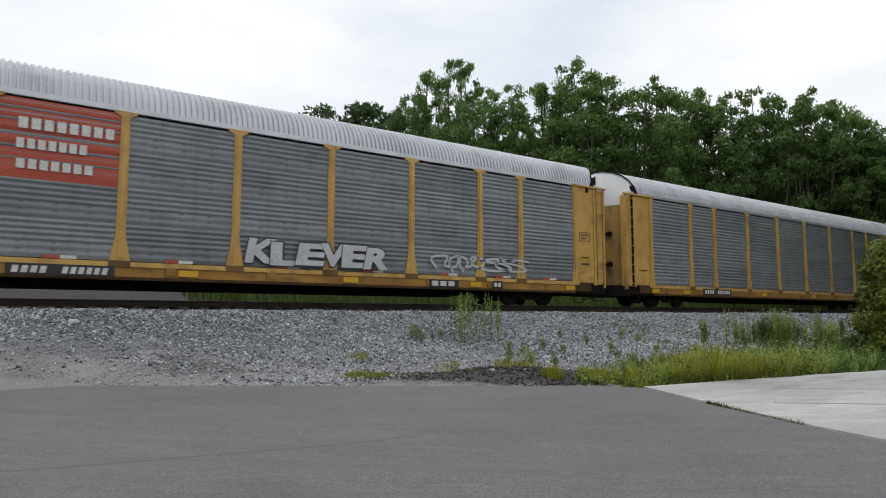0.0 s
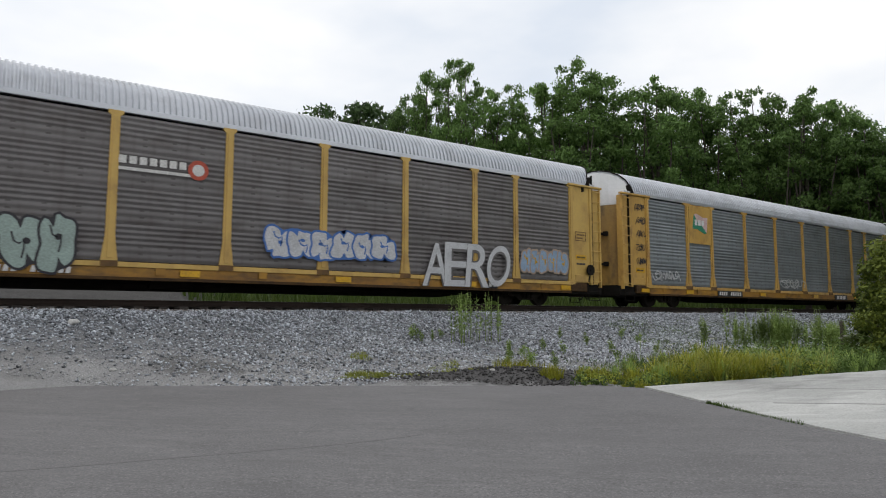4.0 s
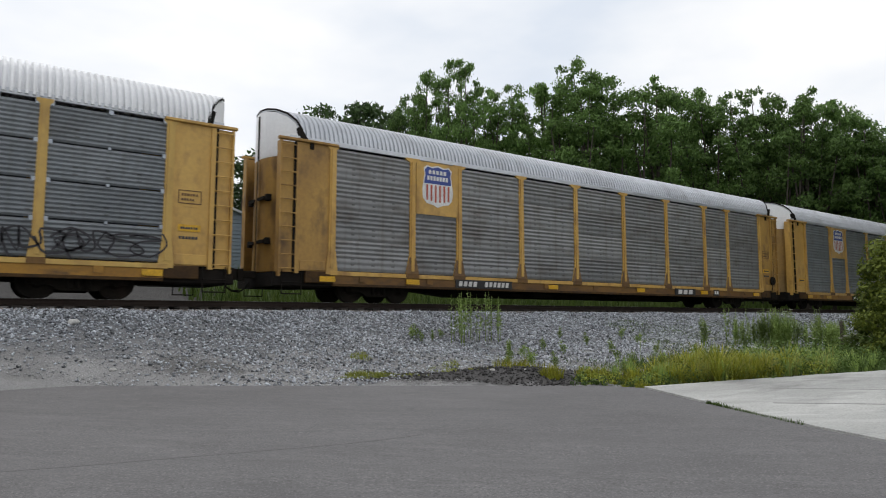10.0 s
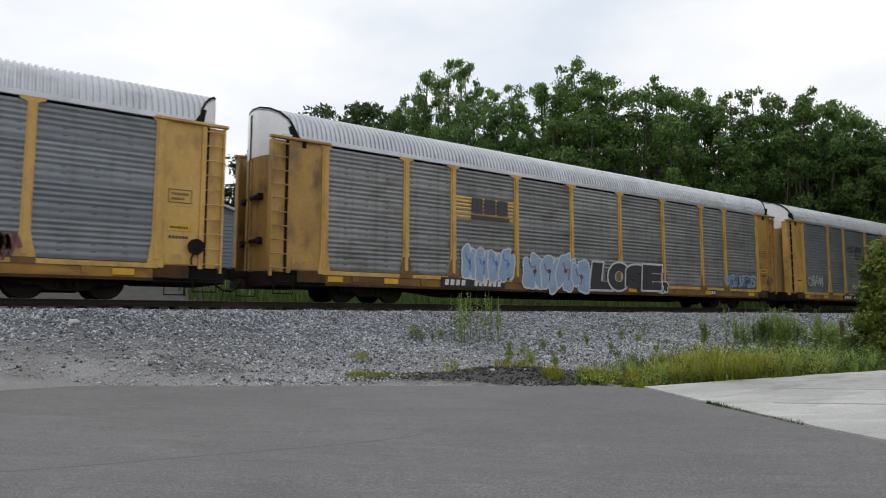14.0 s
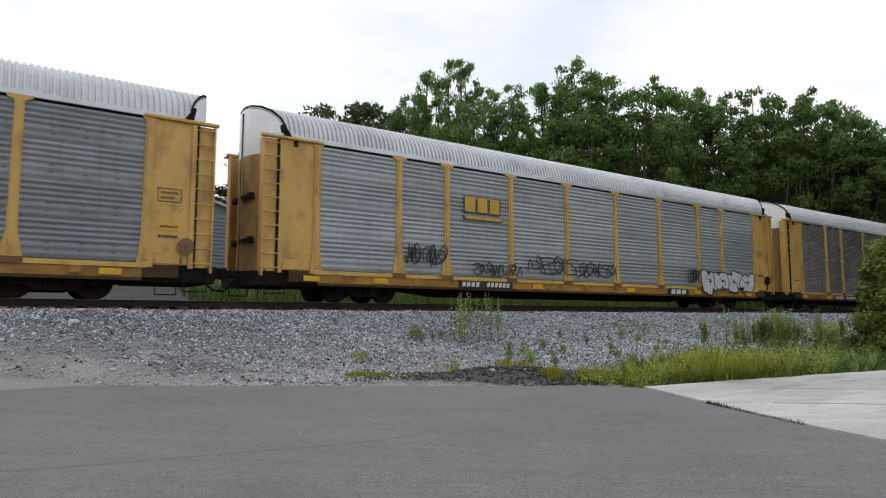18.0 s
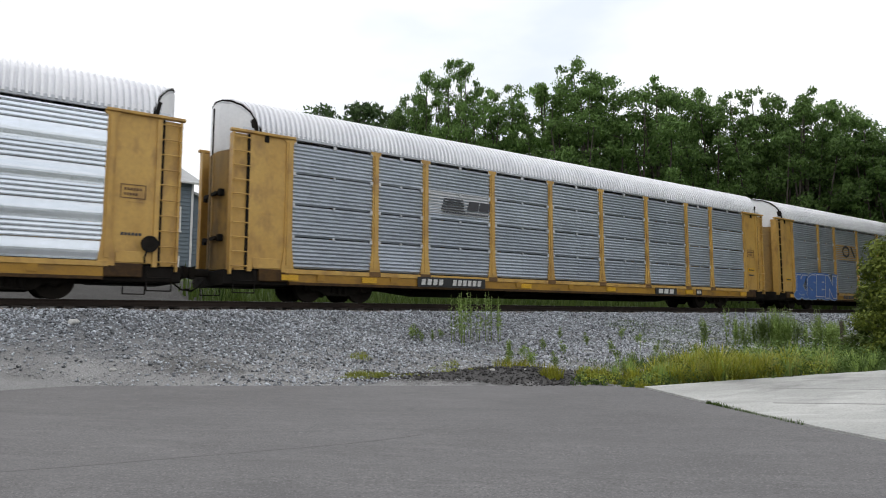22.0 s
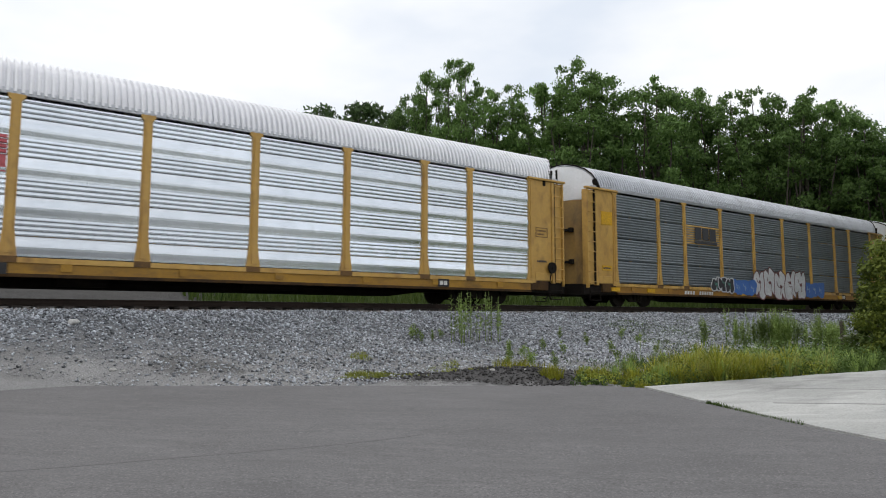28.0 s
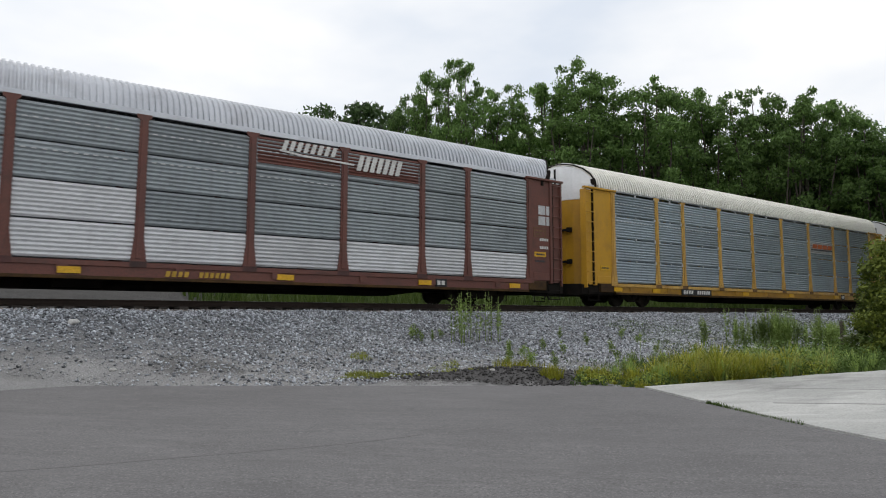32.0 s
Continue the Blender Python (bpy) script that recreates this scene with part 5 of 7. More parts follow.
# herbs on the right, with that bank's shade put into their dark green
low_herbs("bank_herbs", 5.6, 15.0, 4.5, 520, (0.18, 0.42), 0.038, M["grass_dark"], "dark green herbs on the bank, tinted for shade", 67)


def weed(height, seed, leafy, label, top=True):
    """A tall herb: bent stems with narrow leaves."""
    rng = np.random.default_rng(seed)
    herb = thing("weed", label, "weed")
    leaves = []
    for i in range(leafy):
        x, y, h = rng.normal(0, 0.07), rng.normal(0, 0.07), height * rng.uniform(0.65, 1.05)
        lx, ly = rng.normal(0, 0.06, 2)
        pts = [(x, y, -0.05), (x + 0.4 * lx, y + 0.4 * ly, 0.5 * h), (x + lx, y + ly, h)]
        part("stem", Shape().tube(pts, [0.008, 0.006, 0.003], 5).mesh("stem", True), M["weed"], herb)
        t = rng.uniform(0.12, 1.0, 44) ** 0.8
        c = np.stack([x + lx * t, y + ly * t, h * t], -1)
        a = rng.uniform(0, 6.283, 44)
        u = unit(np.stack([np.cos(a), np.sin(a), rng.uniform(0.1, 1.1, 44)], -1))
        side = unit(np.cross(u, np.array([0, 0, 1.0])))
        ln = (0.05 + 0.10 * np.sin(3.1 * t))[:, None] * rng.uniform(0.7, 1.3, (44, 1))
        leaves.append(np.stack([c, c + u * ln * 0.5 + side * ln * 0.11, c + u * ln - np.array([0, 0, 0.02]), c + u * ln * 0.5 - side * ln * 0.11], 1).reshape(-1, 3))
    part("leaves", leaf_mesh_of("leaves", np.concatenate(leaves)), M["weed"], herb)
    return herb


def stand(x, y, turn=0.0, sink=0.0):
    return pose(x, y, float(ground_level(x, y)) - sink, 0, 0, turn)


tall = [weed(1.25, 70 + i, 3, "tall slender green weed on the gravel bank") for i in range(3)]
bushy = [weed(0.95, 75 + i, 8, "bushy green weed among the grass") for i in range(3)]
leggy = [weed(1.35, 90 + i, 9, "tall leafy green weeds beside the track") for i in range(2)]
small = [weed(0.5, 80 + i, 3, "small green weed in the ballast") for i in range(2)]
for herbs, places in (
        (tall, [(17.06, 0.3), (17.02, 0.52), (17.75, 0.73), (17.68, 0.98), (17.92, 1.26), (17.94, 1.52), (17.3, 0.4),
                (22.5, 9.5), (22.6, 9.9), (23.3, 10.8), (23.1, 10.96)]),
        (bushy, [(21.4, 8.24), (22.5, 9.83), (23.3, 10.77), (23.1, 10.96), (23.5, 11.56), (23.9, 12.15), (23.9, 12.5), (23.4, 12.56), (22.0, 12.3), (21.7, 12.44), (22.9, 13.4),
                 (21.0, 9.4), (18.9, 9.4), (18.6, 10.2), (17.9, 10.7), (20.5, 12.8), (15.8, 6.3), (16.5, 7.7), (15.5, 8.0), (15.7, 9.0), (23.2, 11.3), (23.6, 11.9), (22.8, 11.6),
                 (14.2, 4.6), (13.6, 3.8), (14.9, 5.6), (13.2, 4.9), (13.9, 6.2), (14.6, 7.3), (12.6, 3.4), (13.0, 4.2), (15.2, 8.4), (13.6, 5.6), (17.2, 9.9), (19.6, 11.4), (20.4, 11.9), (19.2, 12.2), (18.3, 11.5)]),
        (leggy, [(23.2, 11.1), (23.1, 11.35), (23.3, 11.6), (23.0, 11.5), (23.25, 11.85), (22.9, 11.2), (23.4, 12.1), (22.7, 12.6)]),
        (small, [(16.79, -0.78), (16.94, -0.65), (16.8, -0.54), (16.99, -0.27), (17.33, -0.05), (15.94, 1.61), (16.6, 1.96), (15.3, 2.0), (17.15, 1.67), (17.55, 3.17), (17.57, 2.6),
                 (19.28, 4.14), (20.5, 5.95), (19.46, 3.36), (20.75, 5.5), (13.8, 1.3), (14.4, 1.9), (13.2, 2.2), (18.1, 6.75), (18.3, 5.76), (18.5, 4.6), (16.2, 4.2)])):
    rng = random.Random(len(places))
    for i, (w, s) in enumerate(places):
        x, y = in_lot(w, s)
        m = stand(x, y, rng.uniform(0, 360))
        if herbs is small and s < 0:
            m = m @ Matrix.Diagonal((0.7, 0.7, 0.75, 1))
        if herbs is bushy and w < 17:
            m = m @ Matrix.Diagonal((0.7, 0.7, 0.45, 1))
        if i < len(herbs):
            herbs[i].matrix_basis = m
        else:
            copy_thing(herbs[i % len(herbs)], m)

# white flower heads over the weeds
for w, s, z in ((23.4, 11.5, 1.25), (23.0, 11.9, 1.3), (23.6, 12.0, 1.2), (23.2, 11.2, 1.2), (17.3, 10.3, 0.6), (17.2, 10.5, 0.65), (17.4, 10.7, 0.6), (17.0, 10.0, 0.55), (17.5, 10.45, 0.6), (17.1, 10.75, 0.6), (18.2, 10.0, 0.5), (16.2, 6.9, 0.5), (14.9, 5.0, 0.5), (14.4, 4.2, 0.55), (15.6, 6.2, 0.55)):
    x, y = in_lot(w, s)
    fl = thing("wild_flower", "white wild flower on a thin green stem", "flower", stand(x, y), group="white wild flowers")
    part("stem", Shape().tube([(0, 0, -0.03), (0.02, 0.01, z * 0.6), (0.03, 0, z)], 0.004, 4).mesh("stem"), M["weed"], fl)
    head = Shape()
    for i in range(7):
        a = i * 0.9
        head.tube([(0.03 + 0.035 * math.cos(a), 0.035 * math.sin(a), z - 0.004), (0.03 + 0.035 * math.cos(a), 0.035 * math.sin(a), z + 0.012)], 0.016, 6)
    part("flower_head", head.mesh("flower_head"), M["flower"], fl, label="flat white flower head")


# ---- trees ----
def tree_kind(seed, leaders, sides, per, leaf_size, tuft, spread=1.0, bare=0.2, leaf="leaf"):
    """A broadleaf tree 20 m high: a trunk forking into rising leaders, side branches hung with small drooping tufts."""
    rng = np.random.default_rng(seed)
    wood, height = Shape(), 20.0
    trunk, x, y = [], 0.0, 0.0
    for i in range(7):
        trunk.append(np.array((x, y, height * 0.62 * i / 6 - 0.3)))
        x, y = x + rng.normal(0, 0.22), y + rng.normal(0, 0.22)
    wood.tube(trunk, [0.30 * (1 - 0.8 * i / 6) for i in range(7)], 8)
    centres, radii = [], []
    for i in range(leaders):
        a = i * 2.4 + rng.uniform(-0.4, 0.4)
        root = trunk[int(rng.integers(1, 5))] if i else trunk[5]
        out_to = math.sqrt((i + 0.3) / leaders)
        reach = spread * 3.3 * out_to * rng.uniform(0.8, 1.1)
        tip = np.array((reach * math.cos(a), reach * math.sin(a), height * (0.93 - 0.30 * out_to ** 2 + rng.uniform(-0.06, 0.06))))
        knee = np.array((0.75 * tip[0], 0.75 * tip[1], 0.5 * (root[2] + tip[2]) - 0.8)) + rng.normal(0, 0.35, 3)
        wood.tube([root, 0.5 * root + 0.5 * knee, knee, 0.5 * (knee + tip), tip], [0.15, 0.12, 0.09, 0.06, 0.02], 5)
        for j in range(sides):
            q = bare + (1 - bare) * (j + rng.uniform(0, 1)) / sides
            p = (1 - q) ** 2 * root + 2 * q * (1 - q) * knee + q * q * tip
            b = a + rng.normal(0, 1.4)
            out = np.array((math.cos(b), math.sin(b), rng.uniform(-0.15, 0.6)))
            far = p + out * spread * rng.uniform(0.7, 2.0) * (1.1 - 0.3 * q)
            wood.tube([p, 0.5 * (p + far) + np.array((0, 0, 0.08)), far], [0.035, 0.025, 0.008], 4)
            for t in (0.5, 1.0):
                centres.append(p + (far - p) * t + rng.normal(0, 0.12, 3))
                radii.append(tuft * rng.uniform(0.6, 1.4) * (1.15 - 0.3 * q))
        for _ in range(3):
            centres.append(tip + rng.normal(0, 0.4, 3))
            radii.append(tuft * rng.uniform(0.45, 0.8))
    quads = leaf_cloud(rng, np.array(centres), np.array(radii), per, leaf_size, droop=0.55, flat=0.62)
    up = height / np.quantile(quads[:, 2], 0.9995)
    wide = 3.0 / np.quantile(np.hypot(quads[:, 0], quads[:, 1]), 0.93)
    fit = np.array((wide, wide, up))
    wood.v = [tuple(np.array(v) * fit) for v in wood.v]
    ob = thing("tree", "", "")
    part("trunk", wood.mesh("trunk", True), M["bark"], ob, label="dark grey-brown trunk and limbs")
    part("crown", leaf_mesh_of("crown", quads * fit), M[leaf], ob)
    return ob


KINDS = [tree_kind(101, 11, 8, 80, 0.150, 0.80), tree_kind(102, 13, 8, 72, 0.150, 0.76), tree_kind(103, 9, 9, 90, 0.145, 0.78),
         tree_kind(104, 12, 7, 85, 0.155, 0.86, bare=0.1), tree_kind(105, 10, 9, 78, 0.145, 0.74),
         tree_kind(106, 9, 7, 44, 0.26, 1.0, bare=0.05, leaf="leaf_b")]


def grow(kind, s_over_w, w, top, half=2.7, turn=0.0, label="", group="trees behind the track"):
    """A tree w metres ahead whose top stands at the height top, its crown half metres to each side."""
    x, y = in_lot(w, s_over_w * w)
    base = float(ground_level(x, y)) - 0.1
    k = (top - base) / 20.0
    m = pose(x, y, base, 0, 0, turn) @ Matrix.Diagonal((half / 3, half / 3, k, 1))
    ob = copy_thing(kind, m)
    return tagged(ob, label or "tall leafy green broadleaf tree beyond the track", "tree", group)


def line_of_trees():
    rng = random.Random(8)
    rows = [(-0.173, 86, 29.0, 5, 4.6), (-0.138, 82, 28.2, 5, 4.4), (-0.103, 84, 28.7, 5, 4.2), (-0.070, 78, 24.5, 5, 4.0),
            (-0.058, 57, 20.6, 4, 2.1), (-0.024, 54, 21.4, 2, 1.7), (0.021, 52, 21.9, 0, 2.0), (0.068, 56, 20.9, 4, 2.6), (0.101, 58, 21.8, 1, 2.8),
            (0.157, 55, 20.9, 3, 2.9), (0.206, 52, 21.7, 1, 3.2), (0.242, 54, 21.0, 0, 2.8), (0.281, 60, 20.0, 4, 2.6), (0.318, 52, 19.9, 3, 3.1),
            (0.357, 56, 20.6, 2, 2.8), (0.396, 54, 19.9, 0, 2.8), (0.435, 53, 19.5, 4, 2.8), (0.483, 54, 20.1, 1, 2.8), (0.515, 57, 18.6, 2, 2.6),
            (0.544, 52, 19.1, 3, 2.9), (0.582, 54, 18.9, 0, 2.8), (0.616, 52, 17.7, 2, 2.7), (0.646, 51, 16.8, 4, 2.6), (0.672, 50, 15.6, 1, 2.7),
            (0.704, 50, 15.0, 3, 2.7), (0.75, 50, 15.2, 0, 3.0)]
    for i, (d, w, top, kind, half) in enumerate(rows):
        grow(KINDS[kind], d, w, top, half * 1.08, rng.uniform(0, 360))
    for d, w, top in ((-0.275, 62, 16.0), (-0.245, 66, 18.0), (-0.215, 64, 17.0)):
        grow(KINDS[5], d, w, top, 4.0, rng.uniform(0, 360), "dark green tree beside the house")
    # a second, lower row closes the gaps under the crowns
    for i in range(17):
        grow(KINDS[5], -0.05 + 0.05 * i, 65 + rng.uniform(-3, 4), (12.6 if i < 9 else 14.5) + rng.uniform(-1.5, 1.5), 4.2, rng.uniform(0, 360),
             "dense dark green tree behind the front row")
    # unseen rows behind the lot and far behind the camera, mirrored in the bright cars
    # these near rows are also added to keep sky light off the right-hand cars
    for i in range(7):
        x = 42 + 3.0 * i
        y = min(0.38 * x - 8.6, 9.5) - 5 * (i % 2) - rng.uniform(0, 1)
        base = float(ground_level(x, y)) - 0.1
        k = rng.uniform(0.72, 0.90)
        ob = copy_thing(KINDS[5], pose(x, y, base, 0, 0, rng.uniform(0, 360)) @ Matrix.Diagonal((k * 2.6, k * 2.6, k, 1)))
        tagged(ob, "unseen leafy tree added at the back of the lot", "tree", "trees behind the lot")
        ob = copy_thing(KINDS[5], pose(x + 5.0, y - 6.5, float(ground_level(x + 5.0, y - 6.5)) - 0.1, 0, 0, rng.uniform(0, 360)) @ Matrix.Diagonal((2.2, 2.2, k, 1)))
        tagged(ob, "unseen leafy tree added at the back of the lot", "tree", "trees behind the lot")
    for i in range(16):
        x, y = -10 + 11.0 * i + rng.uniform(-2, 2), -66 + rng.uniform(-4, 4)
        k = rng.uniform(0.46, 0.60)
        ob = copy_thing(KINDS[5], pose(x, y, float(ground_level(x, y)) - 0.1, 0, 0, rng.uniform(0, 360)) @ Matrix.Diagonal((2.3, 2.3, k, 1)))
        tagged(ob, "distant leafy tree far behind the lot", "tree", "trees behind the lot")


line_of_trees()
for ob in KINDS:
    for o in (*ob.children_recursive, ob):
        bpy.data.objects.remove(o)


def shrub(name, w, s, radius, height, leaf_size, count, per, seed, label, material):
    rng = np.random.default_rng(seed)
    x, y = in_lot(w, s)
    ob = thing(name, label, "shrub", stand(x, y))
    wood, cs, rs = Shape(), [], []
    for i in range(count):
        t = rng.uniform(0.05, 1) ** 0.75
        a, q = rng.uniform(0, 6.283), math.sqrt(rng.uniform(0.05, 1))
        env = radius * (0.75 + 0.3 * math.sin(3 * a + seed)) * math.sin(math.pi * (0.25 + 0.62 * t)) ** 0.6
        cs.append((env * q * math.cos(a), env * q * math.sin(a), height * 0.94 * t))
        rs.append(radius * rng.uniform(0.13, 0.26))
        if i % 4 == 0:
            e = Vector(cs[-1])
            wood.tube([(0.1 * math.cos(a), 0.1 * math.sin(a), -0.1), (e.x * 0.4, e.y * 0.4, e.z * 0.55), e], [0.03, 0.02, 0.006], 5)
    part("branches", wood.mesh("branches", True), M["bark"], ob)
    part("foliage", leaf_mesh_of("foliage", leaf_cloud(rng, np.array(cs), np.array(rs), per, leaf_size, droop=0.1)), M[material], ob)
    return ob


shrub("shrub", 15.6, 11.25, 1.5, 3.15, 0.05, 190, 260, 201, "large yellow-green leafy shrub beside the concrete pad", "shrub")
shrub("shrub", 16.4, 11.05, 0.95, 1.9, 0.045, 110, 220, 204, "low dark green shrub at the foot of a larger one", "shrub_dark")
shrub("shrub", 17.2, 12.9, 1.9, 2.9, 0.055, 150, 200, 202, "dark green leafy shrub behind the pad", "shrub")
shrub("shrub", 34.0, -19.6, 0.9, 1.9, 0.07, 30, 90, 203, "small dark green shrub before the house", "leaf")

# old fence post in the weeds
x_, y_ = in_lot(20.0, 11.86)
post_ = thing("fence_post", "weathered dark wooden post standing in weeds", "post", stand(x_, y_))
part("post_shaft", Shape().tube([(0, 0, -0.2), (0.01, 0, 0.45), (0.0, 0.01, 0.95)], [0.075, 0.072, 0.065], 9).mesh("post_shaft"), M["old_wood"], post_)
# litter and pale stones on the dirt
x_, y_ = in_lot(13.66, -7.48)
log = thing("plastic_bottle", "pale dusty plastic bottle lying in the ballast", "bottle", stand(x_, y_, 55))
part("bottle_body", Shape().tube([(-0.15, 0, 0.06), (-0.14, 0, 0.06), (0.1, 0, 0.06), (0.15, 0, 0.06)], [0.035, 0.055, 0.055, 0.03], 10).mesh("bottle_body", True), M["white"], log)
part("bottle_cap", Shape().tube([(0.15, 0, 0.06), (0.19, 0, 0.06)], 0.022, 8).mesh("bottle_cap"), M["white_trim"], log)
M["pale_stone"] = surface("pale_stone", (0.5, 0.49, 0.47), (0.58, 0.57, 0.55), (0.3, 0.29, 0.28), rough=0.9)
for i, (w, s, r) in enumerate(((11.87, -5.78, 0.06), (11.9, -5.6, 0.035), (12.3, 0.9, 0.045), (13.1, -2.6, 0.05), (12.35, 1.5, 0.03), (14.55, 9.25, 0.05))):
    rr = random.Random(i)
    x_, y_ = in_lot(w, s)
    rings = [[(r * k * (0.8 + 0.4 * rr.random()) * math.cos(a), r * k * (0.8 + 0.4 * rr.random()) * math.sin(a), r * z) for a in (j * 0.898 for j in range(7))]
             for k, z in ((0.8, -0.3), (1.1, 0.2), (0.6, 0.75))]
    solid("pale_stone", Shape().loft(rings).mesh("pale_stone"), M["pale_stone"], "pale broken stone lying on the gravel", "stone", group="pale stones", m=stand(x_, y_, 40 * i))


# ---- house beyond the track ----
def house():
    ob = thing("house", "two-storey house with blue-grey siding and pale shingle roof", "house", pose(0, 39.0, 1.49))
    x0, x1, d, h, f = -9.0, 10.4, 9.0, 7.35, 0.9
    part("foundation", Shape().box(x0 + 0.05, x1 - 0.05, 0.05, d, -0.3, f, 0.0).mesh("foundation"), M["foundation"], ob, label="grey concrete foundation")
    gable = Shape().loft([[(x, 0.06, f), (x, d, f), (x, d, h), (x, d / 2, h + 1.45), (x, 0.06, h)] for x in (x0, x1)])
    part("wall", gable.mesh("wall"), M["siding"], ob)
    part("roof", Shape().loft([[(x, -0.45, h - 0.12), (x, d / 2, h + 1.62), (x, d + 0.45, h - 0.12), (x, d + 0.45, h - 0.0), (x, d / 2, h + 1.78), (x, -0.45, h + 0.02)]
                               for x in (x0 - 0.4, x1 + 0.4)]).mesh("roof"), M["shingle"], ob, label="pale grey shingle roof")
    part("gutter", Shape().box(x0 - 0.4, x1 + 0.4, -0.57, -0.44, h - 0.14, h - 0.0, 0.03).mesh("gutter"), M["white_trim"], ob)
    for x in (x0, x1 - 0.1):
        part("corner_board", Shape().box(x, x + 0.12, -0.02, 0.06, f, h).mesh("corner_board"), M["white_trim"], ob)
    # lower side wing under a sloping roof
    wing = Shape().loft([[(x1, 0.3, 0.3), (x1, d, 0.3), (x1, d, 6.76), (x1, 0.3, 6.76)], [(13.6, 0.3, 0.3), (13.6, d, 0.3), (13.6, d, 5.76), (13.6, 0.3, 5.76)]])
    part("wing_wall", wing.mesh("wing_wall"), M["siding"], ob)
    slope = Shape().loft([[(x, y, z) for y, z in ((0.0, zz), (d, zz), (d, zz + 0.14), (0.0, zz + 0.14))] for x, zz in ((x1 + 0.005, 6.76), (13.9, 5.68))])
    part("wing_roof", slope.mesh("wing_roof"), M["shingle"], ob, label="pale grey sloping wing roof")
    lap = Shape().loft([[(x, 0.3, 0.0), (x, 0.245, 0.0), (x, 0.29, 0.22), (x, 0.3, 0.22)] for x in (x1 + 0.02, 13.58)]).mesh("siding_board")
    for i in range(22):
        part("siding_board", lap, M["siding"], ob, (0, 0, 0.9 + 0.22 * i))
    n = 29
    board = Shape().loft([[(x, 0.06, 0.0), (x, -0.005, 0.0), (x, 0.045, (h - f) / n), (x, 0.06, (h - f) / n)] for x in (x0 + 0.12, x1 - 0.1)]).mesh("siding_board")
    for i in range(n):
        part("siding_board", board, M["siding"], ob, (0, 0, f + i * (h - f) / n))
    frame_ = Shape()
    for a, b, c, e in ((-0.47, -0.37, 0, 1.4), (0.37, 0.47, 0, 1.4), (-0.37, 0.37, 0, 0.09), (-0.37, 0.37, 1.3, 1.4), (-0.37, 0.37, 0.67, 0.74)):
        frame_.box(a, b, -0.06, 0.04, c, e)
    frame_ = frame_.mesh("window_frame")
    pane = Shape().box(-0.37, 0.37, -0.022, 0.0, 0, 0.6).mesh("pane")
    sill = Shape().box(-0.52, 0.52, -0.1, 0.04, -0.07, 0.0).mesh("window_sill")
    for z in (1.75, 4.55):
        for x in (-6.2, -3.4, -0.4, 2.4, 5.2, 7.05, 9.3):
            win = part("window", frame_, M["white_trim"], ob, (x, 0, z), label="white sash window")
            part("window_sill", sill, M["white_trim"], win)
            part("pane", pane, M["glass"], win, (0, 0, 0.08))
            part("pane", pane, M["glass"], win, (0, 0, 0.72))


house()


# ---- markings and graffiti on the near side of the cars ----
ON_PANEL, ON_SILL, ON_POST = -HALF - 0.048, -HALF - 0.078, -HALF - 0.092


def board(car, x0, x1, z0, z1, m, name="sign_board", y=ON_PANEL, label=""):
    return part(name, Shape().box(x0, x1, y - 0.006, y + 0.02, z0, z1).mesh(name), M[m], car, label=label)


def painted_sheet(car, style, x0, x1, z0, z1, m, label):
    """Ribbed cladding painted over, seated just proud of the sheets below."""
    me = sheet_mesh(style, x1 - x0, z1 - z0)
    return part("painted_panel", me, M[m], car, ((x0 + x1) / 2, -HALF - 0.008, z0), label=label)


def word(car, x0, x1, z0, z1, n, m, y=ON_PANEL, slant=0.0, fill=0.72):
    """A run of letter-sized bars."""
    sh, pitch = Shape(), (x1 - x0) / n
    for i in range(n):
        a = x0 + i * pitch
        b = a + fill * pitch
        sh.plate([(a, z0), (b, z0), (b + slant, z1), (a + slant, z1)], y - 0.012, y - 0.004)
    return part("lettering", sh.mesh("lettering"), M[m], car)


def number(car, x0, x1, z0, z1, plate="plate_black", m="white"):
    if plate:
        board(car, x0, x1, z0, z1, plate, "number_plate", ON_SILL)
    d, h = x1 - x0, z1 - z0
    word(car, x0 + 0.05 * d, x0 + 0.38 * d, z0 + 0.2 * h, z1 - 0.2 * h, 4, m, ON_SILL - 0.003, slant=0.03, fill=0.66)
    word(car, x0 + 0.50 * d, x0 + 0.95 * d, z0 + 0.2 * h, z1 - 0.2 * h, 6, m, ON_SILL - 0.003, slant=0.03, fill=0.66)


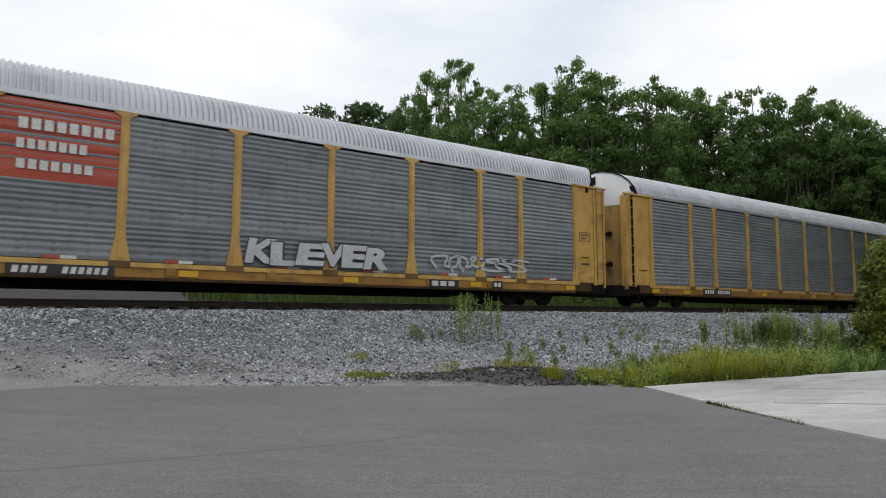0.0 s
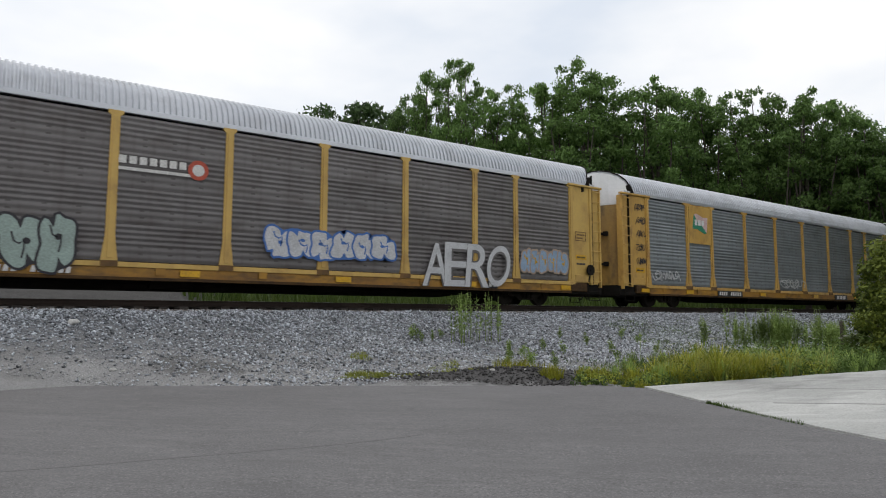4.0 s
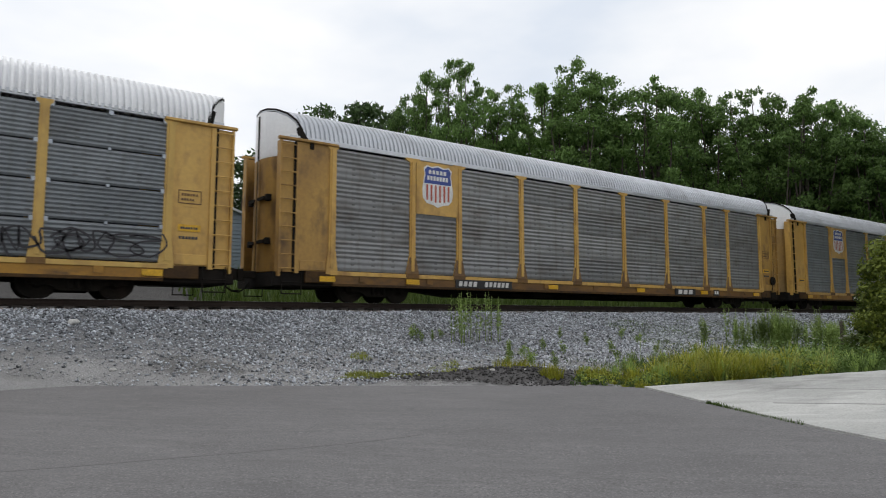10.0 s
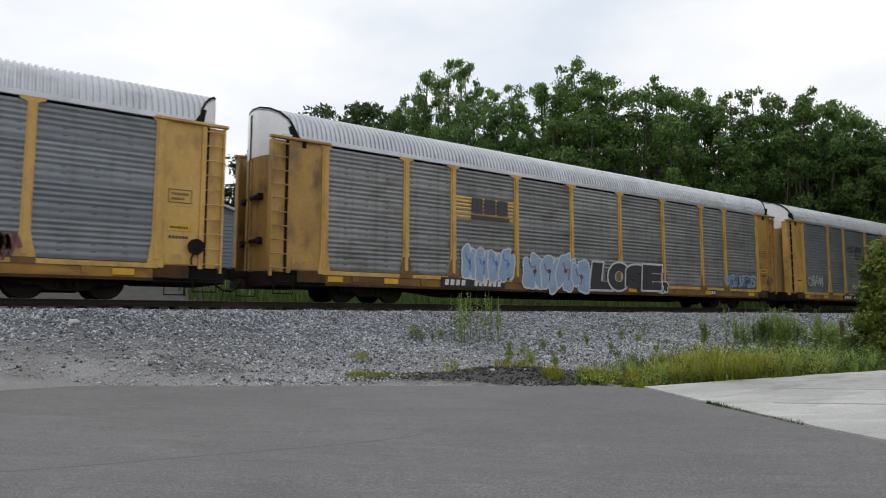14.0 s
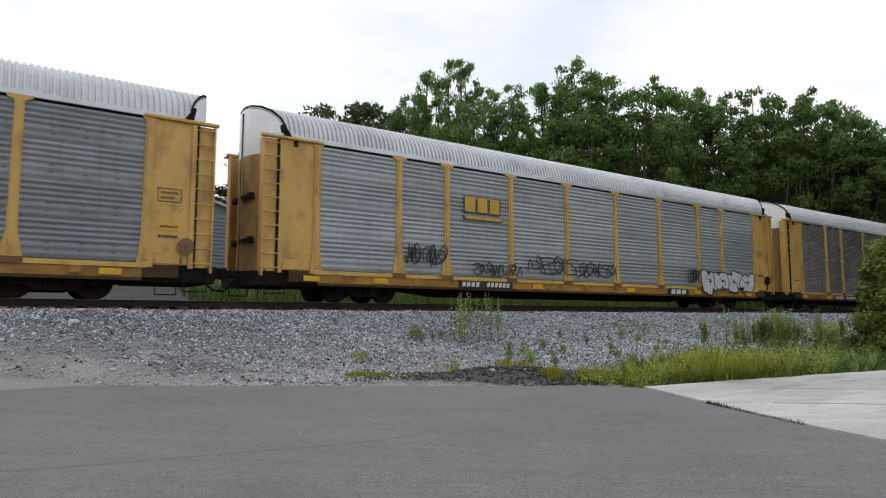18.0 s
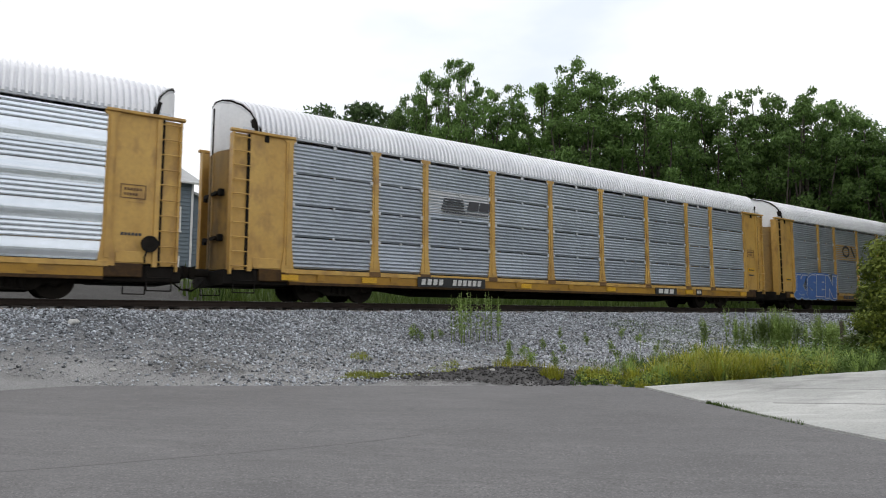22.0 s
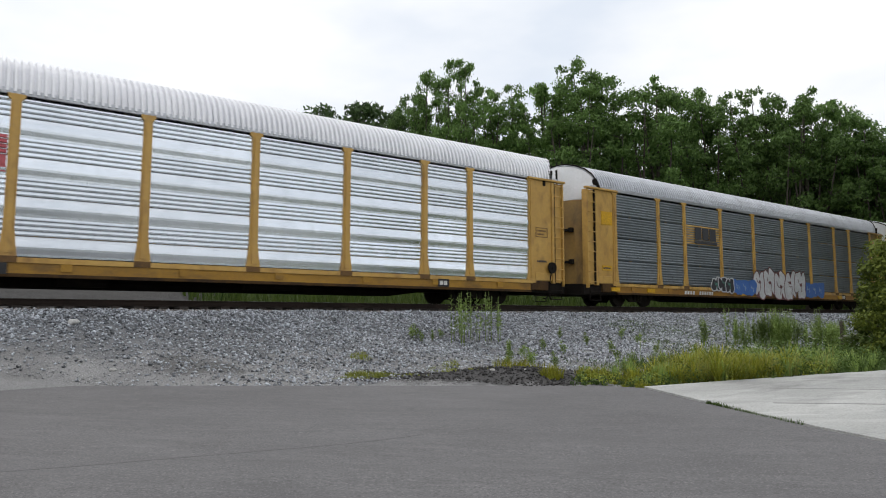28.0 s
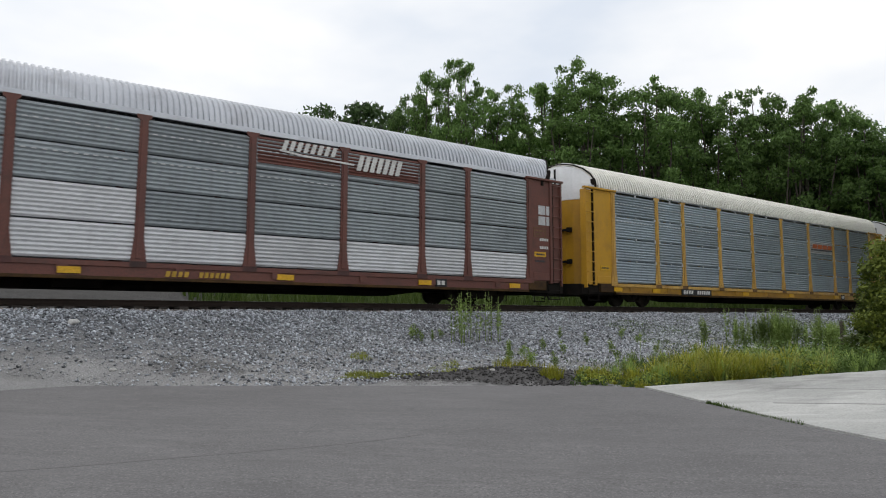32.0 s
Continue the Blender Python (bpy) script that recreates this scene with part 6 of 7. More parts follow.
def shield(car, x0, x1, z0, z1):
    """Heraldic shield: white rim, blue head with two bars, red and white stripes."""
    half = [(0.0, 1.0), (0.2, 0.955), (0.36, 0.985), (0.46, 0.90), (0.43, 0.78), (0.46, 0.62), (0.50, 0.40), (0.47, 0.20), (0.36, 0.09), (0.16, 0.06), (0.0, 0.0)]
    out = half + [(-a, b) for a, b in half[-2:0:-1]]
    cx, w, h = (x0 + x1) / 2, x1 - x0, z1 - z0

    def fit(pts, k):
        return [(cx + k * a * w, z0 + h * (0.5 + k * (b - 0.5))) for a, b in pts]
    y = ON_PANEL - 0.006
    part("shield", Shape().plate(fit(out, 1.0), y - 0.006, y).mesh("shield"), M["sign_white"], car, label="white shield emblem")
    head = [p for p in half if p[1] >= 0.62] + [(0.47, 0.56)]
    part("shield_head", Shape().plate(fit(head + [(-a, b) for a, b in reversed(head[1:])], 0.93), y - 0.012, y - 0.006).mesh("shield_head"), M["blue"], car, label="blue shield head")
    for k in range(6):
        a = (k - 2.5) * 0.150
        low = 0.08 + 0.16 * abs(a)
        stripe = [(a - 0.028, low), (a + 0.028, low), (a + 0.031, 0.53), (a - 0.031, 0.53)]
        part("shield_stripe", Shape().plate(fit(stripe, 0.93), y - 0.011, y - 0.006).mesh("shield_stripe"), M["signal_red"], car, label="red stripe")
    word(car, cx - 0.30 * w, cx + 0.30 * w, z0 + 0.785 * h, z0 + 0.875 * h, 5, "sign_white", y - 0.010, fill=0.66)
    word(car, cx - 0.35 * w, cx + 0.35 * w, z0 + 0.635 * h, z0 + 0.735 * h, 7, "sign_white", y - 0.010, fill=0.7)


def flag(car, x0, x1, z0, z1, colour="white"):
    w, h, y = x1 - x0, z1 - z0, ON_PANEL - 0.006
    sail = [(0.10, 0.95), (0.25, 1.0), (0.45, 0.93), (0.7, 0.82), (1.0, 0.86), (0.97, 0.5), (0.92, 0.06), (0.8, 0.0), (0.55, 0.10), (0.3, 0.22), (0.0, 0.22), (0.05, 0.6)]
    low = [(0.10, 0.95), (0.30, 0.62), (0.62, 0.40), (0.92, 0.06), (0.8, 0.0), (0.55, 0.10), (0.3, 0.22), (0.0, 0.22), (0.05, 0.6)]
    part("flag_emblem", Shape().plate([(x0 + a * w, z0 + b * h) for a, b in sail], y - 0.006, y).mesh("flag_emblem"), M[colour], car, label="white flag emblem")
    part("flag_field", Shape().plate([(x0 + a * w, z0 + b * h) for a, b in low], y - 0.012, y - 0.006).mesh("flag_field"), M["green"], car, label="green flag field")
    word(car, x0 + 0.14 * w, x0 + 0.80 * w, z0 + 0.40 * h, z0 + 0.68 * h, 3, "sign_white", y - 0.009)


def ribbon(sh, pts, w, y):
    """A flat painted line through points in x and z."""
    rings = []
    for i, (x, z) in enumerate(pts):
        a, b = pts[max(i - 1, 0)], pts[min(i + 1, len(pts) - 1)]
        dx, dz = b[0] - a[0], b[1] - a[1]
        d = math.hypot(dx, dz) or 1.0
        nx, nz = -dz / d * w / 2, dx / d * w / 2
        rings.append([(x + nx, y, z + nz), (x - nx, y, z - nz), (x - nx, y - 0.004, z - nz), (x + nx, y - 0.004, z + nz)])
    sh.loft(rings)


def scribble(car, x0, x1, z0, z1, m, seed, n=5, w=0.03, y=ON_POST):
    """A sprayed tag that spells nothing: stems, hooks, loops and zigzags, a stroke each."""
    rng = random.Random(seed)
    pitch, h = (x1 - x0) / n, z1 - z0
    forms = (((0.0, 0.3), (0.3, 0.95), (0.35, 0.1), (0.6, 0.9), (0.62, 0.2), (0.95, 1.0), (0.8, 0.0), (1.1, 0.35)),
             ((0.9, 0.6), (0.5, 1.0), (0.05, 0.6), (0.4, 0.1), (0.8, 0.45), (0.35, 0.7), (0.2, 0.3), (0.9, 0.0), (1.2, 0.6)),
             ((0.0, 0.0), (0.25, 0.7), (0.55, 1.0), (0.6, 0.5), (0.2, 0.45), (0.7, 0.2), (1.0, 0.8), (1.1, 0.1)),
             ((-0.1, 0.8), (0.4, 0.9), (0.9, 0.7), (0.3, 0.5), (0.0, 0.2), (0.6, 0.05), (1.1, 0.4), (0.9, 0.95)),
             ((0.2, 0.1), (0.0, 0.7), (0.5, 0.9), (0.45, 0.3), (0.8, 0.15), (0.9, 0.9), (1.2, 0.5), (1.0, -0.1)))
    for i in range(n):
        sh = Shape()
        cx, tilt, k = x0 + i * pitch, rng.uniform(-0.05, 0.22), rng.uniform(0.82, 1.1)
        flip, stretch = rng.random() < 0.65, rng.uniform(1.1, 1.7)
        knots = [Vector((cx + pitch * stretch * ((1 - a) if flip else a) * k + tilt * b * h + rng.uniform(-0.03, 0.03) * pitch, z0 + h * (0.06 + 0.88 * b) * rng.uniform(0.96, 1.02) if b > 0.5 else z0 + h * (b + rng.uniform(0, 0.1))))
                 for a, b in rng.choice(forms)]
        knots = [knots[0], *knots, knots[-1]]
        pts = []
        for j in range(1, len(knots) - 2):
            p, q, r, u = knots[j - 1:j + 3]
            for t in (0.0, 0.33, 0.67):
                pts.append(tuple(0.5 * (2 * q + (r - p) * t + (2 * p - 5 * q + 4 * r - u) * t * t + (3 * q - p - 3 * r + u) * t ** 3)))
        pts.append(tuple(knots[-1]))
        ribbon(sh, pts, w * rng.uniform(0.85, 1.2), y)
        part("graffiti_stroke", sh.mesh("graffiti_stroke"), M[m], car)


def widened(pts, d):
    """A closed outline pushed outwards by d."""
    out, n = [], len(pts)
    for i in range(n):
        a, b, c = Vector(pts[i - 1]), Vector(pts[i]), Vector(pts[(i + 1) % n])
        e, f = (b - a).normalized(), (c - b).normalized()
        k = Vector((e.y + f.y, -e.x - f.x))
        k = k.normalized() * d * min(1.8, 2 / max(k.length, 0.6))
        out.append((b.x + k.x, b.y + k.y))
    return out


def fat_letters(car, x0, x1, z0, z1, n, fill, rim, seed, inner=None, lean=0.0, rim_w=0.06):
    """Overlapping angular sprayed forms, each with a rim and an inner stroke."""
    rng = random.Random(seed)
    pitch, h = (x1 - x0) / n, z1 - z0
    for i in range(n):
        body, edge, line = Shape(), Shape(), Shape()
        cx, cz = x0 + (i + 0.5) * pitch, (z0 + z1) / 2 + rng.uniform(-0.05, 0.05) * h
        ra, rb = pitch * rng.uniform(0.52, 0.62), h * rng.uniform(0.42, 0.5)
        tilt = lean + rng.uniform(-0.12, 0.12)
        pts, m = [], 44
        cuts = [rng.uniform(0.9, 2.2), rng.uniform(3.9, 5.4)]
        ph = [rng.uniform(0, 6.28) for _ in range(3)]
        for q in range(m):
            t = 2 * math.pi * q / m
            k = (abs(math.cos(t)) ** 4 + abs(math.sin(t)) ** 4) ** -0.25 * (1 + 0.07 * math.cos(2 * t + ph[0]) + 0.07 * math.cos(3 * t + ph[1]) + 0.05 * math.cos(6 * t + ph[2]))
            for cut in cuts:
                k *= 1 - 0.5 * math.exp(-((t - cut) / 0.17) ** 2)
            a, b = k * math.cos(t), k * math.sin(t)
            pts.append((cx + a * ra + tilt * b * rb, cz + b * rb))
        y = ON_POST - 0.004 * i
        edge.plate(widened(pts, rim_w), y - 0.001, y)
        body.plate(pts, y - 0.003, y - 0.001)
        a, b = rng.uniform(-0.5, 0.0), rng.uniform(-0.2, 0.3)
        ribbon(line, [(cx + ra * p, cz + rb * q) for p, q in ((a - 0.2, b + 0.45), (a - 0.05, b + 0.1), (a + 0.2, b), (a + 0.45, b + 0.12), (a + 0.45, b - 0.2), (a + 0.35, b - 0.55))], 0.04, y - 0.0032)
        hx, hz = cx + ra * rng.uniform(-0.25, 0.25), cz + rb * rng.uniform(-0.15, 0.3)
        line.plate([(hx + 0.20 * ra * math.cos(q * 0.785) + tilt * 0.2 * rb * math.sin(q * 0.785), hz + 0.13 * rb * math.sin(q * 0.785)) for q in range(8)], y - 0.0072, y - 0.0025)
        letter = part("graffiti_letter", body.mesh("graffiti_letter"), M[fill], car)
        part("letter_outline", edge.mesh("letter_outline"), M[rim], letter)
        part("letter_stroke", line.mesh("letter_stroke"), M[inner or rim], letter)


def lettered(car, ch, x0, x1, z0, z1, m, y, fat, lean=0.0, name="graffiti_letter"):
    """A written letter fitted to a field."""
    src, co = GLYPHS[ch, fat]
    me = src.copy()
    lo, hi = co.min(0), co.max(0)
    x = x0 + (co[:, 0] - lo[0]) / (hi[0] - lo[0]) * (x1 - x0)
    z = z0 + (co[:, 1] - lo[1]) / (hi[1] - lo[1]) * (z1 - z0)
    me.vertices.foreach_set("co", np.stack([x + lean * (z - z0), y - co[:, 2], z], -1).ravel())
    me.update()
    return part(name, me, M[m], car)


def bubble(car, text, x0, x1, z0, z1, fill, rim, seed, fat=0.06, edge=0.035, shadow=None, lean=0.12):
    """Swollen overlapping sprayed letters, each with its outline and some with a thicker outer edge."""
    rng = random.Random(seed)
    pitch = (x1 - x0) / len(text)
    for i, ch in enumerate(text):
        a, b = x0 + (i - 0.12) * pitch, x0 + (i + 1.10) * pitch
        c, d = z0 + rng.uniform(0, 0.07) * (z1 - z0), z1 - rng.uniform(0, 0.10) * (z1 - z0)
        y, tilt = ON_POST - 0.012 * i, lean + rng.uniform(-0.10, 0.12)
        if shadow:
            lettered(car, ch, a - 2.4 * edge, b + 2.4 * edge, c - 2.4 * edge, d + 2.4 * edge, shadow, y + 0.005, fat + 0.06, tilt, "letter_shadow")
        lettered(car, ch, a - edge, b + edge, c - edge, d + edge, rim, y, fat + 0.03, tilt, "letter_outline")
        lettered(car, ch, a, b, c, d, fill, y - 0.005, fat, tilt)


def gold_name(car, x0, x1, m, z0=3.15, z1=3.70, base=2.93):
    """Three broad letters over a bar, drawn as plain blocks."""
    word(car, x0, x1, z0, z1, 3, m, ON_PANEL - 0.008, fill=0.84)
    board(car, x0, x1, base, base + 0.13, m, "underline", ON_PANEL - 0.010)


NOTICE_BORDER = Shape()
for a, b, c, d in ((12.20, 12.80, 2.88, 2.90), (12.20, 12.80, 2.54, 2.56), (12.20, 12.22, 2.56, 2.88), (12.78, 12.80, 2.56, 2.88)):
    NOTICE_BORDER.box(a, b, -HALF - 0.026, -HALF - 0.008, c, d)
NOTICE_BORDER = NOTICE_BORDER.mesh("stencil_border")


def usual_marks(k, car):
    """Reflectors along the sill, stencilled blocks and a notice on the end plates."""
    rng = random.Random(300 + k)
    if k not in (18, 19, 22):
        for x in (-12.1, -9.7, -2.9, 1.9, 6.9, 11.2):
            x += rng.uniform(-0.4, 0.4)
            board(car, x, x + 0.5, SILL_BOT + 0.10, SILL_TOP - 0.16, "reflector", "reflector", ON_SILL)
    word(car, 12.28, 12.72, 2.75, 2.81, 6, "rust", -HALF - 0.016)
    word(car, 12.28, 12.62, 2.62, 2.68, 5, "rust", -HALF - 0.016)
    part("stencil_border", NOTICE_BORDER, M["rust"], car)
    if k % 4 != 2:
        board(car, 12.22, 12.80, 1.80, 1.98, "reflector", "notice", -HALF - 0.02, "yellow notice plate")
        word(car, 12.28, 12.74, 1.86, 1.92, 7, "ink", -HALF - 0.022)
    word(car, 12.25, 12.75, 1.60, 1.67, 6, "ink", -HALF - 0.016)
    if k % 3 != 2:
        board(car, -12.75, -12.2, 1.43, 1.63, "reflector", "notice", -HALF - 0.02, "yellow notice plate")
        word(car, -12.70, -12.25, 1.50, 1.56, 6, "ink", -HALF - 0.022)
    board(car, 7.7, 8.15, 0.56, 0.82, "plate_black", "data_plate", ON_SILL)
    word(car, 7.76, 8.1, 0.62, 0.76, 2, "white", ON_SILL - 0.004)


C = CARS
for k, car in CARS.items():
    usual_marks(k, car)
number(C[0], -8.3, -6.0, 0.58, 0.86)
# red panel with three lines of white lettering
painted_sheet(C[1], "A", -7.06, -4.43, 2.78, 4.68, "signal_red", "red painted panel")
word(C[1], -6.60, -4.50, 3.95, 4.22, 8, "white", ON_PANEL - 0.008)
word(C[1], -6.62, -5.10, 3.48, 3.72, 7, "white", ON_PANEL - 0.008)
word(C[1], -6.60, -4.95, 3.00, 3.23, 7, "white", ON_PANEL - 0.008)
bubble(C[1], "KLEVER", -1.10, 3.30, 1.0, 1.75, "spray_white", "spray_black", 15, 0.05, 0.03)
scribble(C[1], 5.0, 8.9, 1.1, 1.7, "spray_white", 11, 4, 0.07)
scribble(C[1], -9.3, -8.3, 1.38, 1.75, "spray_white", 12, 2, 0.04)
number(C[1], -6.68, -4.42, 0.53, 0.80)
board(C[1], 5.0, 6.2, 0.54, 0.80, "plate_black", "name_plate", ON_SILL)
word(C[1], 5.1, 6.1, 0.59, 0.75, 3, "white", ON_SILL - 0.004)
for x in (-10.4, -8.1, -5.6, -2.9, 0.1, 2.9, 5.8, 8.2, 10.5):
    board(C[1], x - 0.35, x, 0.94, 1.02, "signal_red", "reflector", ON_PANEL)
    board(C[1], x, x + 0.35, 0.94, 1.02, "white", "reflector", ON_PANEL)
# red emblems
for x in (-3.15, 2.62):
    board(C[2], x, x + 0.60, 3.08, 3.68, "pink_red", "emblem", ON_PANEL, "red square emblem")
    board(C[2], x + 0.06, x + 0.54, 3.14, 3.62, "white", "emblem_field", ON_PANEL - 0.005)
    for i in range(3):
        board(C[2], x + 0.10 + 0.05 * i, x + 0.50, 3.20 + 0.14 * i, 3.28 + 0.14 * i, "pink_red", "emblem_bar", ON_PANEL - 0.010)
number(C[2], -7.36, -5.02, 0.55, 0.82)
# flags on ochre boards
for k, tint in ((3, "flag_pink"), (12, "white"), (15, "sign_white")):
    board(C[k], -8.95, -7.28, 2.92, 4.70, "yellow", "sign_board")
    flag(C[k], -8.70, -7.50, 3.40, 4.33, tint)
number(C[3], -6.88, -4.81, 0.53, 0.80)
scribble(C[3], -11.65, -10.0, 1.12, 1.58, "spray_white", 31, 4, 0.05)
scribble(C[3], -1.14, 1.0, 1.06, 1.56, "spray_white", 32, 5, 0.05)
for i in range(5):
    scribble(C[3], -12.72, -12.15, 1.75 + 0.58 * i, 2.1 + 0.58 * i, "spray_black", 33 + i, 3, 0.025, -HALF - 0.03)
# dark car
bubble(C[4], "AERO", 5.05, 8.5, 0.55, 2.08, "spray_white", "galv_dark", 45, 0.005, 0.01)
fat_letters(C[4], 9.3, 11.6, 1.18, 2.05, 5, "spray_pale", "spray_peach", 41, "reflector")
board(C[4], -4.2, -2.4, 3.25, 3.33, "white", "emblem_bar", ON_PANEL)
word(C[4], -4.2, -2.5, 3.42, 3.62, 7, "white", ON_PANEL)
part("emblem", Shape().disc(-2.25, 3.45, 0.27, ON_PANEL - 0.008, ON_PANEL, 20).mesh("emblem"), M["signal_red"], C[4], label="round red and white emblem")
part("emblem_centre", Shape().disc(-2.25, 3.45, 0.16, ON_PANEL - 0.012, ON_PANEL - 0.008, 16).mesh("emblem_centre"), M["white"], C[4])
fat_letters(C[4], -7.2, -5.1, 0.7, 2.0, 3, "spray_mint", "spray_black", 42)
scribble(C[4], -12.0, -9.5, 1.2, 2.2, "orange", 43, 3, 0.06)
fat_letters(C[4], -0.3, 3.8, 1.25, 2.1, 6, "spray_white", "spray_blue", 44)
number(C[4], -6.9, -5.0, 0.55, 0.8, None)
# pale board with gold blocks
painted_sheet(C[5], "B", -7.05, -4.44, 2.84, 3.78, "repaint", "pale painted panel")
gold_name(C[5], -6.45, -4.87, "gold", 3.14, 3.66, 2.90)
number(C[5], -6.88, -5.01, 0.58, 0.80, "spray_red")
# shields
for k, z0 in ((6, 2.88), (7, 2.95), (8, 2.93), (9, 2.83), (20, 2.87), (23, 2.95)):
    board(C[k], -8.95, -7.28, z0, 4.70, "yellow_new" if k in (20, 23) else "yellow", "sign_board")
    if k == 23:
        shield(C[k], -8.55, -7.68, 3.55, 4.50)
    else:
        shield(C[k], -8.72, -7.46, z0 + 0.26, 4.62)
number(C[6], -7.69, -4.88, 0.53, 0.80)
number(C[7], -6.71, -4.39, 0.53, 0.80)
number(C[8], -7.36, -4.84, 0.54, 0.82)
number(C[9], -7.94, -5.12, 0.54, 0.82)
for k in (6, 8, 9, 10, 13, 3, 14, 17, 20):
    board(C[k], 4.75, 6.25, 0.54, 0.82, "plate_black", "name_plate", ON_SILL)
    word(C[k], 4.95, 6.1, 0.58, 0.77, 3, "white", ON_SILL - 0.004, 0.04)
fat_letters(C[9], -5.7, -1.3, 0.62, 2.08, 3, "spray_white", "spray_black", 91, lean=0.12)
fat_letters(C[9], -1.3, 3.9, 0.62, 1.80, 6, "spray_white", "spray_black", 92)
scribble(C[9], 5.6, 7.0, 1.1, 1.6, "spray_black", 93, 3, 0.035)
scribble(C[9], 7.3, 11.7, 1.0, 1.75, "spray_black", 94, 7, 0.05)
# striped dark emblem with two lines of lettering
for i in range(4):
    board(C[10], -6.69, -5.75 - 0.05 * i, 3.43 + 0.085 * i, 3.465 + 0.085 * i, "ink", "emblem_bar", ON_PANEL - 0.004)
word(C[10], -5.78, -4.92, 3.42, 3.74, 2, "ink", ON_PANEL - 0.006, 0.06, 0.9)
word(C[10], -5.81, -4.62, 3.17, 3.27, 7, "ink", ON_PANEL - 0.006)
word(C[10], -5.81, -4.48, 2.99, 3.10, 8, "ink", ON_PANEL - 0.006)
number(C[10], -7.6, -5.07, 0.55, 0.83)
for j, (a, b, z0, z1, n) in enumerate(((-6.5, -5.5, 1.2, 1.5, 4), (-4.0, -3.0, 0.95, 1.5, 3), (-1.15, 0.0, 1.06, 1.5, 3), (1.75, 4.4, 0.8, 1.75, 5), (4.5, 7.0, 0.95, 1.65, 5),
                                       (9.2, 11.7, 1.1, 1.9, 5), (-11.7, -10.2, 1.2, 1.9, 4))):
    scribble(C[10], a, b, z0, z1, "spray_white" if j != 5 else "spray_black", 100 + j, n, 0.055)
# ochre board with dark blocks
painted_sheet(C[11], "A", -7.05, -4.44, 2.92, 3.72, "yellow", "ochre painted panel")
gold_name(C[11], -6.40, -4.67, "ink", 3.17, 3.70, 2.96)
fat_letters(C[11], -6.8, -4.55, 0.80, 1.95, 4, "spray_pale", "spray_white", 111, "spray_blue")
fat_letters(C[11], -3.95, -0.6, 0.52, 1.88, 4, "spray_pale", "spray_white", 112, "spray_red", rim_w=0.06)
bubble(C[11], "LOSE", -0.40, 3.85, 0.66, 1.82, "spray_black", "spray_white", 113, 0.085, 0.085)
fat_letters(C[11], 3.7, 4.4, 0.56, 1.1, 1, "spray_black", "spray_white", 115)
scribble(C[11], 8.9, 11.3, 1.0, 1.65, "spray_pale", 114, 6, 0.10)
number(C[11], -7.71, -4.93, 0.56, 0.88)
fat_letters(C[12], -1.12, 1.87, 0.52, 1.6, 6, "spray_white", "spray_black", 121)
fat_letters(C[12], 2.05, 4.75, 0.5, 1.66, 2, "spray_purple", "spray_teal", 122, "spray_black", lean=0.35, rim_w=0.06)
bubble(C[12], "UK", 2.5, 4.5, 0.75, 1.68, "spray_purple", "spray_black", 126, 0.07, 0.03)
fat_letters(C[12], 4.7, 6.95, 0.53, 1.75, 3, "spray_teal", "spray_black", 123, "spray_black")
scribble(C[12], 7.2, 8.9, 0.9, 1.55, "spray_red", 124, 5, 0.09)
scribble(C[12], -11.6, -9.4, 1.0, 1.7, "spray_mint", 125, 5, 0.08)
number(C[12], -7.4, -4.9, 0.54, 0.80)
number(C[13], -8.48, -5.5, 0.53, 0.80)
# gold blocks straight on the cladding
gold_name(C[14], -6.49, -4.74, "ink", 3.15, 3.74, 2.91)
word(C[14], -6.45, -4.78, 3.19, 3.72, 3, "gold", ON_PANEL - 0.022, fill=0.78)
board(C[14], -6.43, -4.79, 2.94, 3.05, "gold", "underline", ON_PANEL - 0.022)
number(C[14], -6.7, -4.3, 0.55, 0.80)
for j, (a, b, z0, z1, n) in enumerate(((-8.87, -7.4, 1.24, 1.99, 5), (-6.1, -4.1, 0.95, 1.5, 5), (-3.5, -1.2, 1.1, 1.9, 4), (-1.0, 1.2, 1.1, 1.75, 5), (6.2, 7.2, 1.1, 1.8, 4))):
    scribble(C[14], a, b, z0, z1, "spray_black", 140 + j, n, 0.045)
fat_letters(C[14], 7.35, 11.6, 0.75, 1.7, 4, "spray_white", "spray_black", 146)
number(C[15], -7.29, -4.39, 0.53, 0.80, None)
fat_letters(C[15], -5.7, -3.6, 0.75, 1.6, 4, "spray_peach", "spray_red", 151)
fat_letters(C[15], -3.6, -0.9, 0.95, 1.95, 5, "spray_green", "spray_white", 152, "spray_mint")
fat_letters(C[15], -3.3, -0.5, 0.50, 1.0, 4, "spray_red", "spray_mint", 153, "spray_white")
fat_letters(C[15], -0.7, 0.6, 0.6, 1.6, 2, "spray_peach", "spray_red", 154)
fat_letters(C[15], 0.6, 5.2, 0.5, 2.05, 6, "spray_mint", "spray_white", 155, "spray_green")
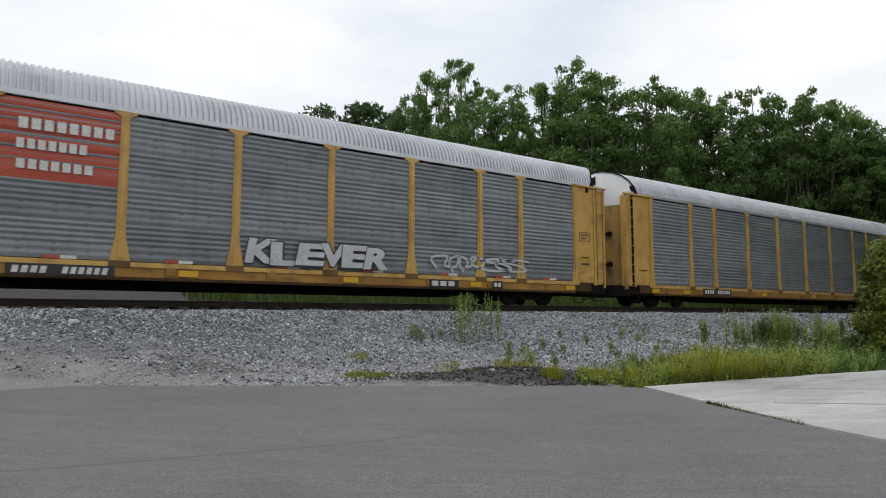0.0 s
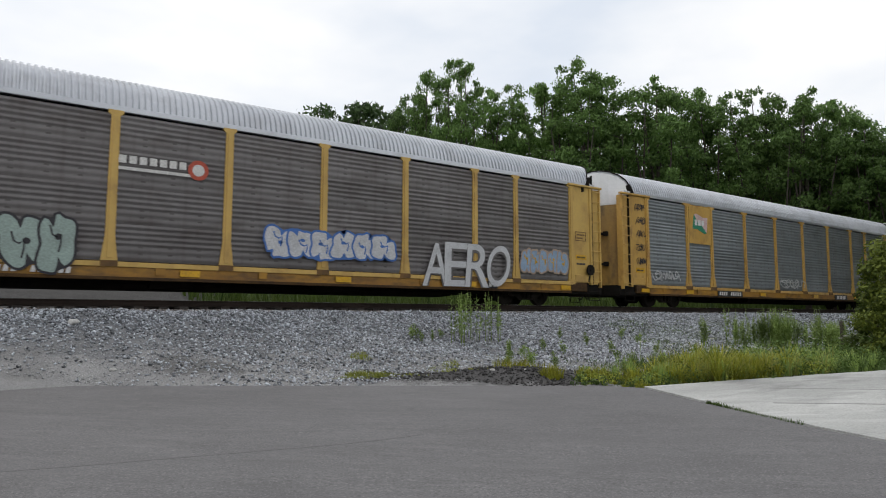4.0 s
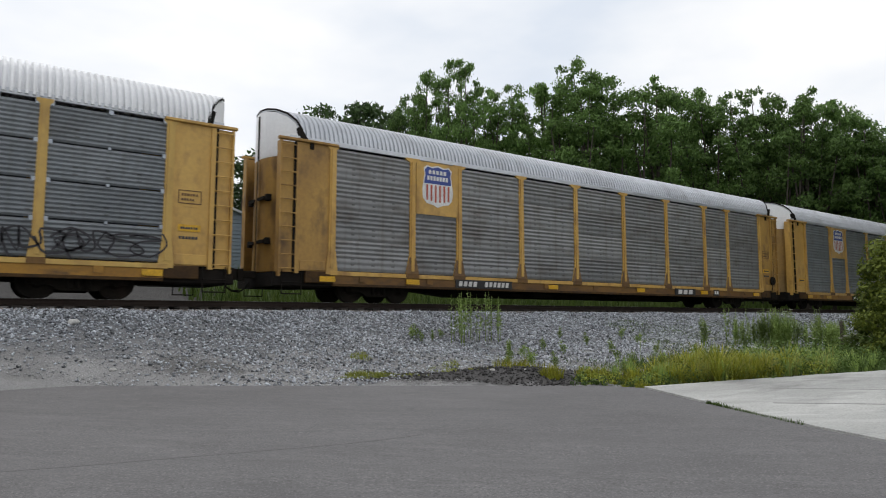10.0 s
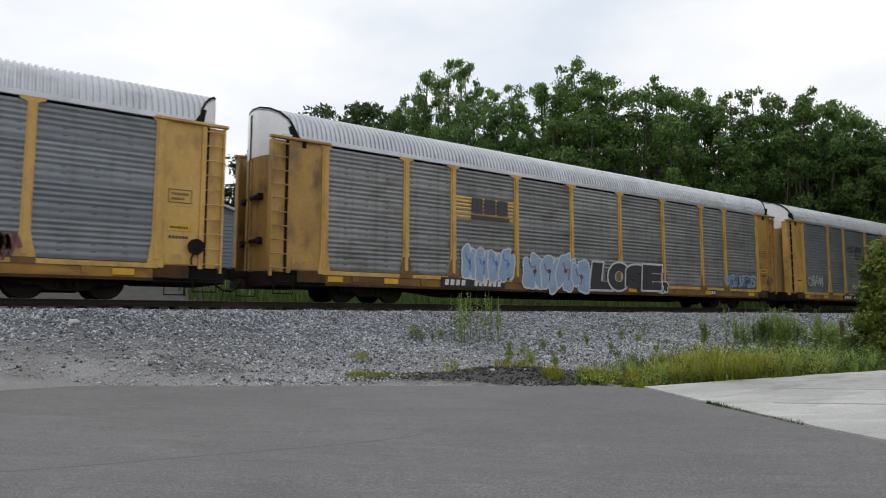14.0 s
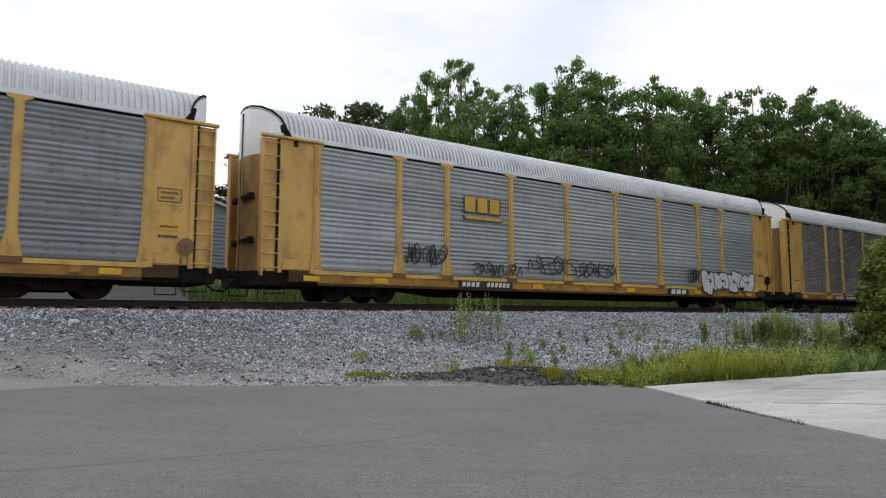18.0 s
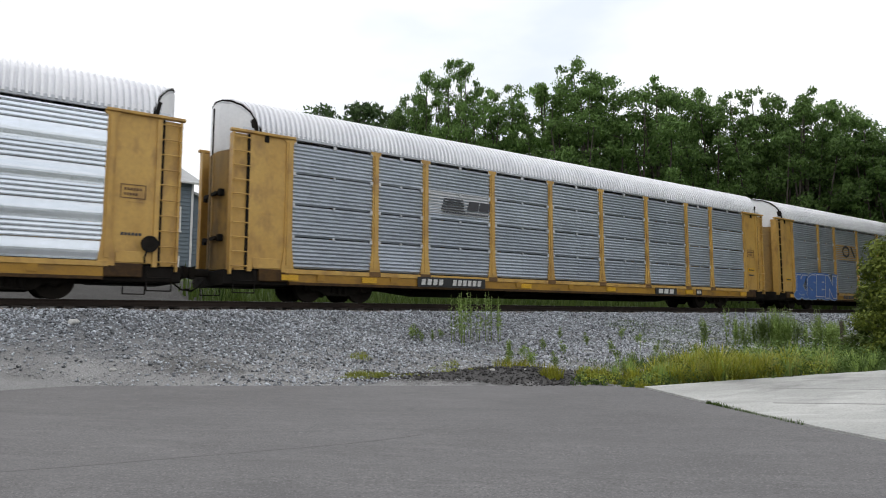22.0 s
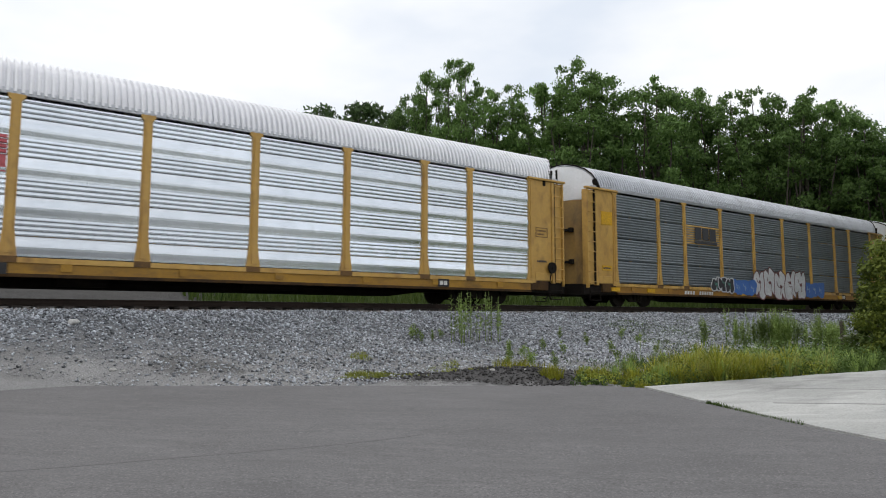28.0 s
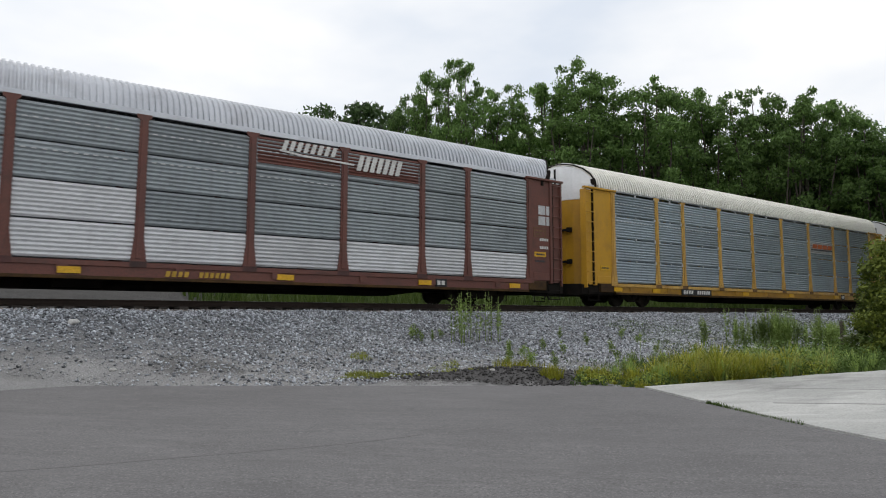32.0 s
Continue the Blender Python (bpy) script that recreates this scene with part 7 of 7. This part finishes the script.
# ochre board with a broad dark ring and slanted bar
painted_sheet(C[16], "B", -7.05, -4.44, 2.86, 3.80, "yellow", "ochre painted panel")
sh = Shape()
ribbon(sh, [(-5.80 + 0.40 * math.cos(q * 0.5236), 3.39 + 0.29 * math.sin(q * 0.5236)) for q in range(13)], 0.13, ON_PANEL - 0.008)
part("emblem", sh.mesh("emblem"), M["ink"], C[16], label="dark ring emblem")
sh = Shape().plate([(-5.25, 3.70), (-5.05, 3.70), (-4.60, 3.08), (-4.80, 3.08)], ON_PANEL - 0.012, ON_PANEL - 0.008)
part("emblem_bar", sh.mesh("emblem_bar"), M["ink"], C[16])
word(C[16], -6.47, -5.18, 0.60, 0.80, 6, "ink", ON_SILL)
fat_letters(C[16], -11.95, -7.7, 0.52, 1.0, 3, "spray_blue", "spray_pale", 161, "spray_pale", lean=0.2)
bubble(C[16], "KSEN", -11.7, -7.6, 0.62, 1.92, "spray_blue", "spray_white", 162, 0.08, 0.05, "spray_blue")
painted_sheet(C[17], "B", -7.05, -4.44, 2.98, 3.84, "repaint", "white painted panel")
for i in range(5):
    board(C[17], -6.54 + 0.03 * i, -5.55 - 0.02 * i, 3.16 + 0.09 * i, 3.205 + 0.09 * i, "ink", "emblem_bar", ON_PANEL - 0.006)
word(C[17], -5.45, -4.45, 3.22, 3.54, 2, "ink", ON_PANEL - 0.008, 0.08, 0.9)
word(C[17], -6.5, -4.5, 3.06, 3.12, 16, "ink", ON_PANEL - 0.008)
number(C[17], -7.51, -4.69, 0.54, 0.86)
word(C[18], -6.70, -4.34, 3.22, 3.44, 8, "ink", ON_PANEL - 0.004, 0.0, 0.34)
number(C[18], -6.68, -4.22, 0.53, 0.79)
fat_letters(C[19], -1.4, 6.1, 0.78, 2.0, 7, "spray_black", "spray_green", 191, "spray_teal")
scribble(C[19], -1.0, 5.8, 0.9, 1.9, "spray_green", 192, 9, 0.06, ON_POST - 0.03)
scribble(C[19], 12.0, 12.9, 2.05, 2.38, "spray_black", 193, 4, 0.035, -HALF - 0.03)
number(C[19], -5.96, -4.6, 0.6, 0.8, None)
number(C[20], -7.6, -4.66, 0.53, 0.84)
for j in range(6):
    scribble(C[20], -11.7 + 3.4 * j, -8.4 + 3.4 * j, 1.0, 1.8, "spray_black", 200 + j, 6, 0.024)
    scribble(C[20], -11.5 + 3.4 * j, -8.6 + 3.4 * j, 0.98, 1.75, "ink", 230 + j, 5, 0.022)
scribble(C[20], 10.3, 11.7, 1.3, 1.95, "spray_white", 240, 5, 0.05)
painted_sheet(C[21], "B", -7.05, -4.44, 2.86, 3.80, "yellow", "ochre painted panel")
gold_name(C[21], -6.42, -4.68, "ink", 3.12, 3.68, 2.93)
fat_letters(C[21], -5.2, -3.5, 0.75, 1.42, 3, "spray_black", "spray_white", 211, "spray_green")
fat_letters(C[21], -3.4, -1.5, 0.68, 1.35, 3, "spray_blue", "spray_blue", 212, "spray_pale")
fat_letters(C[21], -1.6, 3.4, 0.5, 1.98, 5, "spray_white", "spray_red", 213)
fat_letters(C[21], 3.4, 5.5, 0.6, 1.42, 3, "spray_blue", "spray_blue", 214, "spray_pale")
number(C[21], -7.53, -5.03, 0.52, 0.78, None)
board(C[21], -12.76, -12.1, 3.3, 3.85, "reflector", "notice", -HALF - 0.02, "yellow notice plate")
painted_sheet(C[22], "S", -7.05, -4.44, 2.88, 3.76, "pink_red", "faded red painted panel")
word(C[22], -6.65, -4.55, 3.36, 3.60, 8, "white", ON_PANEL - 0.008)
word(C[22], -6.63, -5.21, 2.97, 3.19, 7, "white", ON_PANEL - 0.008)
number(C[22], -6.78, -4.29, 0.53, 0.79)
number(C[23], -7.74, -4.76, 0.54, 0.82)
painted_sheet(C[24], "B", 4.47, 7.02, 3.05, 3.80, "repaint", "white painted panel")
word(C[24], 4.65, 6.95, 3.36, 3.60, 4, "orange", ON_PANEL - 0.008, 0.1, 0.86)
board(C[24], 4.6, 6.95, 3.27, 3.32, "ink", "underline", ON_PANEL - 0.008)
number(C[24], -7.48, -5.21, 0.53, 0.80)
# brown sign across two bays with slanted white lettering and a flourish
for x0, x1 in ((1.58, 4.17), (4.45, 7.04)):
    painted_sheet(C[25], "B", x0, x1, 3.86, 4.70, "brown", "brown painted sign panel")
word(C[25], 2.25, 4.02, 4.36, 4.66, 8, "white", ON_POST, 0.10, 0.6)
word(C[25], 4.68, 6.30, 4.06, 4.55, 7, "white", ON_POST, 0.14, 0.68)
sh = Shape()
ribbon(sh, [(2.2, 4.34), (2.9, 4.27), (3.7, 4.25), (4.6, 4.22)], 0.06, ON_POST)
part("flourish", sh.mesh("flourish"), M["white"], C[25])
number(C[25], -0.87, 1.0, 0.54, 0.78, None, "gold")
for x0, x1, z0, z1 in ((12.45, 12.80, 3.40, 3.74), (12.85, 13.05, 3.40, 3.74), (12.45, 12.80, 3.0, 3.33), (12.85, 13.05, 3.0, 3.33)):
    board(C[25], x0, x1, z0, z1, "spray_white", "stencil", -HALF - 0.014)
word(C[25], 12.5, 12.95, 2.4, 2.5, 4, "white", -HALF - 0.014)
word(C[25], 12.5, 12.95, 2.1, 2.2, 4, "white", -HALF - 0.014)

# pale brackets at the sheet joints of some cars
bracket = Shape()
for cx, width in BAYS:
    for r in range(1, 5):
        z = SILL_TOP + 0.03 + r * ROW_H
        for dx in (-width / 2 + 0.12, 0.0, width / 2 - 0.12):
            k = 0.035 if dx == 0.0 and r < 4 else 0.055
            bracket.box(cx + dx - k, cx + dx + k, -HALF - 0.05, -HALF - 0.02, z - 1.2 * k, z + 0.8 * k)
bracket = bracket.mesh("joint_hardware")
for k in (5, 9, 13, 16, 17, 20, 23, 24):
    tagged(part("joint_hardware", bracket, M["galv_light"] if k in (5, 9, 20) else M["repaint"], C[k], label="small pale joint brackets"), kind="stuff")

# rows of small pale bars in the upper sheets, painted as daylight through slots
slots = Shape()
for cx, width in BAYS[:6]:
    for z in (SILL_TOP + 0.03 + 3.55 * ROW_H, SILL_TOP + 0.03 + 2.75 * ROW_H):
        for i in range(int(width / 0.22) - 1):
            x = cx - width / 2 + 0.2 + 0.22 * i
            slots.box(x, x + 0.11, -HALF - 0.042, -HALF - 0.02, z, z + 0.032)
slots = slots.mesh("vent_slotting")
for k in (5, 9, 19, 20, 24, 25):
    tagged(part("vent_slotting", slots, M["repaint"], C[k], label="rows of small pale bars painted as daylight in vent slots"), kind="stuff")
# recess, drawn as a flat dark board, and orange plate on the red car's end
board(C[19], -12.85, -12.25, 1.2, 2.0, "sooty_red", "recess", -HALF - 0.012)
board(C[19], -12.75, -12.35, 1.25, 1.9, "red", "recess_back", -HALF - 0.020)


# ---- what moves ----
# how far the middle of the first car is along the track, less an even 21.45 m/s
ROLL = [(0.0, 36.03), (3.4, 35.86), (7.0, 35.45), (10.0, 35.16), (14.5, 34.88), (17.5, 34.72), (18.5, 34.58), (18.7, 34.38), (18.95, 33.80), (19.2, 33.77),
        (23.0, 33.77), (28.0, 33.68), (32.0, 33.58)]


def motions():
    """The train rolls by at an even speed; its wheels turn with it."""
    ticks = [i / 5 for i in range(161)]
    runs = np.interp(ticks, [t for t, _ in ROLL], [run for _, run in ROLL])
    for k, car in CARS.items():
        walk(car, [(t, pose(float(run) + SPEED * t - PITCH_CAR * k, TRACK, RAIL)) for t, run in zip(ticks, runs)])
    step = math.degrees(SPEED / WHEEL / FPS)
    turned = {}
    for w, dx in WHEELSETS:
        if dx not in turned:
            walk(w, [(i / FPS, pose(dx, 0, WHEEL) @ Matrix.Rotation(radians(step * i), 4, "Y")) for i in range(32 * FPS + 1)])
            turned[dx] = w.animation_data
        else:
            w.rotation_mode = "QUATERNION"
            w.animation_data_create()
            w.animation_data.action = turned[dx].action
            w.animation_data.action_slot = turned[dx].action_slot


motions()
